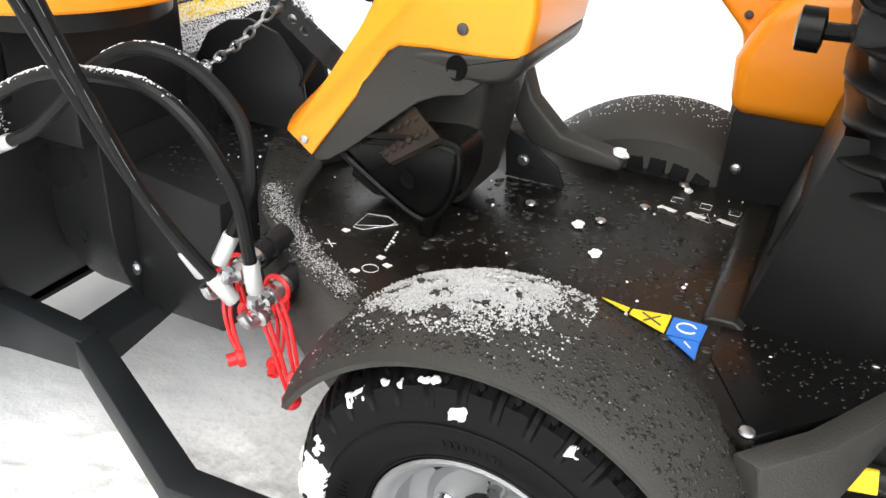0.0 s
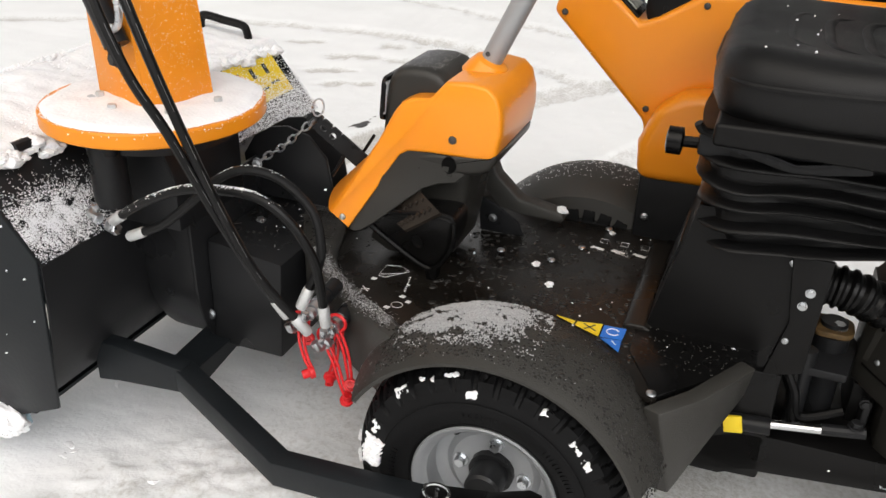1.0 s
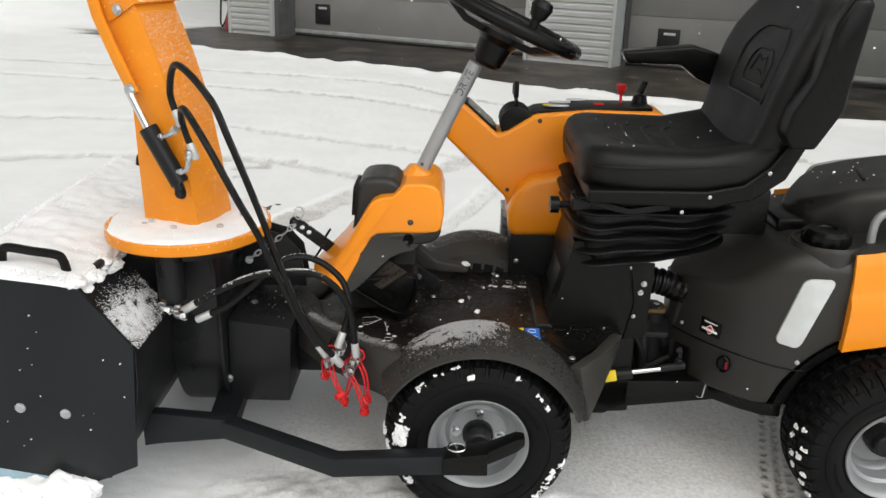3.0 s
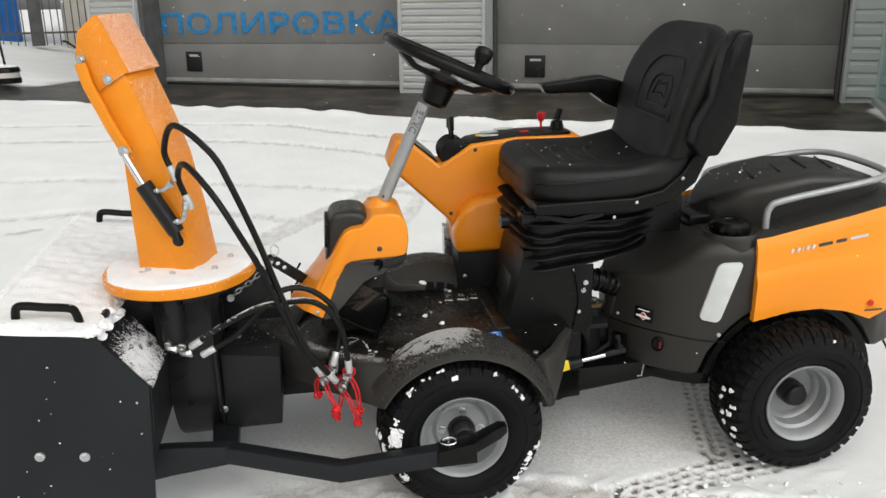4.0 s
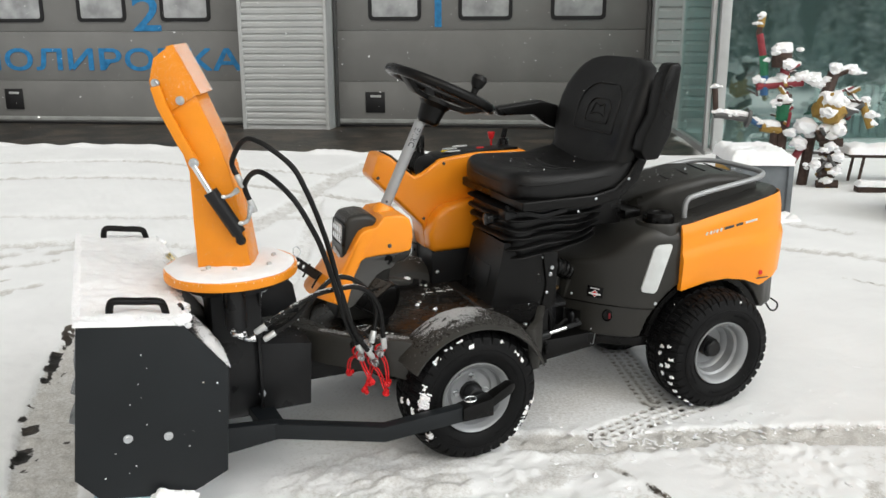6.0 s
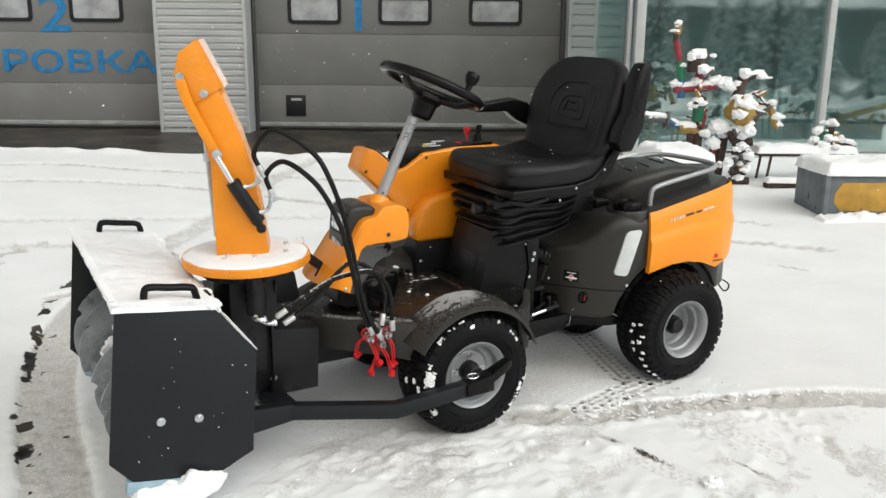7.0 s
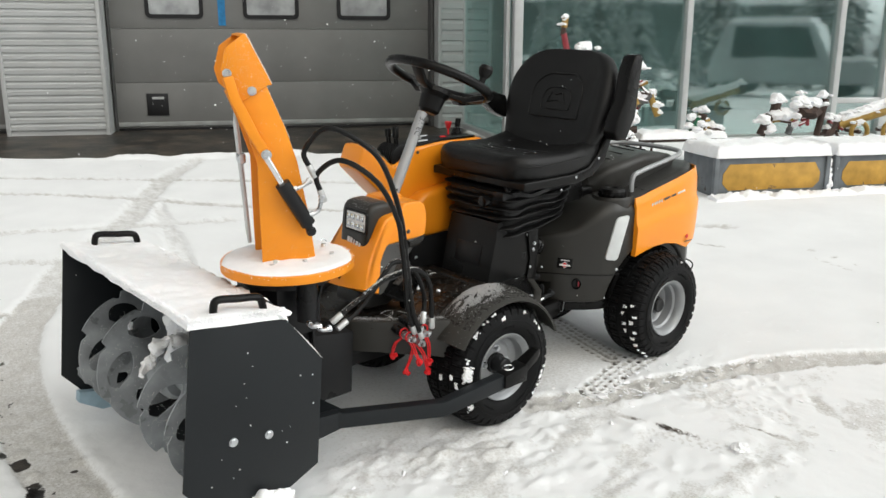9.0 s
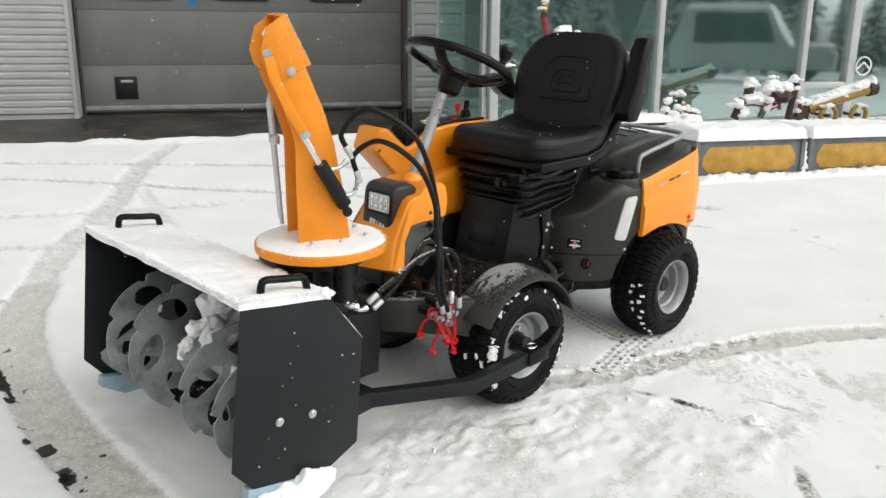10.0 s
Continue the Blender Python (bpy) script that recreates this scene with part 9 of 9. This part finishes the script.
for k, deg in enumerate((70, 330)):
    tyre_fleck(chunks, RX, 0.03, RZ, deg, 0.085, 0.014, 0.008, 1.3 * k + 160, 0.003)
solo("snow_clods", chunks, SNOW, "small clods of snow in the rear tyre's tread", "snow", MACHINE, kind="stuff", sharp=20)

bits = []
for k in range(380):
    x, y = rng.uniform(-0.312, -0.225), rng.uniform(0.338, 0.473)
    z = 0.7130 + (x + 0.310) * 0.80 if x < -0.292 else 0.7290
    bits.append((x, y, z))
grain_stuff(bits, 0.0004, 0.0011, 61, "fine snow dust on the headlamp housing", GRAIN)

# skid, augers, hoses, loose flakes
skid_snow = bmesh.new()
for at, s, st, sd in (((-0.985, -0.048, 0.104), 0.042, (1.4, 0.8, 0.85), 5), ((-0.925, -0.052, 0.118), 0.042, (1.4, 0.8, 0.85), 8), ((-0.885, -0.050, 0.112), 0.034, (1.3, 0.8, 0.9), 14), ((-1.045, -0.046, 0.108), 0.036, (1.3, 0.8, 0.85), 11), ((-0.955, -0.052, 0.096), 0.034, (1.3, 0.8, 0.8), 17), ((-1.015, -0.050, 0.094), 0.034, (1.3, 0.8, 0.8), 21)):
    joined(skid_snow, clod(at, s, sd, st))
solo("snow_lump", skid_snow, SNOW, "packed snow lump hanging at the skid shoe", "snow", MACHINE, kind="stuff", sharp=60)
auger_snow = bmesh.new()
arc = [(AX + (0.150 + 0.012 * math.sin(0.31 * k)) * math.cos(radians(62 + 2.0 * k)), 0.290 + 0.012 * math.sin(0.23 * k), AZ + (0.150 + 0.012 * math.sin(0.31 * k)) * math.sin(radians(62 + 2.0 * k))) for k in range(46)]
band = tube(arc, [0.003 + 0.024 * (1 - k / 46) ** 0.7 * (0.75 + 0.25 * math.sin(k * 0.7)) for k in range(46)], 22)
for v in band.verts:   # a ragged band packed along the edge of the inner flight
    v.co += Vector((noise.noise(v.co * 45), 1.2 * noise.noise(v.co * 38 + Vector((7, 0, 0))), noise.noise(v.co * 50 + Vector((0, 9, 0))))) * 0.014 + Vector((noise.noise(v.co * 140), noise.noise(v.co * 150), noise.noise(v.co * 160))) * 0.007
joined(auger_snow, band)
for at, size, st in (((-0.905, 0.345, 0.455), 0.078, (0.85, 0.8, 1.05)), ((-0.945, 0.33, 0.40), 0.045, (0.8, 0.7, 1.2)), ((-0.90, 0.33, 0.500), 0.034, (1.0, 1.3, 0.8)), ((-0.87, 0.40, 0.51), 0.040, (1.0, 1.4, 0.7)), ((-1.00, 0.24, 0.40), 0.018, (0.6, 0.8, 1.3)), ((-0.99, 0.16, 0.36), 0.020, (0.5, 0.7, 1.4)), ((-1.02, 0.60, 0.37), 0.020, (0.5, 0.9, 0.9)), ((-1.00, 0.55, 0.44), 0.016, (0.6, 0.9, 0.8))):
    joined(auger_snow, clod(at, size, size * 300, st))
solo("snow_lump", auger_snow, SNOW, "snow packed between the auger flights", "snow", MACHINE, kind="stuff", sharp=60)
bits = []
while len(bits) < 900:
    a, rr, y = rng.uniform(100, 260), rng.uniform(0.06, 0.175), rng.uniform(0.02, 0.77)
    if 0.31 < y < 0.46:
        continue
    # only where a flight passes
    y0, y1, turns, start = (0.02, 0.30, 1.7, 2.2) if y < 0.4 else (0.78, 0.47, 2.1, 3.6)
    f = (y - y0) / (y1 - y0)
    ang = math.degrees(start) + 360 * turns * f
    q = round((a - ang) / 360)
    off = (a - ang) - 360 * q
    f2 = f + off / (360 * turns)
    if not 0 <= f2 <= 1 or noise.noise(Vector((a * 0.09, rr * 40, f2 * 5))) < 0.05:
        continue
    bits.append((AX + rr * math.cos(radians(a)), y0 + (y1 - y0) * f2 - 0.003, AZ + rr * math.sin(radians(a))))
grain_stuff(bits, 0.0005, 0.0014, 44, "frost and snow grains on the auger flights")
bits = []
for index, lo, hi, count, side in ((2, 0.02, 0.42, 900, 0.0028), (3, 0.30, 0.72, 170, 0.0012), (2, 0.42, 0.70, 110, 0.0016), (0, 0.62, 0.90, 160, 0.0012), (1, 0.62, 0.90, 160, 0.0012)):
    line = HOSE_LINES[index]
    for k in range(count):
        at = (lo + (hi - lo) * rng.random() ** (1.4 if index == 2 else 1.0)) * (len(line) - 1)
        p = line[int(at)].lerp(line[min(int(at) + 1, len(line) - 1)], at % 1)
        off = rng.gauss(0, side)
        if noise.noise(p * 40) > -0.25:
            bits.append((p.x, p.y + off, p.z + math.sqrt(max(0.0, 0.0074 ** 2 - off * off))))
grain_stuff(bits, 0.0005, 0.0015, 12, "snow line along the hydraulic hose")
bits = [(rng.uniform(-0.4, 0.25), rng.uniform(0.2, 0.6), FLOOR_Z + 0.002) for k in range(34)]
bits += [(rng.uniform(0.24, 0.52), rng.uniform(0.2, 0.6), 0.846) for k in range(14)]
bits += [(rng.uniform(-0.60, -0.47), rng.uniform(0.22, 0.58), 0.40) for k in range(25)]
bits += [(rng.uniform(-1.08, -0.76), LEFT_Y - 0.001, rng.uniform(0.2, 0.58)) for k in range(16)]
bits += [(rng.uniform(0.75, 1.2), rng.uniform(0.27, 0.53), 0.757) for k in range(40)]
grain_stuff(bits, 0.001, 0.003, 13, "single snowflakes lying on the tractor")
for at, s in (((-0.050, 0.525, 0.441), 0.010), ((-0.06, 0.40, 0.388), 0.006), ((-0.02, 0.34, 0.387), 0.006), ((0.04, 0.58, 0.387), 0.005)):
    solo("snow_lump", clod(at, s, s * 1000, (1.2, 1, 0.7)), SNOW, "small snow lump lying on the floor plate", "snow", MACHINE, kind="stuff")

# water drops on floor, mudguard and cover
WATER = material("water_bead", (0.018, 0.017, 0.0155), 0.12, vary=0.3, scale=60, spec=0.30)


def drops(places, seed, label):
    rng_ = random.Random(seed)
    verts, faces = [], []
    for p, n_, size in places:
        n_ = Vector(n_).normalized()
        a = n_.orthogonal().normalized()
        b = n_.cross(a)
        base = len(verts)
        sx, sy = size * rng_.uniform(0.7, 1.5), size * rng_.uniform(0.7, 1.3)
        turn = rng_.uniform(0, 3.1)
        for h, k in ((0.0, 1.0), (0.22, 0.86), (0.36, 0.45)):
            for j in range(8):
                t = turn + 2 * math.pi * j / 8
                v = Vector(p) + a * sx * k * math.cos(t) + b * sy * k * math.sin(t) + n_ * size * h
                verts.append(tuple(v))
        for lv in (0, 8):
            for j in range(8):
                faces.append((base + lv + j, base + lv + (j + 1) % 8, base + lv + 8 + (j + 1) % 8, base + lv + 8 + j))
        faces.append(tuple(base + 16 + j for j in range(8)))
    me = bpy.data.meshes.new("water_drops")
    me.from_pydata(verts, [], faces)
    me.polygons.foreach_set("use_smooth", [True] * len(me.polygons))
    me.materials.append(WATER)
    ob = new("water_drops", me)
    ob.matrix_world = MACHINE
    return tagged(ob, label, "water", kind="stuff")


spots = []
for k in range(620):
    x, y = rng.uniform(-0.20, 0.15), rng.uniform(0.17, 0.56)
    spots.append(((x, y, FLOOR_Z), (0, 0, 1), rng.choice((0.0014, 0.0018, 0.0025, 0.0025, 0.0035, 0.0045, 0.006))))
for k in range(90):
    spots.append(((rng.uniform(-0.40, -0.2), rng.uniform(0.2, 0.42), FLOOR_Z), (0, 0, 1), rng.uniform(0.0012, 0.0025)))
for k in range(3000):
    a, y = rng.uniform(15, 135), rng.uniform(0.004, 0.14)
    r = on_fender(y)
    slope_ = 0.5 - 4 * y
    spots.append(((FX + r * math.cos(radians(a)), y, FZ - 0.004 + r * math.sin(radians(a))), (math.cos(radians(a)), -max(0, slope_), math.sin(radians(a))), rng.choice((0.0007, 0.0009, 0.0011, 0.0014, 0.0018, 0.0024))))
for k in range(110):
    t = rng.random()
    spots.append(((rng.uniform(0.15, 0.30), 0.21 + rng.uniform(-0.04, 0.06), FLOOR_Z + 0.008), (0, 0, 1), rng.uniform(0.001, 0.002)))
for k in range(240):
    x = rng.uniform(-0.60, -0.47)
    spots.append(((x, rng.uniform(0.22, 0.59), 0.4055 - (x + 0.462) * 0.098), (0, 0, 1), rng.uniform(0.001, 0.0028)))
for k in range(700):
    t = rng.random()
    i = min(int(t * (len(lip_in) - 1)), len(lip_in) - 2)
    p = lip_in[i].lerp(lip_out[i], rng.uniform(0.22, 0.75))
    spots.append(((p.x + rng.uniform(-0.006, 0.006), p.y + rng.uniform(-0.006, 0.006), LIP_Z - 0.012 * max(0, t - 0.8) / 0.2), (0, 0, 1), rng.uniform(0.0008, 0.0022)))
drops(spots, 5, "water drops beaded on the black floor and mudguard")

# snow fallen into the gap between two planters
gap = bmesh.new()
for k in range(5):
    joined(gap, clod((0, 0, 0.03 + 0.055 * k), 0.055 - 0.005 * k, 7 * k + 2, (0.8, 1.0, 1.0)))
solo("snow_lump", gap, SNOW, "snow wedged in the gap between two planters", "snow", yard_pose(4.634, 0.955, -31), kind="stuff", sharp=60)

# loose lumps of snow on the ground
lumps = bmesh.new()
rl = random.Random(77)
for k in range(420):
    if k < 200:
        x, y = rl.gauss(0.35, 0.7), rl.gauss(-0.5, 0.3)
    elif k < 330:
        t = rl.random()
        x, y = 0.35 + 1.2 * t + rl.gauss(0, 0.02), -0.02 - 0.24 * t - 0.2 * max(0, t - 0.6) + rl.choice((-0.075, 0.075, 0.0)) + rl.gauss(0, 0.02)
    else:
        x, y = rl.gauss(-0.3, 0.4), rl.gauss(-0.05, 0.12)
    if -0.3 < x < 0.25 and -0.05 < y < 0.2:
        continue
    s = rl.uniform(0.0025, 0.008) * (1.6 if rl.random() < 0.06 else 1)
    piece = bmesh.new()
    bmesh.ops.create_icosphere(piece, subdivisions=1, radius=s)
    for v in piece.verts:
        v.co *= rl.uniform(0.55, 1.35)
    joined(lumps, piece, Matrix.Translation((x, y, on_ground(x, y) + 0.010 + s * 0.2)) @ pose(0, 0, 0, 0, 0, rl.uniform(0, 180)) @ Matrix.Diagonal((rl.uniform(1, 2.4), 1, 0.6, 1)))
joined(lumps, clod((0.415, -0.585, 0.012), 0.022, 3, (1.3, 1, 0.8)))
for k in range(150):   # thin splinters of crust in the wheel track
    t = rl.random()
    x, y = 0.36 + 1.25 * t + rl.gauss(0, 0.02), -0.03 - 0.26 * t - 0.22 * max(0, t - 0.5) + rl.uniform(-0.07, 0.07)
    piece = bmesh.new()
    bmesh.ops.create_cube(piece, size=0.010)
    for v in piece.verts:
        v.co *= rl.uniform(0.6, 1.2)
    joined(lumps, piece, Matrix.Translation((x, y, on_ground(x, y) + 0.006)) @ pose(0, 0, 0, rl.uniform(-12, 12), rl.uniform(-12, 12), rl.gauss(-25, 40)) @ Matrix.Diagonal((rl.uniform(1.5, 4.0), rl.uniform(0.4, 0.7), 0.3, 1)))
solo("snow_lumps", lumps, SNOW, "loose lumps of snow kicked up on the ground", "snow", kind="stuff")

# snow falling in the air
rf = random.Random(404)
flakes = [(rf.uniform(-1.6, 2.6), rf.uniform(-0.5, 5.0), rf.uniform(0.15, 2.2)) for k in range(650)]
ob = new("falling_snow", crystals(flakes, 0.0012, 0.0035, 91))
tagged(ob, "sparse white snowflakes falling through the air", "snow", kind="stuff")
